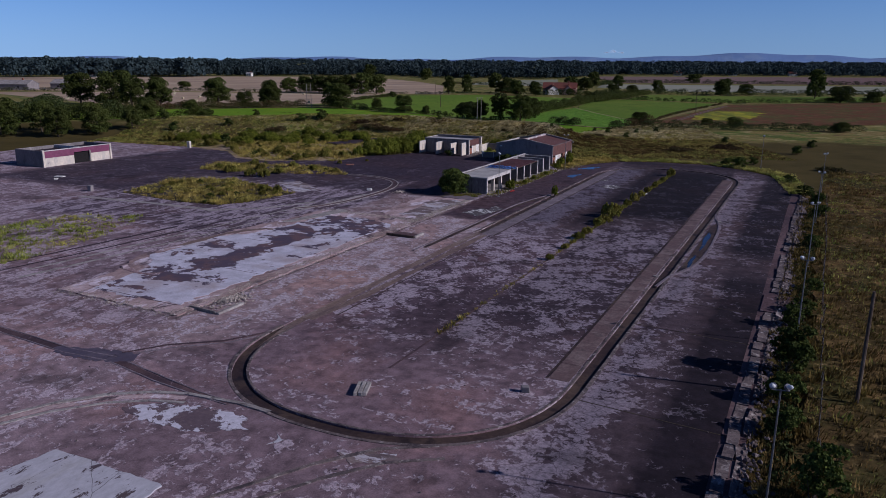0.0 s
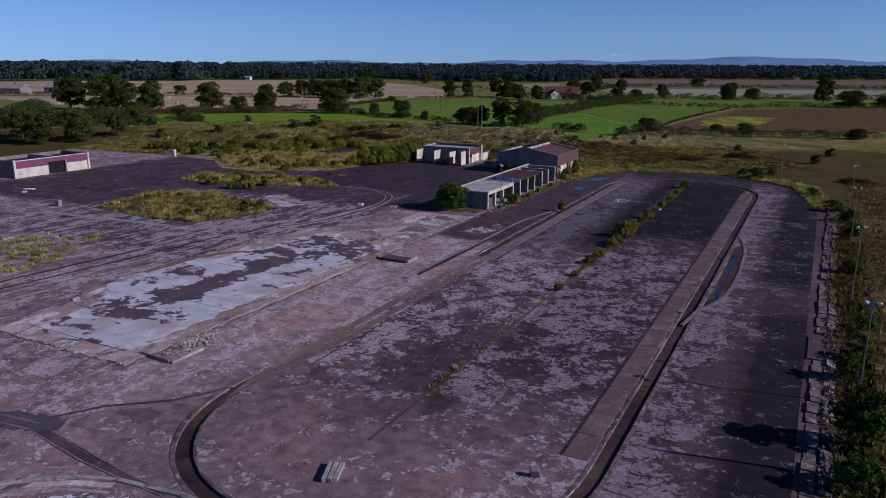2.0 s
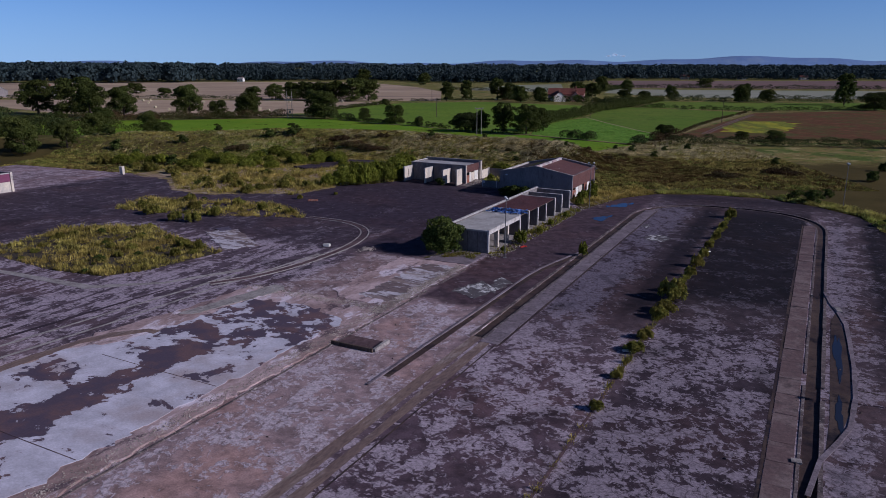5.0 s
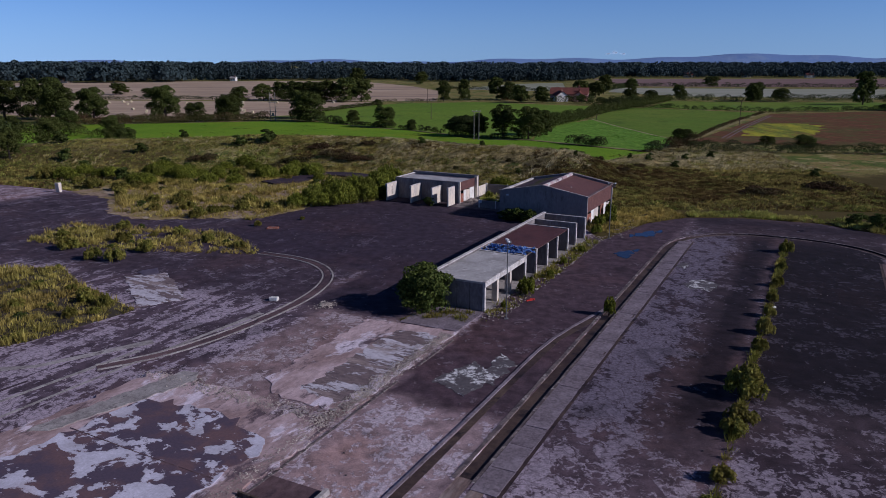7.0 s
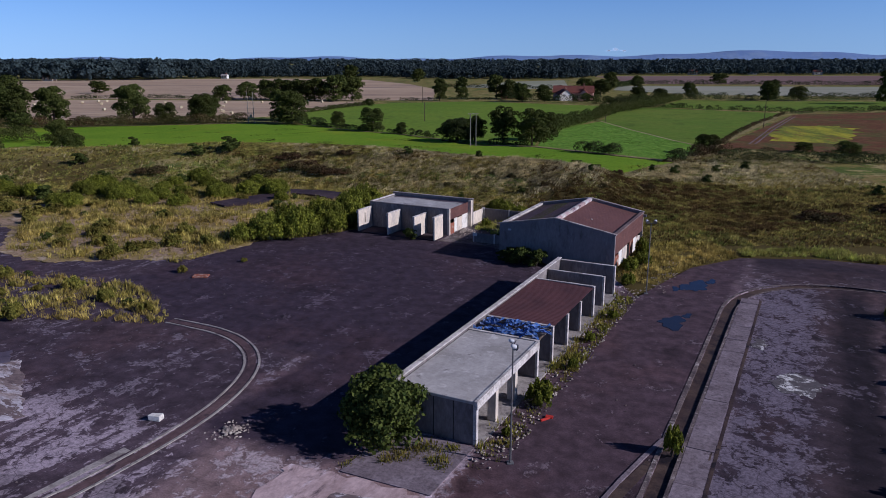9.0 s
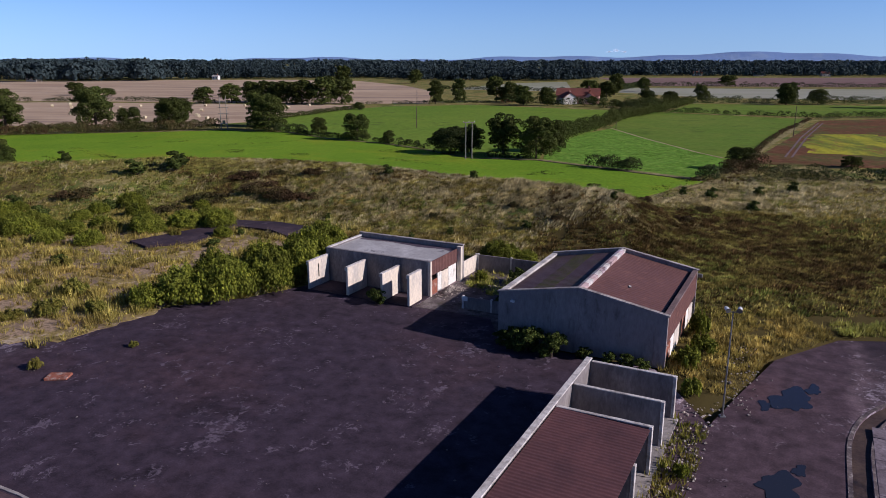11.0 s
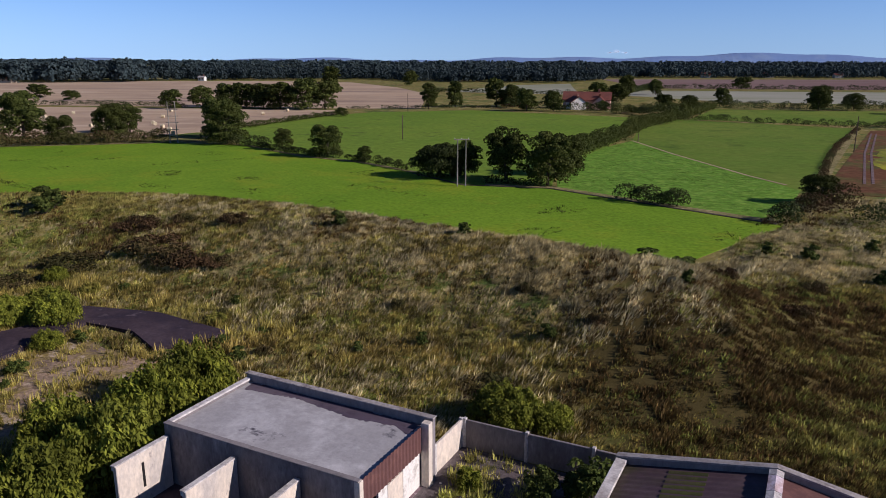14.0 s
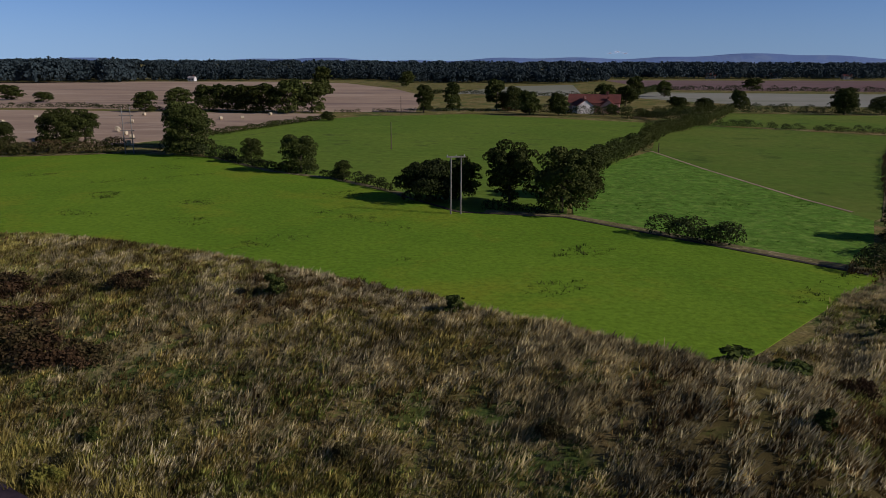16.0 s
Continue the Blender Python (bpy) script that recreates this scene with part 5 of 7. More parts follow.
# ---- flat-roofed block with fin walls ----
def make_block():
    u0, u1, v0, v1, top = -38.4, -26.0, 48.5, 55.4, 3.6
    t = thing("flat_roofed_block", SITE, "low concrete block with a grey flat roof and fins", "building")
    part("front_wall", block(u0, u1, v0, v0 + 0.25, 0, top), M["bay_wall"], t, "shaded front wall")
    part("west_wall", block(u0, u0 + 0.25, v0 + 0.25, v1 - 0.3, 0, top - 0.05), M["bay_wall"], t)
    part("west_coping", block(u0 - 0.05, u0 + 0.32, v0 + 0.3, v1 - 0.32, top - 0.05, top + 0.06), M["coping"], t, "white west coping")
    part("back_wall", block(u0 - 0.1, u1 + 0.45, v1 - 0.3, v1, 0, top + 0.25), M["grey_wall"], t, "taller back parapet wall")
    part("back_coping", block(u0 - 0.15, u1 + 0.5, v1 - 0.36, v1 + 0.06, top + 0.25, top + 0.33), M["pale_concrete"], t)
    part("front_coping", block(u0 - 0.04, u1 + 0.04, v0 - 0.03, v0 + 0.29, top, top + 0.05), M["grey_wall"], t)
    part("flat_roof", block(u0 + 0.25, u1 - 0.1, v0 + 0.25, v1 - 0.3, top - 0.45, top - 0.22), M["roof_felt"], t, "pale grey flat roof with damp stains")
    part("roof_stain", fill([ragged([(u0 + 0.6, v1 - 1.3), (-34, v1 - 0.9), (-30, v1 - 1.5), (-27.5, v1 - 1.1), (u1 - 0.4, v1 - 1.6), (u1 - 0.2, v1 - 0.33), (u0 + 0.5, v1 - 0.33)], 0.16, 0.05, 50)], top - 0.214, 0.03), M["damp"], t, "dark wet stain along the parapet")
    part("fascia", ribbed_wall(v0 + 0.3, v1 - 0.45, 2.1, top - 0.02, u1 + 0.02, 0.34, 0.05), M["red_sheet"], t, "brown-red ribbed fascia")
    part("post", block(u1 - 0.2, u1 + 0.12, v0 - 0.02, v0 + 0.3, 0, top), M["cream_wall"], t, "pale corner post")
    part("pier", block(u1 + 0.02, u1 + 0.5, v1 - 0.85, v1 - 0.42, 0, top + 0.2), M["cream_wall"], t, "pale pier")
    v, k = v0 + 0.32, 0
    for n, key, h in ((1.5, "brick", 1.5), (0.9, "boarding", 2.0), (1.5, "cream_wall", 1.9), (1.9, "boarding", 2.1)):
        part("side_panel", block(u1 - 0.2, u1 - 0.04, v, v + n - 0.04, 0, h), M[key], t, "white boarded panel")
        v += n
    for u, a, b, h in ((-38.1, 45.0, 48.42, 2.95), (-33.4, 45.0, 48.42, 2.95), (-29.4, 45.0, 48.42, 2.85), (-26.35, 44.9, 47.3, 3.1)):
        fin = part("fin_wall", block(u - 0.13, u + 0.13, a, b, 0, h, 0.03), M["cream_wall"], t, "pale weathered fin wall")
        part("fin_cap", block(u - 0.17, u + 0.17, a - 0.1, b - 0.02, h, h + 0.08), M["coping"], fin)
        part("bracket", block(u - 0.3, u - 0.13, a + 0.05, a + 0.4, h - 0.35, h - 0.12), M["coping"], fin)
    part("slab", block(u0, u1, 44.9, v0, -0.05, 0.1), M["asphalt"], t, "raised floor between the fins")
    part("stain", block(-37.968, -37.962, 46.5, 46.66, 1.0, 2.4, 0), M["dark_void"], t)


make_block()


# ---- panel walls of the small yard ----
def panel_wall(name, a, b, h, label, step=3.9, key="bay_wall"):
    t = thing(name, SITE, label, "wall")
    a, b = Vector(a), Vector(b)
    d = b - a
    n = max(1, round(d.length / step))
    ang = math.degrees(math.atan2(d.y, d.x))
    l = d.length / n
    for k in range(n):
        p = a + d * k / n
        part("panel", block(0.07, l - 0.07, -0.08, 0.08, 0, h), M[key], t, m=pose(p.x, p.y, 0, 0, 0, ang))
    for k in range(n + 1):
        p = a + d * k / n
        part("post", block(-0.1, 0.1, -0.13, 0.13, 0, h + 0.1), M["coping"], t, m=pose(p.x, p.y, 0, 0, 0, ang))


panel_wall("panel_wall", (-25.9, 55.9), (-25.9, 59.4), 1.8, "pale concrete panel wall", 3.5, "cream_wall")
# same wall as the pale return; its shaded face is painted by a darker material
panel_wall("panel_wall", (-25.7, 59.5), (-14.0, 59.7), 1.8, "stained concrete panel wall, darker grey for its shade")
panel_wall("low_wall", (-21.6, 47.0), (-15.8, 47.0), 1.2, "low dark concrete wall", 3.0)
solid("notice_board", block(-0.3, 0.3, -0.03, 0.03, 0, 0.45, 0.01), M["lamp_glass"], site(-21.4, 46.86, 0.8), "small white board on the low wall", "sign")
# floor colour already holds the shadow that lies over this yard
solid("small_yard", prism([(-25.9, 45.2), (-18.2, 45.6), (-15.65, 41.3), (-15.65, 59.4), (-25.8, 59.4)], -0.1, 0.02), M["shaded_concrete"], SITE, "littered concrete of the small yard, darkened for shade", "pavement", kind="structure")


# ---- western building ----
def make_west_building():
    t = thing("roofless_store", SITE, "cream and maroon roofless brick store", "building")
    u0, u1, v0, v1, h = -105.0, -96.0, -16.4, 0.9, 3.5
    part("south_wall", block(u0, u1, v0, v0 + 0.3, 0, h), M["bay_wall"], t)
    part("north_wall", block(u0, u1, v1 - 0.3, v1, 0, h), M["bay_wall"], t)
    part("west_wall", block(u0, u0 + 0.3, v0 + 0.3, v1 - 0.3, 0, h), M["bay_wall"], t)
    for a, b in ((v0 + 0.3, -8.8), (-4.9, v1 - 0.3)):
        part("front_wall", block(u1 - 0.3, u1, a, b, 0, 1.9), M["cream_wall"], t, "cream front wall")
        part("band", block(u1 - 0.3, u1 + 0.06, a, b, 1.9, h - 0.15), M["purple_band"], t, "maroon fascia band")
    part("band", block(u1 - 0.3, u1 + 0.06, -8.8, -4.9, 2.5, h - 0.15), M["purple_band"], t, "maroon fascia band")
    part("coping", block(u1 - 0.35, u1 + 0.1, v0 + 0.3, v1 - 0.3, h - 0.15, h + 0.02), M["coping"], t)
    for v in (v0, v1 - 0.45):
        part("pier", block(u1 - 0.3, u1 + 0.25, v, v + 0.45, 0, h + 0.15), M["cream_wall"], t, "pale pier")
    # the store is roofless; this dark deck is added to fill its top
    part("roof_deck", block(u0 + 0.3, u1 - 0.3, v0 + 0.3, v1 - 0.3, h - 0.9, h - 0.7), M["asphalt"], t, "dark deck added inside the open top")
    part("roof_rib", block(u0 + 0.3, u1 - 0.3, -7.2, -6.9, h - 0.7, h + 0.05), M["coping"], t)
    # near-black sheet painted in for the unlit inside
    part("doorway", block(u1 - 0.5, u1 - 0.35, -8.8, -4.9, 0, 2.5, 0), M["dark_void"], t, "doorway closed by a dark panel for its shade")
    part("door_post", block(u1 - 0.1, u1 + 0.12, -4.9, -4.6, 0, 2.6), M["grey_timber"], t)


make_west_building()


# ---- lamp posts ----
def make_lamp(m, twin=True):
    t = thing("lamp_post", m, "tall grey steel yard lamp with two flood heads", "lamp post", "yard lamps")
    part("pole", rod(bmesh.new(), (0, 0, 0), (0, 0, 7.35), 0.065, 0.042, 10), M["steel"], t)
    part("base_plate", block(-0.2, 0.2, -0.2, 0.2, 0, 0.06), M["steel"], t)
    part("crossbar", rod(bmesh.new(), (-0.42, 0, 7.3), (0.42, 0, 7.3), 0.035), M["steel"], t)
    for s in (-1, 1):
        bm = bmesh.new()
        bmesh.ops.create_icosphere(bm, subdivisions=2, radius=0.21)
        bmesh.ops.scale(bm, vec=(0.72, 1.05, 0.62), verts=bm.verts[:])
        bmesh.ops.delete(bm, geom=[v for v in bm.verts if v.co.y > 0.16], context="VERTS")
        bmesh.ops.holes_fill(bm, edges=bm.edges[:])
        head = part("flood_head", bm, M["lamp_glass"], t, "dusty white flood head", pose(s * 0.4, 0, 7.5, -25, 0, 20 * s))
        bm = bmesh.new()
        bmesh.ops.create_cone(bm, cap_ends=True, segments=14, radius1=0.19, radius2=0.17, depth=0.05)
        part("lens", bm, M["steel"], head, m=pose(0, 0.17, 0, 90, 0, 0))
    return t


lamp = make_lamp(site(50.9, -79.4, 0, 15))
for u, v, a in ((51.4, -51.7, 0), (51.6, -24.7, 30), (52.0, 2.3, -15), (52.4, 27.0, 60), (40.5, 54.6, 100), (2.8, -0.86, -60), (3.0, 35.2, 200)):
    copy_thing(lamp, site(u, v, 0, a))


def timber_pole(m, h, label, key="timber", arms=1):
    t = thing("timber_pole", m, label, "pole")
    part("pole", rod(bmesh.new(), (0, 0, -0.2), (0, 0, h), 0.14, 0.1, 8), M[key], t)
    for k in range(arms):
        part("crossarm", block(-0.9, 0.9, -0.05, 0.05, h - 0.35 - 0.6 * k, h - 0.23 - 0.6 * k, 0.01), M[key], t)
        for x in (-0.8, 0, 0.8):
            part("insulator", rod(bmesh.new(), (x, 0, h - 0.23 - 0.6 * k), (x, 0, h - 0.05 - 0.6 * k), 0.05, 0.03, 6), M["lamp_glass"], t)
    return t


timber_pole(site(55.6, -62), 8.2, "bare dark timber pole in dry grass", arms=0)
timber_pole(pose(98, 343, 0), 9, "slim timber pole at the field edge", arms=0)
timber_pole(pose(48, 363, 0), 2.4, "short post on the path", arms=0)
timber_pole(pose(-28, 481, 0), 8, "timber pole at a field corner", arms=0)
timber_pole(pose(-19, 365, 0), 7, "thin timber pole in the pasture", arms=0)


def h_pole(m):
    t = thing("twin_pole", m, "pale timber twin pole carrying a crossarm", "power pole")
    for x in (-0.75, 0.75):
        part("pole", rod(bmesh.new(), (x, 0, -0.2), (x, 0, 8.7), 0.13, 0.1, 8), M["grey_timber"], t)
    part("crossarm", block(-1.4, 1.4, -0.09, 0.09, 8.45, 8.65, 0.01), M["grey_timber"], t)
    for x in (-1.25, 0, 1.25):
        part("insulator", rod(bmesh.new(), (x, 0, 8.65), (x, 0, 8.9), 0.06, 0.03, 6), M["lamp_glass"], t)


h_pole(pose(-0.4, 285, 0, 0, 0, 10))


def ladder_pole(m):
    t = thing("transformer_pole", m, "timber twin pole with stacked steel crossarms", "power pole")
    for x in (-1.0, 1.0):
        part("pole", rod(bmesh.new(), (x, 0, -0.2), (x, 0, 11.2), 0.15, 0.11, 8), M["grey_timber"], t)
    for z in (3.6, 5.4, 7.2, 9.0):
        part("crossarm", block(-1.7, 1.7, -0.1, 0.1, z, z + 0.18, 0.01), M["grey_timber"], t)
    part("platform", block(-1.1, 1.1, -0.5, 0.5, 2.0, 2.2), M["steel"], t)
    part("switch_box", block(-0.4, 0.4, -0.35, 0.35, 2.2, 3.2), M["steel"], t)


ladder_pole(pose(-81, 352, 0, 0, 0, 5))


# ---- farm beyond the pasture ----
def house(m, l, w, eave, ridge, label, wall="render_wall", windows=4, tiles="tile_roof"):
    t = thing("farm_building", m, label, "house", "farm buildings")
    part("wall", side_prism([(-w / 2, 0), (w / 2, 0), (w / 2, eave), (0, ridge), (-w / 2, eave)], -l / 2, l / 2), M[wall], t)
    for s in (-1, 1):
        part("roof", side_prism([(s * (w / 2 + 0.5), eave - 0.3), (0, ridge + 0.05), (0, ridge + 0.3), (s * (w / 2 + 0.5), eave - 0.05)], -l / 2 - 0.4, l / 2 + 0.4), M[tiles], t, "weathered tiled roof")
    for k in range(windows):
        y = -l / 2 + l * (k + 0.5) / windows
        part("window", block(w / 2, w / 2 + 0.06, y - 0.6, y + 0.6, 1.2, 2.4, 0), M["dark_void"], t)
        part("window", block(-w / 2 - 0.06, -w / 2, y - 0.6, y + 0.6, 1.2, 2.4, 0), M["dark_void"], t)
    part("chimney", block(-0.5, 0.5, -l / 4 - 0.5, -l / 4 + 0.5, ridge - 0.5, ridge + 1.4), M["brick"], t)
    return t


house(pose(55, 512, 0, 0, 0, 78), 22, 8, 4.2, 7.5, "red-roofed farmhouse with pink walls")
house(pose(49, 505, 0, 0, 0, 8), 9, 7, 3.4, 5.8, "low red-roofed farm wing", "boarding", 2)
house(pose(60, 506, 0, 0, 0, 170), 8, 6, 3.2, 5.6, "small gabled farm wing", "render_wall", 2)
house(pose(21, 525, 0, 0, 0, 80), 12, 7, 3.6, 6.0, "brick barn half hidden by trees", "brick", 2)
house(pose(-285, 930, 0, 0, 0, 80), 7, 5, 3.4, 4.8, "pale mill building before the wood", "boarding", 2, "pale_concrete")
for x, y, a in ((-440, 845, 80), (300, 1150, 85), (385, 1160, 80), (470, 1150, 92)):
    house(pose(x, y, 0, 0, 0, a), 12, 7, 4, 6.5, "distant cottage among trees", "cream_wall", 2)
for x, y, w in ((-330, 520, 30), (-300, 540, 24)):
    house(pose(x, y, 0, 0, 0, 84), w, 12, 4, 6.5, "long low pale barn", "grey_wall", 2, "pale_concrete")

# bales on the stubble
bm = bmesh.new()
bmesh.ops.create_cone(bm, cap_ends=True, segments=16, radius1=0.62, radius2=0.62, depth=1.2)
bmesh.ops.bevel(bm, geom=bm.edges[:], offset=0.06, segments=1, affect="EDGES")
bmesh.ops.rotate(bm, verts=bm.verts[:], matrix=Matrix.Rotation(math.pi / 2, 3, "X"))
bale = solid("hay_bale", bm, M["bale"], pose(-112, 410, 0.62), "round straw bale lying on stubble", "bale", "straw bales")
rng = np.random.default_rng(12)
for k in range(34):
    x, y = rng.uniform(-240, -72), rng.uniform(385, 485)
    if x + 240 > (y - 380) * 0.2 and not (x > -90 and y < 440):
        copy_thing(bale, pose(x, y, 0.62, 0, 0, rng.uniform(0, 180)))

# ---- plants ----
def leaves(rng, lobes, count, size, up=0.0):
    """Small leaf sprays over the skins of some lobes (centre, radii), with gaps and an uneven outline."""
    lob = np.array(lobes, float)
    area = (lob[:, 3] * lob[:, 4] + lob[:, 3] * lob[:, 5] + lob[:, 4] * lob[:, 5])
    pick = rng.choice(len(lob), count, p=area / area.sum())
    d = rng.normal(size=(count, 3))
    d /= np.linalg.norm(d, axis=1)[:, None]
    d[:, 2] = np.where(d[:, 2] < -0.55, -d[:, 2], d[:, 2])
    r = 1.06 - np.abs(rng.normal(0, 0.17, count))
    c = lob[pick, :3] + d * lob[pick, 3:] * r[:, None]
    nrm = d + rng.normal(0, 0.6, (count, 3))
    nrm /= np.linalg.norm(nrm, axis=1)[:, None]
    a = np.cross(nrm, rng.normal(size=(count, 3)) + np.array([0, 0, up * 6]))
    a /= np.linalg.norm(a, axis=1)[:, None] + 1e-9
    b = np.cross(nrm, a)
    s = size * rng.uniform(0.55, 1.3, count)[:, None]
    k = rng.uniform(0.5, 0.9, count)[:, None]
    t = 1.7 if up else 1.0
    return np.stack([c - a * s * k, c - b * s * 0.9 * t, c + a * s * k, c + b * s * t], 1).reshape(-1, 3)


def crown_lobes(rng, w, h, base, n, spread=0.72):
    out = [(rng.uniform(-0.06, 0.06) * w, rng.uniform(-0.06, 0.06) * w, base + (h - base) * 0.44, w * 0.27, w * 0.27, (h - base) * 0.36)]
    skew = rng.uniform(-0.08, 0.08, 2) * w
    for k in range(int(n * 1.5)):
        a = 2.4 * k + rng.uniform(-0.5, 0.5)
        f = rng.uniform(0.08, 0.92)
        reach = math.sqrt(max(0.05, 1 - (max(f - 0.35, 0) / 0.65) ** 2.2)) * (0.75 + 0.25 * min(1, f / 0.3))
        r = w * 0.5 * spread * reach * rng.uniform(0.55, 1.12)
        q = w * rng.uniform(0.055, 0.15)
        out.append((r * math.cos(a) + skew[0] * f, r * math.sin(a) + skew[1] * f, base + (h - base) * f, q * rng.uniform(0.8, 1.3), q * rng.uniform(0.8, 1.3), q * rng.uniform(0.55, 0.85)))
    return out


def trunk_mesh(rng, h, r, lobes):
    bm = bmesh.new()
    top = Vector((rng.uniform(-0.3, 0.3), rng.uniform(-0.3, 0.3), h * 0.55))
    rod(bm, (0, 0, -0.3), top, r, r * 0.6, 8)
    for lob in lobes[1:7]:
        rod(bm, top * rng.uniform(0.55, 1.0), lob[:3], r * 0.42, r * 0.1, 6)
    return bm


def make_tree(name, m, w, h, base, n, count, size, key, label, seed, category="tree", group="", trunk=0.3):
    rng = np.random.default_rng(seed)
    lobes = crown_lobes(rng, w, h, base, n)
    t = thing(name, m, label, category, group)
    part("trunk", trunk_mesh(rng, h, trunk, lobes), M["bark"], t)
    ob = new("crown", soup("crown", leaves(rng, lobes, count, size), 4, M[key]))
    ob.parent = t
    return t


def make_bush(name, m, w, h, n, count, size, key, label, seed, category="bush", group="", lean=0.0, up=0.0):
    rng = np.random.default_rng(seed)
    if up:
        lobes = []
        for k in range(n * 2):
            a, r = 2.4 * k + rng.uniform(-0.5, 0.5), w * 0.46 * math.sqrt((k + 0.5) / (n * 2))
            top = h * (1 - 0.45 * (r / (w * 0.5)) ** 2) * rng.uniform(0.7, 1.08)
            lobes.append((r * math.cos(a), r * math.sin(a), top * 0.52, w * rng.uniform(0.07, 0.13), w * rng.uniform(0.07, 0.13), top * 0.5))
    else:
        lobes = crown_lobes(rng, w, h, h * 0.05, n, 0.75)
    lobes = [(a + c / h * lean, b, c, d, e, min(f, c + 0.1)) for a, b, c, d, e, f in lobes]
    t = thing(name, m, label, category, group)
    bm = bmesh.new()
    for lob in lobes[:6]:
        rod(bm, (rng.uniform(-0.2, 0.2), rng.uniform(-0.2, 0.2), -0.1), lob[:3], 0.05, 0.015, 5)
    part("stem", bm, M["bark"], t)
    ob = new("leaves", soup("leaves", leaves(rng, lobes, count, size, up), 4, M[key]))
    ob.parent = t
    return t


def at(x, y, turn=0.0, s=1.0, sz=None):
    z = float(land_height(x, y))
    return pose(x, y, max(z, -0.05) if z > -0.5 else 0.0, 0, 0, turn) @ Matrix.Diagonal((s, s, sz or s, 1))


def at_site(u, v, turn=0.0, s=1.0, sz=None):
    x, y = to_world(u, v)
    return at(float(x), float(y), turn, s, sz)


# models of ten metres, then copies at their own size
OAKS = [make_tree("oak_tree", at(15.5, 287, 20, 0.98), 11.5, 10, 0.7, 40, 11000, 0.225, "leaf_oak", "broad dark green oak with an open crown", 21, group="field trees", trunk=0.35),
        make_tree("oak_tree", at(8, 293, 120, 1.0), 10.5, 10, 0.8, 36, 10000, 0.22, "leaf_oak", "tall dark green oak by the hedge", 22, group="field trees", trunk=0.32),
        make_tree("oak_tree", at(-66, 351, 60, 1.15), 11.5, 10, 0.2, 44, 11000, 0.235, "leaf_oak", "rounded dense oak at the field corner", 23, group="field trees", trunk=0.35),
        make_tree("poplar_tree", at(-20, 500, 0, 1.25), 7.6, 10, 0.4, 32, 9000, 0.21, "leaf_oak", "upright green tree in a hedge", 24, group="field trees", trunk=0.25)]
TREES = [  # x, y, model, size, width
    (-33, 325, 2, 0.66, 1.05), (-47, 338, 0, 0.56, 1.0), (-23, 317, 2, 0.32, 1.0), (-101, 356, 2, 0.9, 1.0), (-111, 348, 2, 0.66, 1.1), (-110, 379, 1, 0.75, 1.0),
    (-107, 273, 0, 0.8, 0.9), (-116, 219, 2, 0.8, 0.95), (-125, 213, 0, 0.9, 0.95), (-134, 220, 1, 0.95, 0.95), (-108, 225, 1, 0.7, 0.95), (-143, 214, 2, 0.95, 1.0), (-159, 335, 1, 1.5, 1.0), (-150, 345, 0, 1.35, 1.0), (-139, 492, 2, 0.95, 1.2), (-127, 500, 0, 1.1, 1.2), (-118, 510, 0, 1.2, 1.2), (-108, 506, 0, 1.25, 1.2),
    (-98, 500, 2, 1.25, 1.2), (-88, 492, 2, 1.35, 1.2), (-77, 490, 0, 1.55, 1.15), (-68, 496, 0, 1.4, 1.1), (-92, 640, 3, 1.3, 1.0), (20, 515, 2, 1.2, 0.9), (25, 490, 2, 1.1, 1.0),
    (70, 572, 0, 1.15, 1.1), (78, 560, 2, 1.1, 1.2), (90, 600, 1, 1.0, 1.0), (166, 518, 0, 1.2, 1.0), (178, 508, 2, 0.85, 1.3), (121, 655, 0, 1.1, 1.0), (126, 533, 2, 1.0, 1.0), (90, 505, 2, 0.8, 1.3), (104, 515, 0, 0.7, 1.3),
    (-199, 365, 0, 1.55, 1.1), (-177, 356, 2, 1.45, 1.12), (-127, 358, 0, 1.38, 1.05), (-104, 375, 1, 0.9, 1.0), (-72, 366, 2, 1.0, 1.0), (-141, 310, 2, 0.6, 1.1), (209, 476, 1, 1.3, 0.9), (160, 504, 0, 1.1, 1.0),
    (203, 430, 2, 0.8, 1.6), (222, 432, 0, 0.7, 1.6), (91, 269, 2, 0.3, 1.9), (83, 276, 0, 0.26, 1.9), (58, 272, 2, 0.42, 1.3), (120, 252, 2, 0.3, 1.9), (-250, 575, 2, 0.9, 1.6), (-222, 557, 2, 0.6, 1.8), (-57, 819, 0, 1.4, 1.1),
    (220, 780, 2, 1.0, 1.8), (-8, 515, 3, 0.9, 0.9), (60, 495, 2, 0.5, 1.3), (-52, 452, 2, 0.4, 1.4), (0, 296, 1, 0.72, 1.1), (20, 300, 2, 0.7, 1.0), (-120, 262, 2, 0.7, 1.0), (-135, 268, 0, 0.8, 1.0), (-98, 262, 2, 0.45, 1.2)]
FAR = [make_tree("oak_tree", at(12, 520, 0, 1.4), 8.5, 10, 0.4, 34, 3600, 0.36, "leaf_oak", "upright dark tree beyond the pasture", 25, group="field trees", trunk=0.25),
       make_tree("oak_tree", at(37, 490, 0, 0.9), 11.5, 10, 0.4, 40, 4200, 0.36, "leaf_oak", "broad dark tree by the farm", 26, group="field trees", trunk=0.3)]
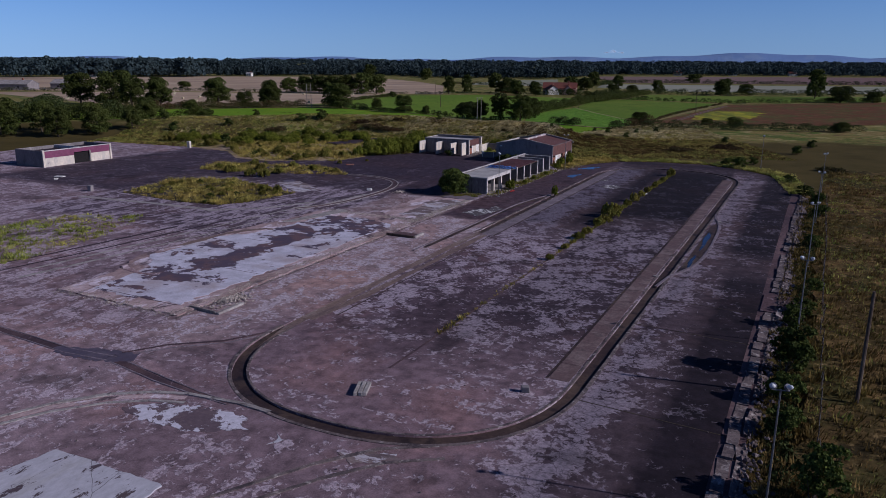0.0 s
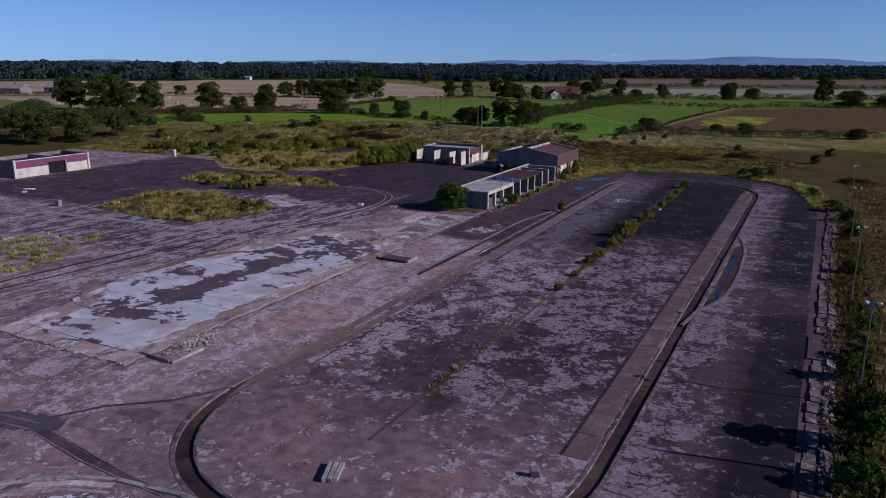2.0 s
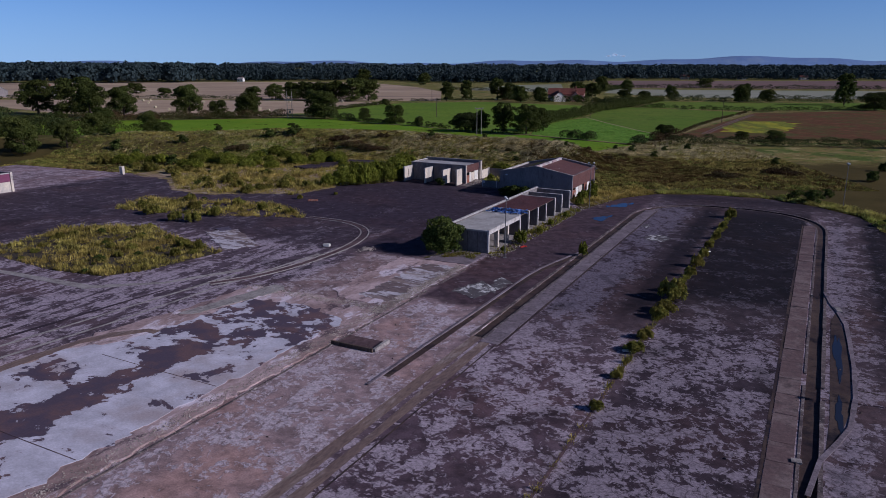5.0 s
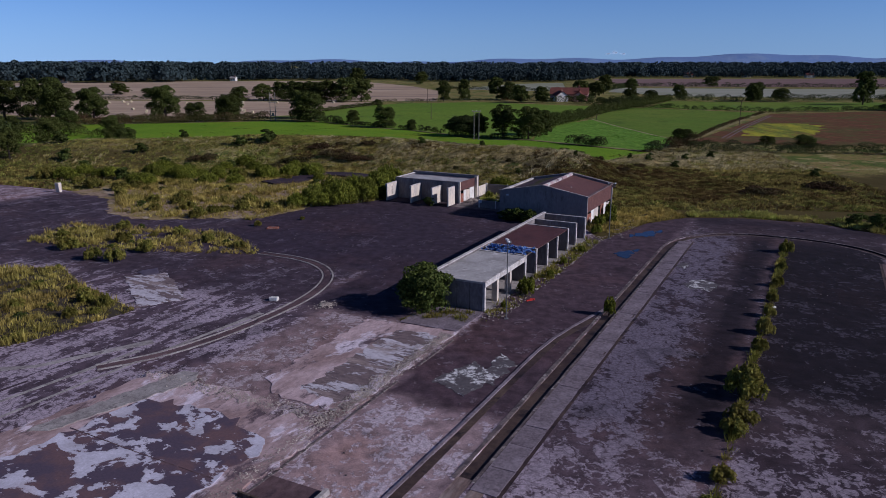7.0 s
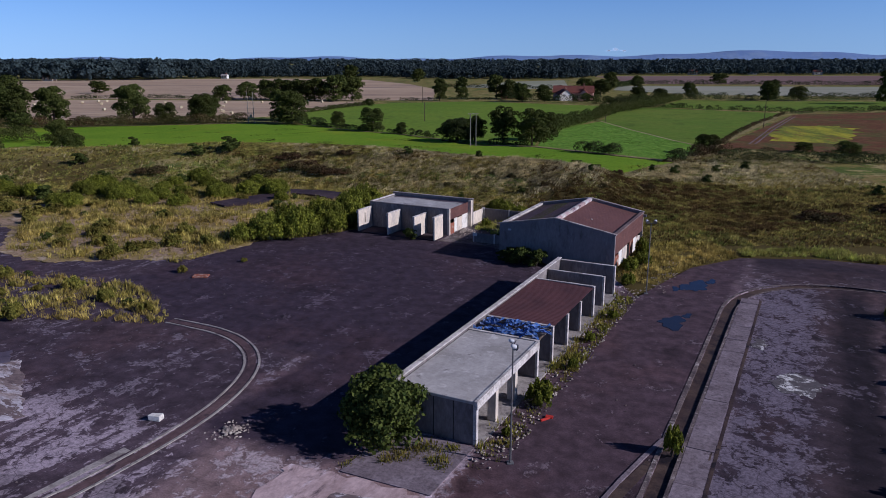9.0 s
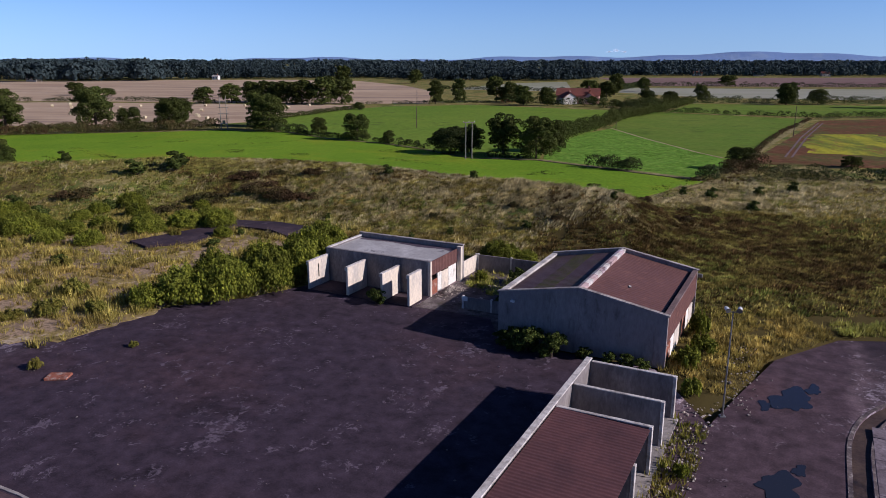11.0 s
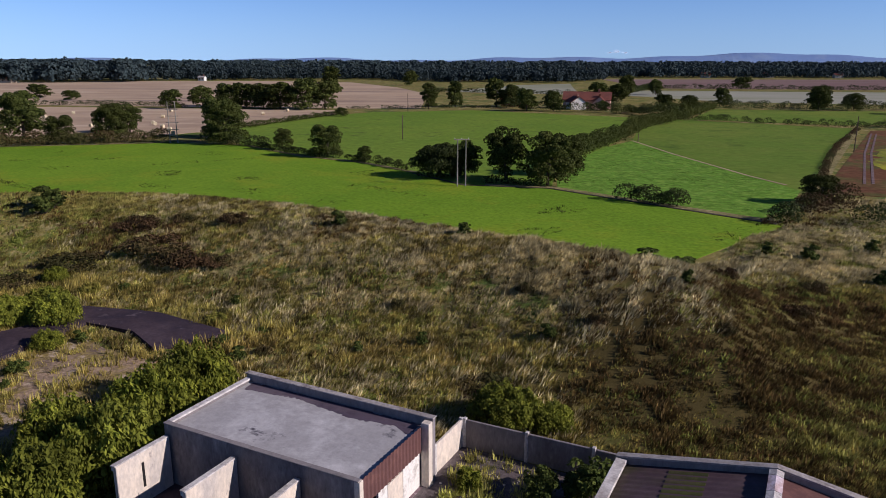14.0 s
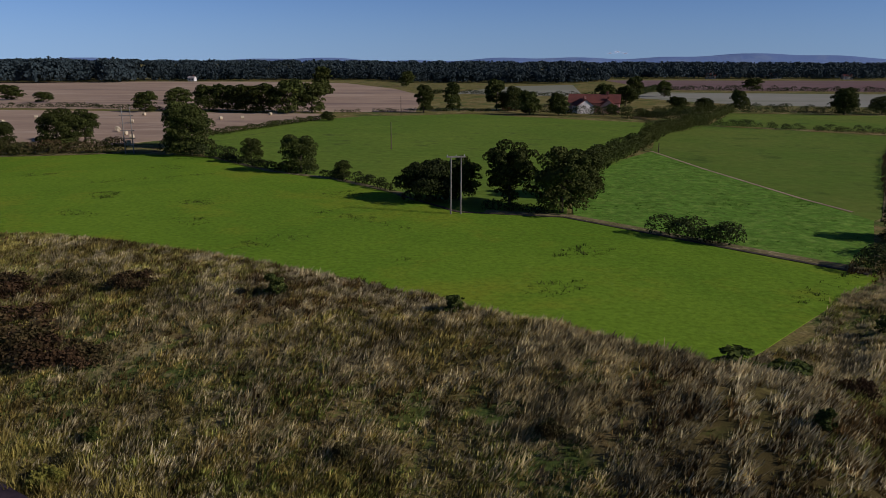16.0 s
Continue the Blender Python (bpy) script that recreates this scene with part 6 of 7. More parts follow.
for k, (x, y, which, s, w) in enumerate(TREES):
    if y > 430:
        copy_thing(FAR[0 if which in (1, 3) else 1], pose(x, y, float(land_height(x, y)) - 0.05, 0, 0, 47 * k) @ Matrix.Diagonal((s * w, s * w, s, 1)))
        continue
    copy_thing(OAKS[which], pose(x, y, float(land_height(x, y)) - 0.05, 0, 0, 47 * k) @ Matrix.Diagonal((s * w, s * w, s, 1)))

make_bush("thorn_thicket", at(-5, 296, 30), 12.5, 6.3, 44, 12000, 0.2, "leaf_dark", "dark spreading thorn thicket", 31, "thicket")


def hedge(name, line, w, h, label, key="leaf_dark", size=0.42, density=9.0, seed=1, gaps=0.0):
    """A clipped or overgrown hedge along a line, of many leaf sprays."""
    rng = np.random.default_rng(seed)
    lobes = []
    for (ax, ay), (bx, by) in zip(line[:-1], line[1:]):
        d = math.hypot(bx - ax, by - ay)
        for k in range(max(1, int(d / (w * 0.55)))):
            if rng.random() < gaps:
                continue
            f = (k + rng.uniform(0, 1)) / max(1, int(d / (w * 0.55)))
            hh = h * rng.uniform(0.65, 1.2)
            x, y = ax + (bx - ax) * f + rng.normal(0, w * 0.12), ay + (by - ay) * f + rng.normal(0, w * 0.12)
            lobes.append((x, y, float(land_height(x, y)) + hh * 0.45, w * rng.uniform(0.45, 0.7), w * rng.uniform(0.45, 0.7), hh * 0.55))
    if lobes:
        ob = new(name, soup(name, leaves(rng, lobes, int(len(lobes) * density * w * h / size / size * 0.5) + 40, size * 0.48), 4, M[key]))
        tagged(ob, label, "hedge", "field hedges")


hedge("hedge", [(19, 306), (28, 332), (37, 352), (48, 378), (58, 405), (70, 425), (84, 445)], 4.2, 4.6, "tall dense dark hedge beside a field", "leaf_oak", 0.42, 9, 1)
hedge("hedge", [(-10, 302), (-24, 317), (-39, 327), (-60, 348)], 2.2, 1.8, "low broken hedge with gaps", "leaf_dark", 0.35, 9, 2, 0.35)
hedge("hedge", [(-84, 354), (-101, 348), (-125, 338), (-160, 325)], 5.0, 3.6, "thick autumn-tinted hedge behind the meadow", "leaf_rust", 0.45, 8, 3)
hedge("hedge", [(-86, 356), (-110, 350), (-150, 334)], 4.0, 3.0, "green hedge behind the meadow", "leaf_oak", 0.45, 8, 33)
hedge("hedge", [(-73, 353), (-52, 344)], 4.0, 3.0, "dark bushy hedge at the field corner", "leaf_dark", 0.42, 9, 4)
hedge("hedge", [(-77, 392), (-62, 440), (-55, 462)], 3.0, 2.0, "long low green hedge", "leaf_oak", 0.5, 8, 5)
hedge("hedge", [(4, 289), (14, 286)], 2.0, 1.6, "low hedge under oaks", "leaf_dark", 0.35, 8, 6)
hedge("hedge", [(26, 274.5), (36, 267.5)], 3.4, 2.6, "dark bramble bank at the field edge", "leaf_dark", 0.32, 14, 7)
hedge("hedge", [(44, 259), (49, 257)], 4.2, 3.2, "dark rounded hawthorn bush thicket", "leaf_dark", 0.35, 9, 8)
hedge("hedge", [(52, 262), (60, 268)], 4.0, 3.4, "rust-tinted hawthorn bushes in dry grass", "leaf_rust", 0.35, 9, 9)
hedge("hedge", [(56, 254), (66, 258), (78, 256), (95, 256), (125, 252)], 5.0, 2.6, "dark bramble thicket at the site's edge", "leaf_dark", 0.3, 8, 10)
hedge("hedge", [(66, 290), (84, 326), (100, 356), (131, 408)], 1.6, 1.0, "thin low hedge along red soil", "leaf_rust", 0.22, 7, 11, 0.35)
hedge("hedge", [(84, 446), (106, 430), (132, 412), (200, 432), (260, 446)], 2.6, 2.4, "dark trimmed hedge between fields", "leaf_dark", 0.3, 7, 12, 0.25)
hedge("hedge", [(84, 450), (98, 478), (114, 511)], 3.5, 3.5, "overgrown hedge beside a lane", "leaf_oak", 0.55, 7, 13)
hedge("hedge", [(114, 511), (160, 503), (230, 520), (330, 545), (420, 550)], 4.5, 4.0, "long dark hedge before a pale field", "leaf_dark", 0.5, 6, 14)
hedge("hedge", [(16, 508), (30, 492), (48, 486), (68, 478), (84, 452)], 5.0, 4.2, "bushy hedge round the farm", "leaf_dark", 0.55, 7, 15)
hedge("hedge", [(60, 470), (75, 480), (95, 500), (112, 520)], 5.0, 4.0, "overgrown bushy garden hedge", "leaf_oak", 0.55, 7, 16)
hedge("hedge", [(-57, 495), (-24, 505), (10, 510)], 2.0, 1.6, "low dark hedge at the pasture's end", "leaf_dark", 0.36, 6, 17, 0.3)
hedge("hedge", [(-135, 500), (-180, 516), (-225, 508), (-330, 492)], 3.0, 2.4, "dark hedge between stubble fields", "leaf_dark", 0.5, 6, 18, 0.2)
hedge("hedge", [(-120, 500), (-95, 494), (-62, 490)], 8.0, 6.4, "dense spinney of dark bushes", "leaf_oak", 0.6, 7, 19, 0.25)
hedge("hedge", [(120, 770), (150, 760), (330, 738), (560, 740)], 5.0, 4.0, "far dark hedge before plough land", "leaf_dark", 0.7, 5, 20)
hedge("hedge", [(95, 650), (120, 700), (142, 768)], 5.0, 4.0, "far hedge along a lane", "leaf_dark", 0.7, 5, 21)
hedge("hedge", [(-30, 650), (-20, 690), (40, 660), (95, 650)], 4.0, 3.0, "far hedge between pale fields", "leaf_dark", 0.7, 5, 22)
# bramble row made dark and continuous to supply the ditch's deep shade
dx, dy = to_world([51.4, 51.2, 51.4, 51.6], [-112, -70, -20, 26])
hedge("ditch_bramble", list(zip(dx.tolist(), dy.tolist())), 1.7, 1.5, "dark bramble and weeds filling a ditch for its shade", "leaf_dark", 0.2, 4, 26, 0.12)
hedge("hedge", [(-190, 318), (-150, 300), (-112, 282)], 6.0, 3.5, "scrubby thicket beyond the rough ground", "leaf_oak", 0.5, 7, 23, 0.2)
hedge("hedge", [(-178, 306), (-157, 246), (-124, 248)], 9.0, 7.5, "dense dark belt of conifers and thorn", "leaf_dark", 0.6, 8, 24)
hedge("hedge", [(-185, 250), (-165, 246), (-140, 247), (-120, 252)], 9.0, 7.0, "dense dark tree belt", "leaf_oak", 0.6, 8, 25)


def woods(name, corners, count, h, w, label, seed, key="leaf_dark", size=1.5, per=34):
    """A far wood: many crowns, wide below and narrow above."""
    rng = np.random.default_rng(seed)
    xs, ys = [c[0] for c in corners], [c[1] for c in corners]
    px, py = rng.uniform(min(xs), max(xs), count * 3), rng.uniform(min(ys), max(ys), count * 3)
    ok = inside(corners, px, py)
    px, py = px[ok][:count], py[ok][:count]
    lobes = []
    for x, y in zip(px, py):
        hh, ww = h * rng.uniform(0.75, 1.12), w * rng.uniform(0.8, 1.4)
        lobes += [(x, y, hh * 0.32, ww * 0.5, ww * 0.5, hh * 0.34), (x, y, hh * 0.68, ww * 0.32, ww * 0.32, hh * 0.32)]
    ob = new(name, soup(name, leaves(rng, lobes, int(len(lobes) * per * 1.6), size * 0.75), 4, M[key]))
    tagged(ob, label, "wood", kind="stuff")


# far woods carry the haze of distance in their leaf colour
woods("far_wood", [(-700, 880), (-330, 905), (-335, 990), (-720, 980)], 170, 18, 15, "tall distant broadleaf wood", 41, "leaf_far_haze", 2.2, 60)
woods("far_wood", [(-520, 815), (-330, 870), (-335, 900), (-530, 850)], 55, 21, 17, "tall trees round distant cottages", 47, "leaf_far_haze", 2.2, 70)
woods("far_wood", [(-325, 925), (-135, 1010), (-100, 985), (-60, 915), (92, 908), (150, 1010), (150, 1110), (-340, 1080)], 900, 12, 8, "dark distant conifer plantation", 42, "leaf_far_haze", 1.8, 26)
woods("far_wood", [(160, 1130), (800, 1160), (900, 1290), (170, 1230)], 480, 14, 12, "dark distant wood behind plough land", 43, "leaf_far_haze", 2.0, 34)
woods("far_wood", [(-900, 1250), (1500, 1400), (1700, 1550), (-1000, 1420)], 620, 15, 18, "long dark wood on the skyline", 44, "leaf_far_haze", 2.8, 24)
woods("far_wood", [(-1800, 1900), (2200, 1900), (2400, 2300), (-2000, 2300)], 480, 15, 34, "far wooded skyline", 45, "leaf_far_haze", 5.0, 24)
woods("far_wood", [(-2600, 2900), (2900, 2900), (3100, 3300), (-2800, 3300)], 480, 17, 60, "farthest wooded skyline", 46, "leaf_far_haze", 7.0, 22)

# far hills, with the haze of distance put into their blue
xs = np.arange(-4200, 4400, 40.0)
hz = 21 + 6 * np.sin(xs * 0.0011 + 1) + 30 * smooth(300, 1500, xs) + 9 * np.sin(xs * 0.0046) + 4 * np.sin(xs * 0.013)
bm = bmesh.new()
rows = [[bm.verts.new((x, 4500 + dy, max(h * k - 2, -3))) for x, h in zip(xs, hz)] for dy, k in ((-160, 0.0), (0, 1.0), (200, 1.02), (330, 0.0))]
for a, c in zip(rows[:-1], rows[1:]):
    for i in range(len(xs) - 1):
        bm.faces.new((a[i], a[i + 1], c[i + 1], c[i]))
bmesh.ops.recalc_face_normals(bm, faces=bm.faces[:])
solid("backdrop_hills", bm, M["hazy_hill"], Matrix(), "far hills on the skyline, blue haze in their colour", "hills", kind="structure")


# small far cloud, brightened by its own faint emission
rng = np.random.default_rng(46)
cl = bmesh.new()
for i in range(60):
    cx = (rng.normal(-30, 8), rng.normal(2, 7), rng.normal(14, 6), rng.normal(60, 10))[i % 4]
    bmesh.ops.create_icosphere(cl, subdivisions=2, radius=rng.uniform(2, 5.5), matrix=Matrix.Translation((cx, rng.normal(0, 6), rng.uniform(0, 20) * math.exp(-((cx - 8) / 22) ** 2) + rng.uniform(0, 4))) @ Matrix.Diagonal((1.7, 1, 0.8, 1)))
solid("backdrop_cloud", cl, M["cloud"], pose(860, 4900, 62), "small faint white cloud on the skyline", "cloud", kind="structure")

# ---- rough grass ----
def uneven(x, y, cell, seed):
    """Smooth random ground pattern between -1 and 1, with lumps about one cell wide."""
    table = np.random.default_rng(1000 + seed).uniform(-1, 1, (256, 256))
    gx, gy = x / cell, y / cell
    ix, iy = np.floor(gx).astype(int), np.floor(gy).astype(int)
    fx, fy = gx - ix, gy - iy
    fx, fy = fx * fx * (3 - 2 * fx), fy * fy * (3 - 2 * fy)
    a, b = ix % 256, iy % 256
    a1, b1 = (a + 1) % 256, (b + 1) % 256
    return (table[a, b] * (1 - fx) + table[a1, b] * fx) * (1 - fy) + (table[a, b1] * (1 - fx) + table[a1, b1] * fx) * fy


def tufts(name, keep, x0, x1, y0, y1, count, h, w, key, label, seed, blades=6, lean=0.25):
    """Tussocks of grass blades over a stretch of ground."""
    rng = np.random.default_rng(seed)
    x, y = rng.uniform(x0, x1, count), rng.uniform(y0, y1, count)
    clump = 1.2 * uneven(x, y, 0.8, seed) + 0.7 * uneven(x, y, 3.7, seed + 7) + 0.4 * uneven(x, y, 14.0, seed + 13) + rng.normal(0, 0.22, count)
    ok = keep(x, y) & (clump > -0.55)
    x, y, clump = x[ok], y[ok], clump[ok]
    z = land_height(x, y)
    z = np.where(z < -0.5, 0.0, z)
    n = len(x)
    s = np.clip(0.72 + 0.45 * clump, 0.45, 1.6) * rng.uniform(0.75, 1.25, n)
    ang = rng.uniform(0, 2 * np.pi, (n, blades))
    d = np.stack([np.cos(ang), np.sin(ang), np.zeros_like(ang)], -1)
    side = np.stack([-np.sin(ang), np.cos(ang), np.zeros_like(ang)], -1)
    root = np.stack([x, y, z - 0.05], -1)[:, None] + d * rng.uniform(0, 0.28, (n, blades, 1)) * s[:, None, None]
    wind = np.array([0.55, 0.12, 0]) * lean
    tip = root + (d * rng.uniform(0.2, 0.6, (n, blades, 1)) * h + wind * h + np.array([0, 0, 1]) * h * rng.uniform(0.6, 1.15, (n, blades, 1))) * s[:, None, None]
    ww = w * s[:, None, None] * rng.uniform(0.6, 1.3, (n, blades, 1))
    tri = np.stack([root - side * ww, root + side * ww, tip], 2).reshape(-1, 3)
    ob = new(name, soup(name, tri, 3, M[key]))
    tagged(ob, label, "grass", kind="stuff")


def on_bank(x, y):
    u, v = to_site(x, y)
    return ~inside(YARD, u, v) & ~inside(GRAVEL, u, v) & ~inside(BANK_TARMAC, u, v) & (y < np.interp(x, CREST_X, CREST_Y) + 2.5) & ~inside(BUILT, u, v)


BUILT = [(-40, 44), (-15.8, 40.6), (-1.5, 40.6), (-1.5, 56.2), (-15, 60), (-26, 60), (-40, 56.5)]


def east_side(x, y):
    u, v = to_site(x, y)
    return (u > 52.6) & (u < 96) & (v < 60)


def patchy(x, y, a, b, seed):
    """Slow uneven patches, from -1 to 1."""
    return np.sin(x * a + seed + 1.6 * np.sin(y * b * 1.7 + seed)) * np.sin(y * b + 2.1 * np.sin(x * a * 0.6 + 2 * seed))


RUTS = [[(12.0, 202.5), (13.6, 208.0), (15.4, 213.0), (17.0, 218.0)], [(14.2, 203.5), (15.6, 207.5), (17.2, 212.0), (18.6, 216.5)]]
MEADOW = [(-110, 250), (-44, 252), (-21, 244), (12, 227), (20.5, 229.4), (25.2, 233.6), (32, 241), (38, 247.4), (45, 254), (33, 266), (15, 282), (-12, 299), (-60, 345), (-100, 343)]
CROP = [(17, 284.5), (34, 268), (45, 258), (59, 284), (57, 301), (51, 335), (47, 364), (37, 350), (20, 312)]


def bank_wide(x, y):
    wedge = (x > 17) & ~inside(MEADOW, x, y) & (y < np.interp(x, CREST_X, CREST_Y) + 12)
    clear = np.ones(x.shape, bool)
    for line in RUTS:
        cx = np.interp(y, [p[1] for p in line], [p[0] for p in line])
        clear &= ~((np.abs(x - cx) < 0.34 + 0.22 * np.sin(y * 1.9) + 0.12 * np.sin(y * 5.3)) & (y > 198.5) & (y < 216.6))
    return (on_bank(x, y) | wedge) & clear


def chance(x, p, seed):
    return np.random.default_rng(seed).random(x.shape) < p


def near_crest(x, y, a, b):
    crest = np.interp(x, CREST_X, CREST_Y)
    return smooth(crest - a, crest - b, y)


def straw_zone(x, y):
    return near_crest(x, y, 24, 9) * smooth(-48, -28, x) * (1 - smooth(21, 26, x)) + smooth(28, 35, x) * smooth(224, 231, y)


def dark_zone(x, y):
    return smooth(3, 17, x + (200 - y) * 0.3) * (1 - smooth(214, 225, y))


def bank_straw(x, y):
    p = 0.05 + 0.2 * smooth(-60, -25, x) + 0.7 * straw_zone(x, y) + 0.2 * patchy(x, y, 0.1, 0.13, 1) - 0.6 * dark_zone(x, y)
    return bank_wide(x, y) & chance(x, p, 5)


def bank_green(x, y):
    return bank_wide(x, y) & chance(x, 0.45 + 0.6 * (1 - smooth(-50, -22, x)) + 0.5 * patchy(x, y, 0.08, 0.1, 2) - 0.3 * straw_zone(x, y) + 0.25 * dark_zone(x, y), 6)


def bank_gold(x, y):
    return bank_wide(x, y) & chance(x, 0.85 - 0.7 * near_crest(x, y, 28, 12) + 0.35 * patchy(x, y, 0.07, 0.12, 3) - 0.2 * dark_zone(x, y), 7)


def bank_red(x, y):
    p = 0.08 + 0.6 * smooth(0.3, 0.75, patchy(x, y, 0.11, 0.16, 4)) + 0.9 * dark_zone(x, y)
    return bank_wide(x, y) & chance(x, p, 8)


NEAR = (-52, 48, 186, 254)


def close_by(rule, inner):
    def keep(x, y):
        near = (x > NEAR[0]) & (x < NEAR[1]) & (y > NEAR[2]) & (y < NEAR[3])
        return rule(x, y) & (near if inner else ~near)
    return keep


for name, rule, count, h, w, key, label, seed, blades, lean in (
        ("dry_grass", bank_straw, 230000, 0.50, 0.048, "grass_dry", "tall bleached dry grass leaning in the wind", 51, 4, 0.9),
        ("green_grass", bank_green, 240000, 0.32, 0.068, "grass_green", "green and yellow rough grass", 52, 4, 0.6),
        ("gold_grass", bank_gold, 260000, 0.36, 0.055, "grass_yellow", "golden olive rough grass on the bank", 56, 4, 0.8),
        ("brown_weeds", bank_red, 210000, 0.40, 0.065, "grass_red", "brown dead weed stems in patches", 53, 4, 0.6)):
    tufts(name, close_by(rule, True), *NEAR, count, h, w, key, label, seed, blades, lean)
    tufts(name, close_by(rule, False), -110, 75, 178, 275, int(count * 0.55), h * 1.1, w * 1.3, key, label, seed + 200, blades, lean)
tufts("forage_crop", lambda x, y: inside(CROP, x, y), 15, 60, 256, 366, 60000, 0.14, 0.10, "leaf_crop", "leafy clumps of a green forage crop", 58, 4, 0.1)
tufts("russet_grass", east_side, 15, 120, 0, 230, 130000, 0.5, 0.06, "grass_red", "russet dry grass beside the yard", 54, 5, 0.5)
tufts("olive_grass", east_side, 15, 120, 0, 230, 40000, 0.42, 0.06, "grass_green", "olive rough grass beside the yard", 55, 5, 0.4)


def meadow_clumps(x, y):
    return inside(MEADOW, x, y) & (np.sin(x * 0.23 + 3 * np.sin(y * 0.11)) * np.sin(y * 0.19 + 2 * np.sin(x * 0.07)) > 0.7)


tufts("meadow_tussocks", meadow_clumps, -110, 46, 220, 346, 90000, 0.26, 0.06, "leaf_bush", "dark tussocks in the meadow", 57, 4, 0.1)
VEG = [("yellow_scrub", [(-64, 16), (-48, 22), (-47, 33), (-50, 40), (-48, 52), (-46, 70), (-75, 72), (-95, 40), (-82, 26), (-72, 17)], 14000, 0.8, "grass_yellow", "yellow-green scrub and tall weeds"),
       ("weed_island", [(-57, -29), (-60, -15), (-50, -8), (-44, -11), (-30, -15), (-31.5, -25), (-34, -29.5), (-42, -30.5)], 4600, 0.6, "grass_yellow", "yellow-green weeds on a bare island"),
       ("weed_verge", [(-70, 8), (-58, 12), (-45, 14), (-35, 8.5), (-34, 6.5), (-46, 2), (-57, -1), (-66, -2)], 2600, 0.6, "grass_yellow", "weeds along a broken kerb"),
       ("weed_patch", [(-50, -56), (-48, -46), (-38, -41), (-33, -50), (-30, -62), (-31, -69), (-44, -66)], 2600, 0.4, "grass_green", "low green-brown weeds on bare ground"),
       ("weed_margin", [(0.3, 0.5), (0.9, -2.5), (2.3, -2), (2.4, 33), (0.4, 33)], 700, 0.4, "leaf_weed", "weeds along the foot of the bays"),
       ("weed_margin", [(-2.3, 41), (3.2, 38), (5, 47), (10, 55), (6, 60), (-1.5, 56.5)], 1900, 0.45, "grass_yellow", "olive weeds beside the shed"),
       ("small_yard_weeds", [(-25, 54), (-22, 52), (-16, 50), (-16, 59), (-25, 59)], 700, 0.5, "grass_green", "weeds in the littered small yard"),
       ("median_weeds", [(23.9, -30), (24.2, -30), (24.9, 41), (24.3, 41)], 1300, 0.5, "leaf_weed", "low weeds growing along the seam"),
       ("median_weeds", [(23.6, -64), (23.9, -64), (24.25, -29), (23.95, -29)], 170, 0.28, "grass_yellow", "sparse dry weeds in the seam"),
       ("ditch_weeds", [(49.4, -110), (52.8, -110), (52.8, 27), (49.4, 27)], 3600, 0.5, "grass_red", "rank brown weeds in the ditch"),
       ("north_edge_weeds", [(47.5, 27), (43, 49), (36.5, 55.5), (28, 59.5), (18, 58.5), (10, 55), (9, 58), (18, 63), (29, 64), (39, 59), (47, 51), (51, 28)], 3600, 0.6, "grass_green", "olive weeds along the end of the tarmac"),
       ("platform_weeds", [(-6, -6), (-5, -2), (-0.5, -0.5), (0.6, -10), (0.9, -12), (0, -4), (-2, -3)], 260, 0.35, "leaf_weed", "sparse weeds on the apron")]
for k, (name, poly, count, h, key, label) in enumerate(VEG):
    wx, wy = to_world([p[0] for p in poly], [p[1] for p in poly])
    wpoly = list(zip(wx, wy))
    area = 0.5 * abs(sum(a[0] * b[1] - b[0] * a[1] for a, b in zip(wpoly, wpoly[1:] + wpoly[:1])))
    frac = area / ((max(wx) - min(wx)) * (max(wy) - min(wy)))
    tufts(name, lambda x, y, p=wpoly: inside(p, x, y) & ~inside(BANK_TARMAC, *to_site(x, y)), min(wx), max(wx), min(wy), max(wy), int(count / frac), h, 0.05, key, label, 60 + k, 7, 0.1)


def shaded(name, poly, key, z, label):
    solid(name, prism(poly, -0.05, z), M[key], SITE, label, "ground", kind="structure")


shaded("island_soil", VEG[1][1], "mud", 0.03, "mossy dark soil under weeds")

# ---- bushes ----
make_bush("sallow_bush", at_site(-5.6, -1.9, 0), 6.8, 4.0, 40, 8000, 0.15, "leaf_bush", "dense dark green bush against the end wall", 71)
WEEDY = [make_bush("willow_shrub", at_site(24.3, -8.0), 3.0, 2.2, 16, 1500, 0.12, "leaf_weed", "yellow-green shrub growing in the seam", 72, group="seam shrubs", up=0.5),
         make_bush("willow_shrub", at_site(1.8, 7.0), 1.9, 2.0, 14, 1300, 0.10, "leaf_willow", "bright yellow-green shrub by the bays", 73, group="seam shrubs", up=0.5),
         make_bush("willow_shrub", at_site(-46.5, 36.5), 5.8, 3.6, 40, 8000, 0.105, "leaf_willow", "bright green willow bush at the asphalt's edge", 74, group="willow row", up=0.5)]
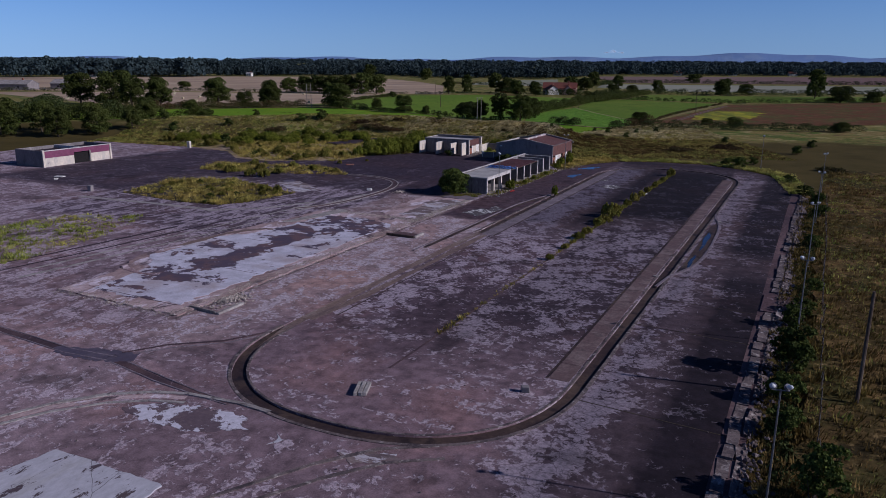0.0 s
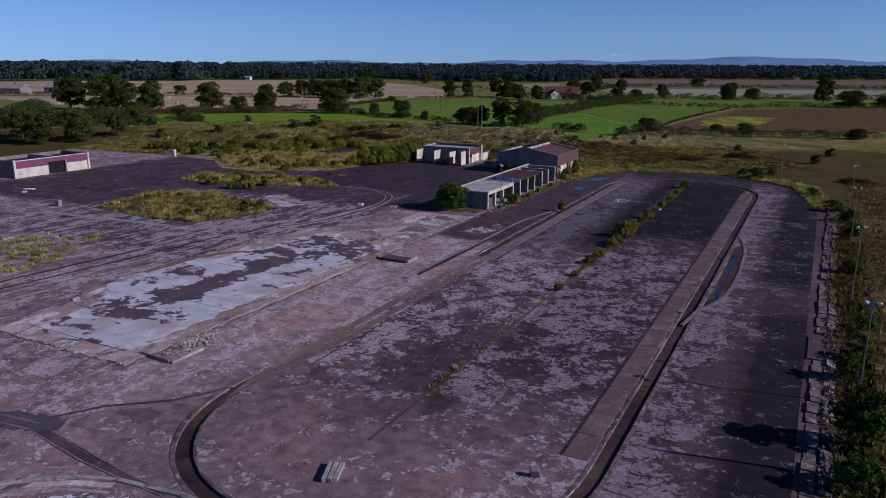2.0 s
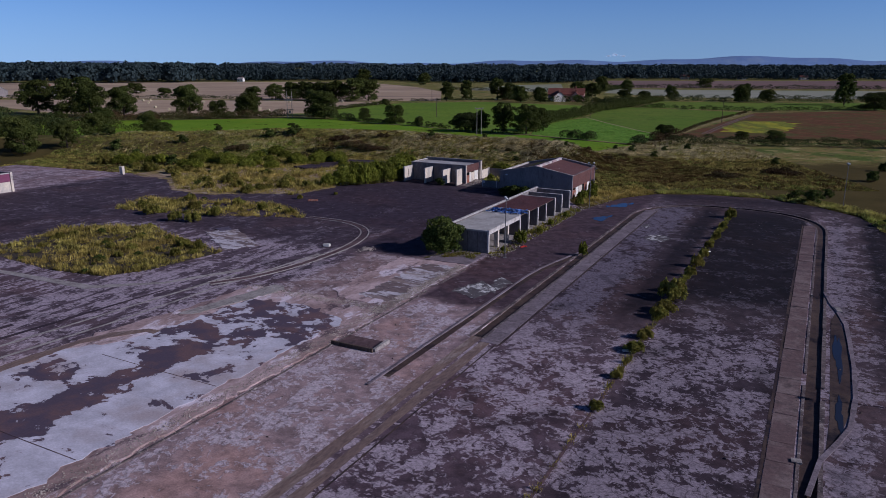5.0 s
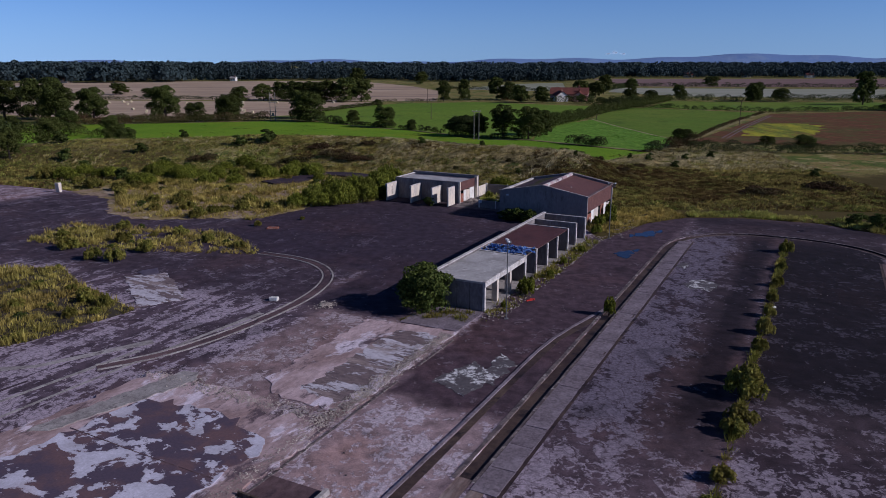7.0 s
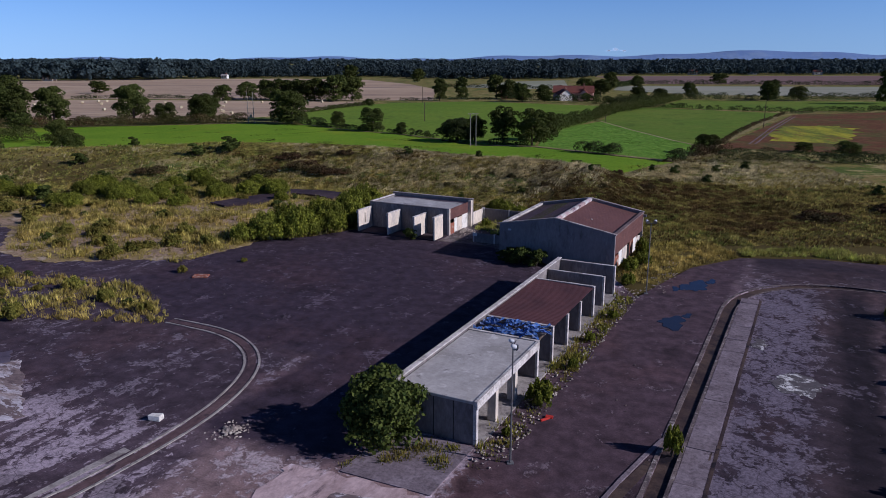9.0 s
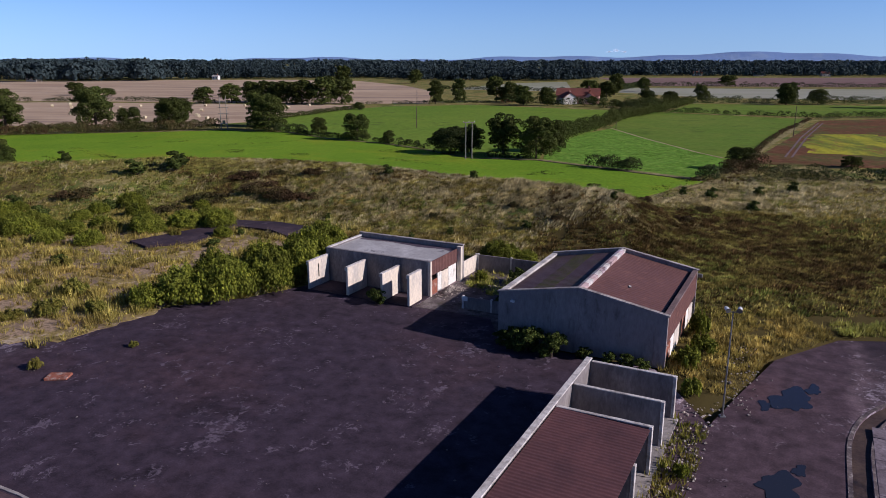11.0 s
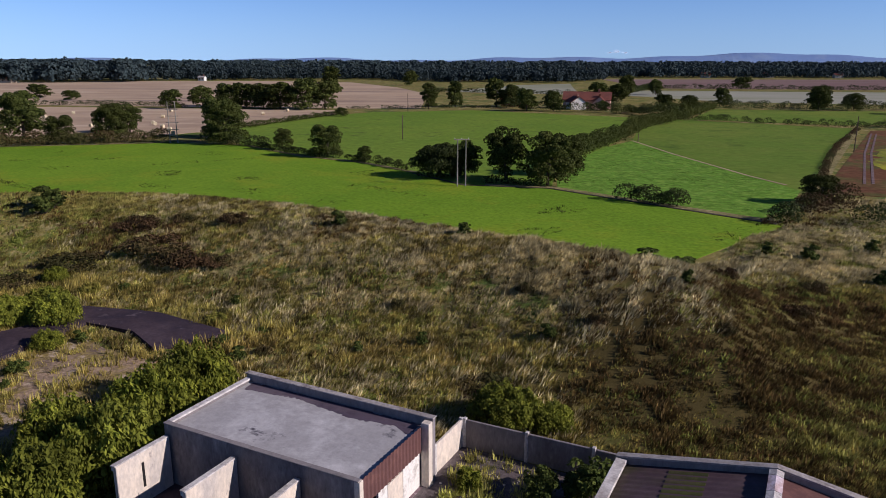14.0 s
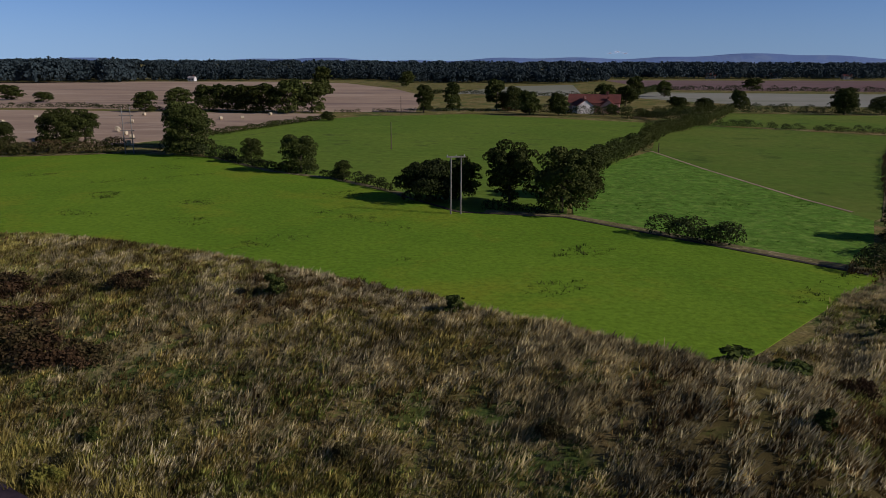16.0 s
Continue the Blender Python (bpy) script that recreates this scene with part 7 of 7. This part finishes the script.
for k, (u, v, which, s, sz) in enumerate([
        (24.4, -5.4, 0, 0.62, 0.7), (24.4, -12.5, 0, 0.75, 0.55), (24.2, -14.4, 0, 0.6, 0.5), (24.2, -20.5, 0, 0.5, 0.45), (24.1, -24, 0, 0.6, 0.4), (24.1, -30, 0, 0.35, 0.3), (24.5, 1.5, 0, 0.45, 0.55), (24.6, 6, 0, 0.55, 0.7), (24.6, 11, 0, 0.42, 0.55),
        (24.6, 16, 0, 0.4, 0.5), (24.7, 22, 0, 0.4, 0.55), (24.8, 29, 0, 0.4, 0.5), (24.8, 37.8, 0, 0.6, 0.8), (24.2, -36, 0, 0.35, 0.35), (11.1, 4.5, 1, 0.6, 1.0), (2.0, 14.0, 1, 0.4, 0.45), (1.6, 20, 1, 0.5, 0.5), (1.8, 26.5, 1, 0.5, 0.45), (1.4, 2.0, 1, 0.35, 0.35),
        (0.6, 37.5, 1, 0.8, 0.7), (-0.4, 42.5, 1, 1.0, 0.9), (0.2, 46, 1, 1.1, 0.8), (-0.6, 50, 1, 0.9, 1.2),
        (-43.5, 39.0, 2, 0.95, 1.19), (-41.6, 43.0, 2, 0.9, 1.19), (-41.5, 47.5, 2, 0.95, 1.25), (-43, 51.5, 2, 1.0, 1.31), (-44, 56, 2, 0.95, 1.25), (-47.5, 42, 2, 0.8, 1.06), (-46.5, 48, 2, 0.8, 1.00), (-48.6, 33.8, 2, 0.55, 0.69),
        (-66, 62, 2, 0.75, 0.75), (-71, 60, 2, 0.7, 0.7), (-75, 57, 2, 0.7, 0.7), (-62, 58, 2, 0.45, 0.45), (-80, 54, 2, 0.6, 0.55), (-86, 50, 2, 0.6, 0.5),
        (-46.9, -3.2, 0, 0.83, 0.80), (-50, -4, 0, 0.75, 0.72), (-47, 1.5, 0, 0.75, 0.72), (-57, -2, 0, 0.90, 0.80), (-54, 4, 0, 0.75, 0.64), (-50, 10, 0, 0.75, 0.64), (-44, 9, 0, 0.60, 0.56), (-38, 8.6, 0, 0.52, 0.48), (-60, 9, 0, 0.68, 0.64), (-33.5, -15.5, 0, 0.52, 0.64), (-34, -19, 0, 0.45, 0.48),
        (-55, 28, 0, 0.90, 0.72), (-58, 33, 0, 0.90, 0.80), (-51, 30, 0, 0.68, 0.72), (-63, 24, 0, 0.90, 0.72), (-70, 30, 0, 1.05, 0.80), (-44.5, 19.5, 0, 0.38, 0.40), (-41.5, 26, 0, 0.26, 0.24),
        (-24.6, 63.2, 2, 0.8, 0.75), (-21.8, 64.0, 2, 0.5, 0.5), (-23.5, 55.5, 1, 0.8, 0.7), (-19, 52, 1, 1.0, 0.6), (-17.5, 55, 1, 1.2, 0.7)]):
    copy_thing(WEEDY[which], at_site(u, v, 53 * k, s, sz))
DARKB = make_bush("elder_bush", at_site(-10.4, 39.6), 2.6, 2.0, 16, 2400, 0.10, "leaf_bush", "green elder bush at the shed wall", 75, group="wall bushes")
for k, (u, v, s, sz) in enumerate([(-12.6, 39.9, 1.1, 1.0), (-13.8, 40.1, 0.8, 0.85), (-14.8, 40.3, 0.6, 0.6), (-12.2, 40.2, 0.6, 0.5), (-8.0, 40.4, 0.55, 0.5), (-6.0, 40.4, 0.5, 0.45), (-4.6, 40.4, 0.5, 0.5), (-3.4, 40.3, 0.55, 0.45), (-29.6, 44.4, 0.85, 0.75), (-17.4, 57.4, 1.3, 1.2), (-19.8, 56.2, 0.9, 0.9), (-17.0, 53.6, 0.8, 0.8), (-18, 48.2, 0.8, 0.7),
                                   (51, -64, 1.1, 1.1), (51.2, -69, 1.0, 0.9), (51.6, -43, 1.0, 0.7), (52.5, -34, 0.8, 0.6), (52, -14, 1.0, 0.8), (52.5, 8, 1.0, 0.9), (52, 18, 1.1, 1.0), (50, 26, 1.2, 0.9), (46.8, 42, 1.0, 0.7), (36, 58, 1.4, 1.2), (33, 60, 1.2, 0.9), (53.6, -84, 1.2, 0.9)]):
    copy_thing(DARKB, at_site(u, v, 77 * k, s, sz))
tall = make_bush("ash_sapling", at_site(51.0, -58.6), 3.6, 4.2, 18, 2600, 0.15, "leaf_bush", "leafy sapling growing out of the ditch", 76, "sapling", lean=0.5)
copy_thing(tall, at_site(53.2, -77, 40, 0.85, 0.9))
copy_thing(tall, at_site(50.9, -47.5, 90, 0.6, 0.5))
# self-sown shrubs over the western ground
rng = np.random.default_rng(83)
spots = [(poly, n, lo, hi) for poly, n, lo, hi in ((VEG[0][1], 46, 0.3, 0.8), (VEG[1][1], 34, 0.2, 0.6), (VEG[2][1], 22, 0.2, 0.6), ([(-90, 28), (-60, 62), (-75, 75), (-110, 60), (-115, 32)], 44, 0.7, 1.8))]
for poly, n, lo, hi in spots:
    k = 0
    while k < n:
        u, v = rng.uniform(min(p[0] for p in poly), max(p[0] for p in poly)), rng.uniform(min(p[1] for p in poly), max(p[1] for p in poly))
        if inside(poly, u, v):
            s = rng.uniform(lo, hi)
            if u < -50 and v > 35 and hi > 1.5:
                copy_thing(WEEDY[2], at_site(u, v, rng.uniform(0, 360), s * 0.45, s * 0.42))
            else:
                copy_thing(WEEDY[0] if rng.random() < 0.7 else DARKB, at_site(u, v, rng.uniform(0, 360), s, s * rng.uniform(0.6, 1.0)))
            k += 1
# thorn and bramble dotted over the bank
THORN = make_bush("hawthorn_bush", at(-13, 232), 2.2, 1.7, 12, 1100, 0.13, "leaf_bush", "lone hawthorn bush in dry grass", 77, group="bank thorns")
RUST = make_bush("bramble_clump", at(-38, 236), 7.0, 0.6, 22, 2200, 0.15, "leaf_rust", "brown dying bramble clump, some set for shaded hollows", 78, group="bank brambles")
for k, (x, y, which, s, sz) in enumerate([(-58, 238, 0, 2.0, 1.5), (-52, 240, 0, 1.5, 1.3), (1, 229, 0, 0.9, 0.8), (22, 221, 0, 1.9, 0.8), (20, 212, 0, 0.6, 0.6), (40, 234, 0, 1.1, 1.0), (44, 226, 0, 1.1, 0.9), (36, 236, 0, 0.8, 0.8), (-2, 207, 0, 0.6, 0.6), (-7, 206, 0, 0.5, 0.5), (8, 206, 0, 0.8, 0.6),
                                          (-30, 207, 0, 0.6, 0.6), (-75, 246, 0, 1.3, 1.2), (-90, 250, 0, 1.6, 1.3), (-41, 227, 1, 1.2, 0.9), (-33, 230, 1, 1.3, 1.0), (-45, 222, 1, 1.0, 0.8), (-28, 226, 1, 1.0, 0.9), (12, 207, 1, 0.3, 0.6), (30, 214, 1, 0.5, 0.6), (35, 222, 1, 0.5, 0.6), (-64, 228, 1, 1.1, 1.0), (-62, 215, 0, 1.6, 1.2),
                                          (-70, 222, 0, 1.5, 1.2), (-55, 222, 0, 1.2, 1.0), (-80, 232, 0, 1.8, 1.3), (-85, 215, 0, 1.6, 1.4), (-72, 205, 0, 1.8, 1.4), (-95, 225, 0, 1.9, 1.6), (50, 240, 0, 1.0, 0.8), (57, 243, 0, 1.2, 1.0), (-20, 216, 0, 0.5, 0.5), (-16, 204, 0, 0.8, 0.6), (3, 200, 1, 0.7, 0.5), (-104, 240, 0, 2.2, 1.6)]):
    copy_thing((THORN, RUST)[which], at(x, y, 31 * k, s, sz))
# the small dark clumps here are added for shaded hollows and bush shadows
for k, (x, y, s, sz) in enumerate([(-20.6, 214, 0.2, 0.5), (-14.4, 205.4, 0.24, 0.5), (6.7, 213.6, 0.26, 0.6), (-4.6, 213.6, 0.22, 0.6), (26, 220.5, 0.4, 0.7), (20.8, 204.4, 0.3, 0.6), (-33, 237.6, 0.5, 0.7), (-26, 236, 0.7, 0.8),
                                   (-30, 227, 0.7, 0.8), (18.6, 220.5, 0.6, 0.85), (20.4, 222, 0.6, 0.75), (-52, 242, 0.7, 1.6), (-24.8, 225, 0.6, 0.8)]):
    copy_thing(RUST if k not in (9, 10, 11) else THORN, at(x, y, 67 * k, s if k not in (9, 10, 11) else s * 3, sz))
for k, (x, y, s) in enumerate([(62, 170, 1.2), (75, 160, 1.0), (80, 190, 1.6), (66, 200, 1.3), (90, 205, 1.5), (52, 195, 1.2), (70, 215, 1.2), (45, 60, 0.9), (60, 90, 1.0)]):
    copy_thing(RUST if k % 2 else THORN, at(x, y, 31 * k, s, s * 0.8))

# ---- rubble, blocks and litter ----
def heap(name, pts, sizes, label, key="rubble", seed=1, cat="rubble"):
    rng = np.random.default_rng(seed)
    ob = new(name, soup(name, lumps(rng, pts, sizes), 3, M[key]))
    ob.matrix_world = SITE
    tagged(ob, label, cat, kind="stuff")


rng = np.random.default_rng(90)
n = 8000
v = rng.uniform(-71, -7, n)
edge = np.stack([0.2 + rng.normal(-0.45, 0.42, n), v, 0.09 + np.abs(rng.normal(0, 0.035, n))], -1)
heap("edge_rubble", edge, rng.uniform(0.025, 0.09, n), "broken brick and concrete along the platform edge", seed=91)
n = 1100
f = rng.uniform(0, 1, n)
heap("edge_rubble", np.stack([-16.6 * f - 0.2 + rng.normal(0, 0.3, n), -25 + rng.normal(0, 0.5, n), 0.12 + np.abs(rng.normal(0, 0.05, n))], -1), rng.uniform(0.03, 0.1, n), "broken brick across the platform end", seed=92)
n = 700
heap("edge_rubble", np.stack([rng.uniform(-16, 0.4, n), -71 + rng.normal(0, 0.5, n), 0.1 + np.abs(rng.normal(0, 0.05, n))], -1), rng.uniform(0.03, 0.1, n), "scattered rubble at the platform end", seed=93)
n = 420
a, r = rng.uniform(0, 6.28, n), np.abs(rng.normal(0, 0.9, n))
heap("rubble_heap", np.stack([-24.9 + r * np.cos(a) * 0.7, 51.0 + r * np.sin(a) * 1.4, np.clip(0.7 - r * 0.45, 0.05, 1) * rng.uniform(0.5, 1, n)], -1), rng.uniform(0.04, 0.13, n), "pale heap of fallen plaster and brick", "rubble", 94)
heap("rubble_heap", np.stack([-14.4 + r * np.cos(a) * 0.8, -5.4 + r * np.sin(a) * 0.7, np.clip(0.3 - r * 0.2, 0.04, 1) * rng.uniform(0.4, 1, n)], -1)[:160], rng.uniform(0.05, 0.15, 160), "small heap of broken concrete", "rubble", 95)
heap("rubble_heap", np.stack([1.6 + r * np.cos(a), -65.5 + r * np.sin(a) * 1.6, np.clip(0.4 - r * 0.2, 0.05, 1) * rng.uniform(0.5, 1, n)], -1), rng.uniform(0.06, 0.18, n), "heap of rubble in a broken pit", "rubble", 96)
n = 90
heap("small_yard_rubble", np.stack([rng.uniform(-25.4, -17, n), rng.uniform(48, 59, n), np.full(n, 0.05)], -1), rng.uniform(0.03, 0.11, n), "broken plaster scattered in the small yard", "cream_wall", 101)
n = 900
heap("yard_litter", np.stack([rng.uniform(-50, 47, n), rng.uniform(-100, 45, n), np.full(n, 0.03)], -1), rng.uniform(0.03, 0.11, n), "stray stones and crumbs on the tarmac", "kerb", 97)
n = 500
heap("margin_litter", np.stack([rng.uniform(0.6, 2.6, n), rng.uniform(-2, 36, n), np.full(n, 0.06)], -1), rng.uniform(0.04, 0.15, n), "broken bits along the foot of the bays", "rubble", 98)
n = 1500
heap("bank_rubble", np.stack([49.2 + np.abs(rng.normal(0, 0.6, n)), rng.uniform(-110, 27, n), rng.uniform(-0.1, 0.16, n)], -1), rng.uniform(0.08, 0.28, n), "tumbled stones behind the kerb blocks", "kerb", 99)
n = 170
heap("bank_rubble", np.stack([rng.uniform(2.3, 4.6, n), rng.uniform(36, 49, n), np.full(n, 0.03)], -1), rng.uniform(0.03, 0.12, n), "broken slabs at the corner of the tarmac", "rubble", 100)


def loose(name, u, v, size, turn, key, label, category, group="", z=0.0, tilt=0.0, seed=1):
    l, w, h = size
    rng = np.random.default_rng(seed)
    bm = box(bmesh.new(), -l / 2, l / 2, -w / 2, w / 2, 0, h, min(size) * 0.12, rng)
    bmesh.ops.bevel(bm, geom=bm.edges[:], offset=min(size) * 0.1, segments=1, affect="EDGES")
    return solid(name, bm, M[key], site(u, v, z, turn) @ pose(0, 0, 0, tilt, 0, 0), label, category, group)


for k in range(3):
    loose("concrete_plank", 24.05 + 0.31 * (k - 1), -76.25 + 0.12 * (k - 1), (0.3, 1.9, 0.3), 21, "pale_concrete", "pale concrete plank lying on tarmac", "plank", "stacked planks", seed=k)
loose("concrete_block", 34.5, -71.0, (0.55, 0.4, 0.45), 20, "grey_wall", "small grey concrete block", "block")
loose("white_boulder", -20.0, -6.5, (0.9, 0.55, 0.36), 15, "boarding", "white lump of painted concrete", "block", seed=4)
loose("concrete_beam", 3.35, -67.3, (0.35, 3.4, 0.22), 0, "pale_concrete", "pale fallen kerb beam by a pit", "beam")
loose("pit_lining", 1.4, -68.9, (3.4, 0.12, 0.3), -3, "grey_timber", "dark edge of a broken pit", "beam")
loose("pit_lining", 2.7, -34.4, (4.2, 0.14, 0.34), 0, "timber", "dark steel edge of a shallow pit", "beam")
loose("pit_beam", 4.85, -33.1, (0.3, 2.4, 0.3), 0, "pale_concrete", "pale kerb beam beside a pit", "beam")
solid("shallow_pit", prism([(0.8, -34.2), (4.7, -34.2), (4.7, -31.9), (0.9, -31.9)], -0.05, 0.03), M["lane"], SITE, "dark silt-filled inspection pit", "pit", kind="structure")
loose("red_crate", 2.9, 5.2, (0.9, 0.14, 0.12), 60, "red_plastic", "broken red plastic bar", "litter")
loose("red_crate", 3.0, 5.55, (0.5, 0.3, 0.12), 10, "red_plastic", "broken red plastic tray", "litter", seed=2)
loose("concrete_bollard", -63, -30.6, (0.9, 0.8, 1.0), 10, "grey_wall", "grey concrete bollard on bare ground", "bollard", seed=5)
loose("white_sheet", -82, -22.8, (1.8, 1.0, 0.15), 20, "boarding", "white scrap board on tarmac", "litter", seed=6)
loose("white_sheet", -79.5, -25.4, (0.7, 0.6, 0.3), 40, "boarding", "white scrap lump on tarmac", "litter", seed=7)
loose("gate_pier", -96, 25, (0.9, 0.7, 1.7), 5, "cream_wall", "leaning pale gate pier", "pier", seed=8)
loose("broken_slab", -41.5, 19.2, (1.6, 1.1, 0.16), 30, "brick", "reddish broken slab among weeds", "slab", seed=9)
loose("broken_slab", -44, -46, (2.4, 1.0, 0.3), 30, "pale_concrete", "pale broken slab among weeds", "slab", seed=10)
loose("broken_slab", -48, -49, (1.4, 0.8, 0.3), 70, "pale_concrete", "pale broken slab among weeds", "slab", seed=11)
solid("slab_remnant", fill([ragged([(-40.3, -7.4), (-37.5, -4.1), (-28.4, -10.1), (-30.4, -14.4)], 0.5, 0.16, 36)], 0.05, 0.1), M["tile_floor"], SITE, "pale slab remnant set in the ground", "slab", kind="structure")
solid("slab_puddle", fill([ragged([(-40.6, -5.4), (-39.7, -3.4), (-37.6, -5.0), (-38.4, -6.4)], 0.4, 0.12, 37)], 0.056, 0.03), M["damp"], SITE, "dark wet hollow on a slab", "stain", kind="structure")
loose("timber_stub", -68, -55, (0.3, 0.3, 1.3), 10, "timber", "dark timber stub in weeds", "stub", seed=13)
loose("bypass_cover", 39.4, -4.2, (0.5, 1.5, 0.14), 12, "pale_concrete", "pale cover stone beside the drain", "slab", seed=14)
loose("drain_cover", 36.9, -37.2, (0.6, 0.5, 0.12), 8, "pale_concrete", "pale sump cover beside the drain", "slab", seed=15)
loose("litter_scrap", 23.5, -24.3, (0.7, 0.3, 0.1), 30, "boarding", "white scrap in the weeds", "litter", seed=16)
loose("litter_scrap", 24.8, 14, (0.6, 0.3, 0.1), 70, "boarding", "white scrap in the weeds", "litter", seed=17)

# kerb blocks along the ditch
rng = np.random.default_rng(110)
solid("kerb_bed", prism([(47.7, -128), (49.3, -128), (49.3, -40), (50.3, 27), (47.7, 27)], -0.3, -0.015), M["lane"], SITE, "gritty bed under the kerb blocks", "kerb", kind="structure")
run = thing("ditch_kerb", SITE, "row of tilted worn concrete blocks beside a ditch", "kerb", kind="structure")
v = -112.0
while v < 27:
    n = rng.uniform(1.5, 2.5)
    if not (-44.5 < v < -38) and rng.random() > 0.04:
        bend = 48.35 + 0.012 * (v + 80)
        part("kerb_block", box(bmesh.new(), -0.36, 0.36, 0.04, n - 0.04, -0.3, 0.09, 0.04, rng), M["kerb"], run,
             m=pose(bend + rng.uniform(-0.08, 0.1), v, rng.uniform(-0.05, 0.06), rng.uniform(-2, 2), rng.uniform(-1, 6), rng.uniform(-3, 3)))
        if rng.random() > 0.12:
            part("tilted_slab", box(bmesh.new(), -0.34, 0.34, 0.06, n - 0.06, -0.22, 0.1, 0.05, rng), M["kerb"], run,
                 m=pose(bend + 0.85 + rng.uniform(-0.08, 0.12), v + rng.uniform(-0.2, 0.2), rng.uniform(-0.12, 0.02), rng.uniform(-3, 3), rng.uniform(8, 24), rng.uniform(-5, 5)))
    v += n
solid("ditch_bridge", prism([(48, -44.2), (51.8, -44.6), (51.9, -38.2), (48, -38.6)], -0.4, 0.1), M["lane"], SITE, "flat concrete crossing over the ditch", "crossing", kind="structure")

# fence beyond the ditch
fence = thing("wire_fence", SITE, "leaning thin timber posts with slack wire", "fence")
rng = np.random.default_rng(111)
tops = []
for k in range(48):
    u, v = 53.3 + rng.uniform(-0.1, 0.1) + (0 if k < 42 else (k - 41) * -1.2), -104 + k * 3.1
    top = Vector((u + rng.uniform(-0.12, 0.12), v + rng.uniform(-0.12, 0.12), 1.5 + rng.uniform(-0.15, 0.2)))
    tops.append(top)
    part("post", rod(bmesh.new(), (u, v, -0.3), top, 0.045, 0.035, 6), M["timber"], fence)
for z in (0.12, 0.5, 0.9):
    bm = bmesh.new()
    for a, b in zip(tops[:-1], tops[1:]):
        rod(bm, a - Vector((0, 0, z)), b - Vector((0, 0, z)), 0.004, None, 4)
    part("wire", bm, M["steel"], fence)
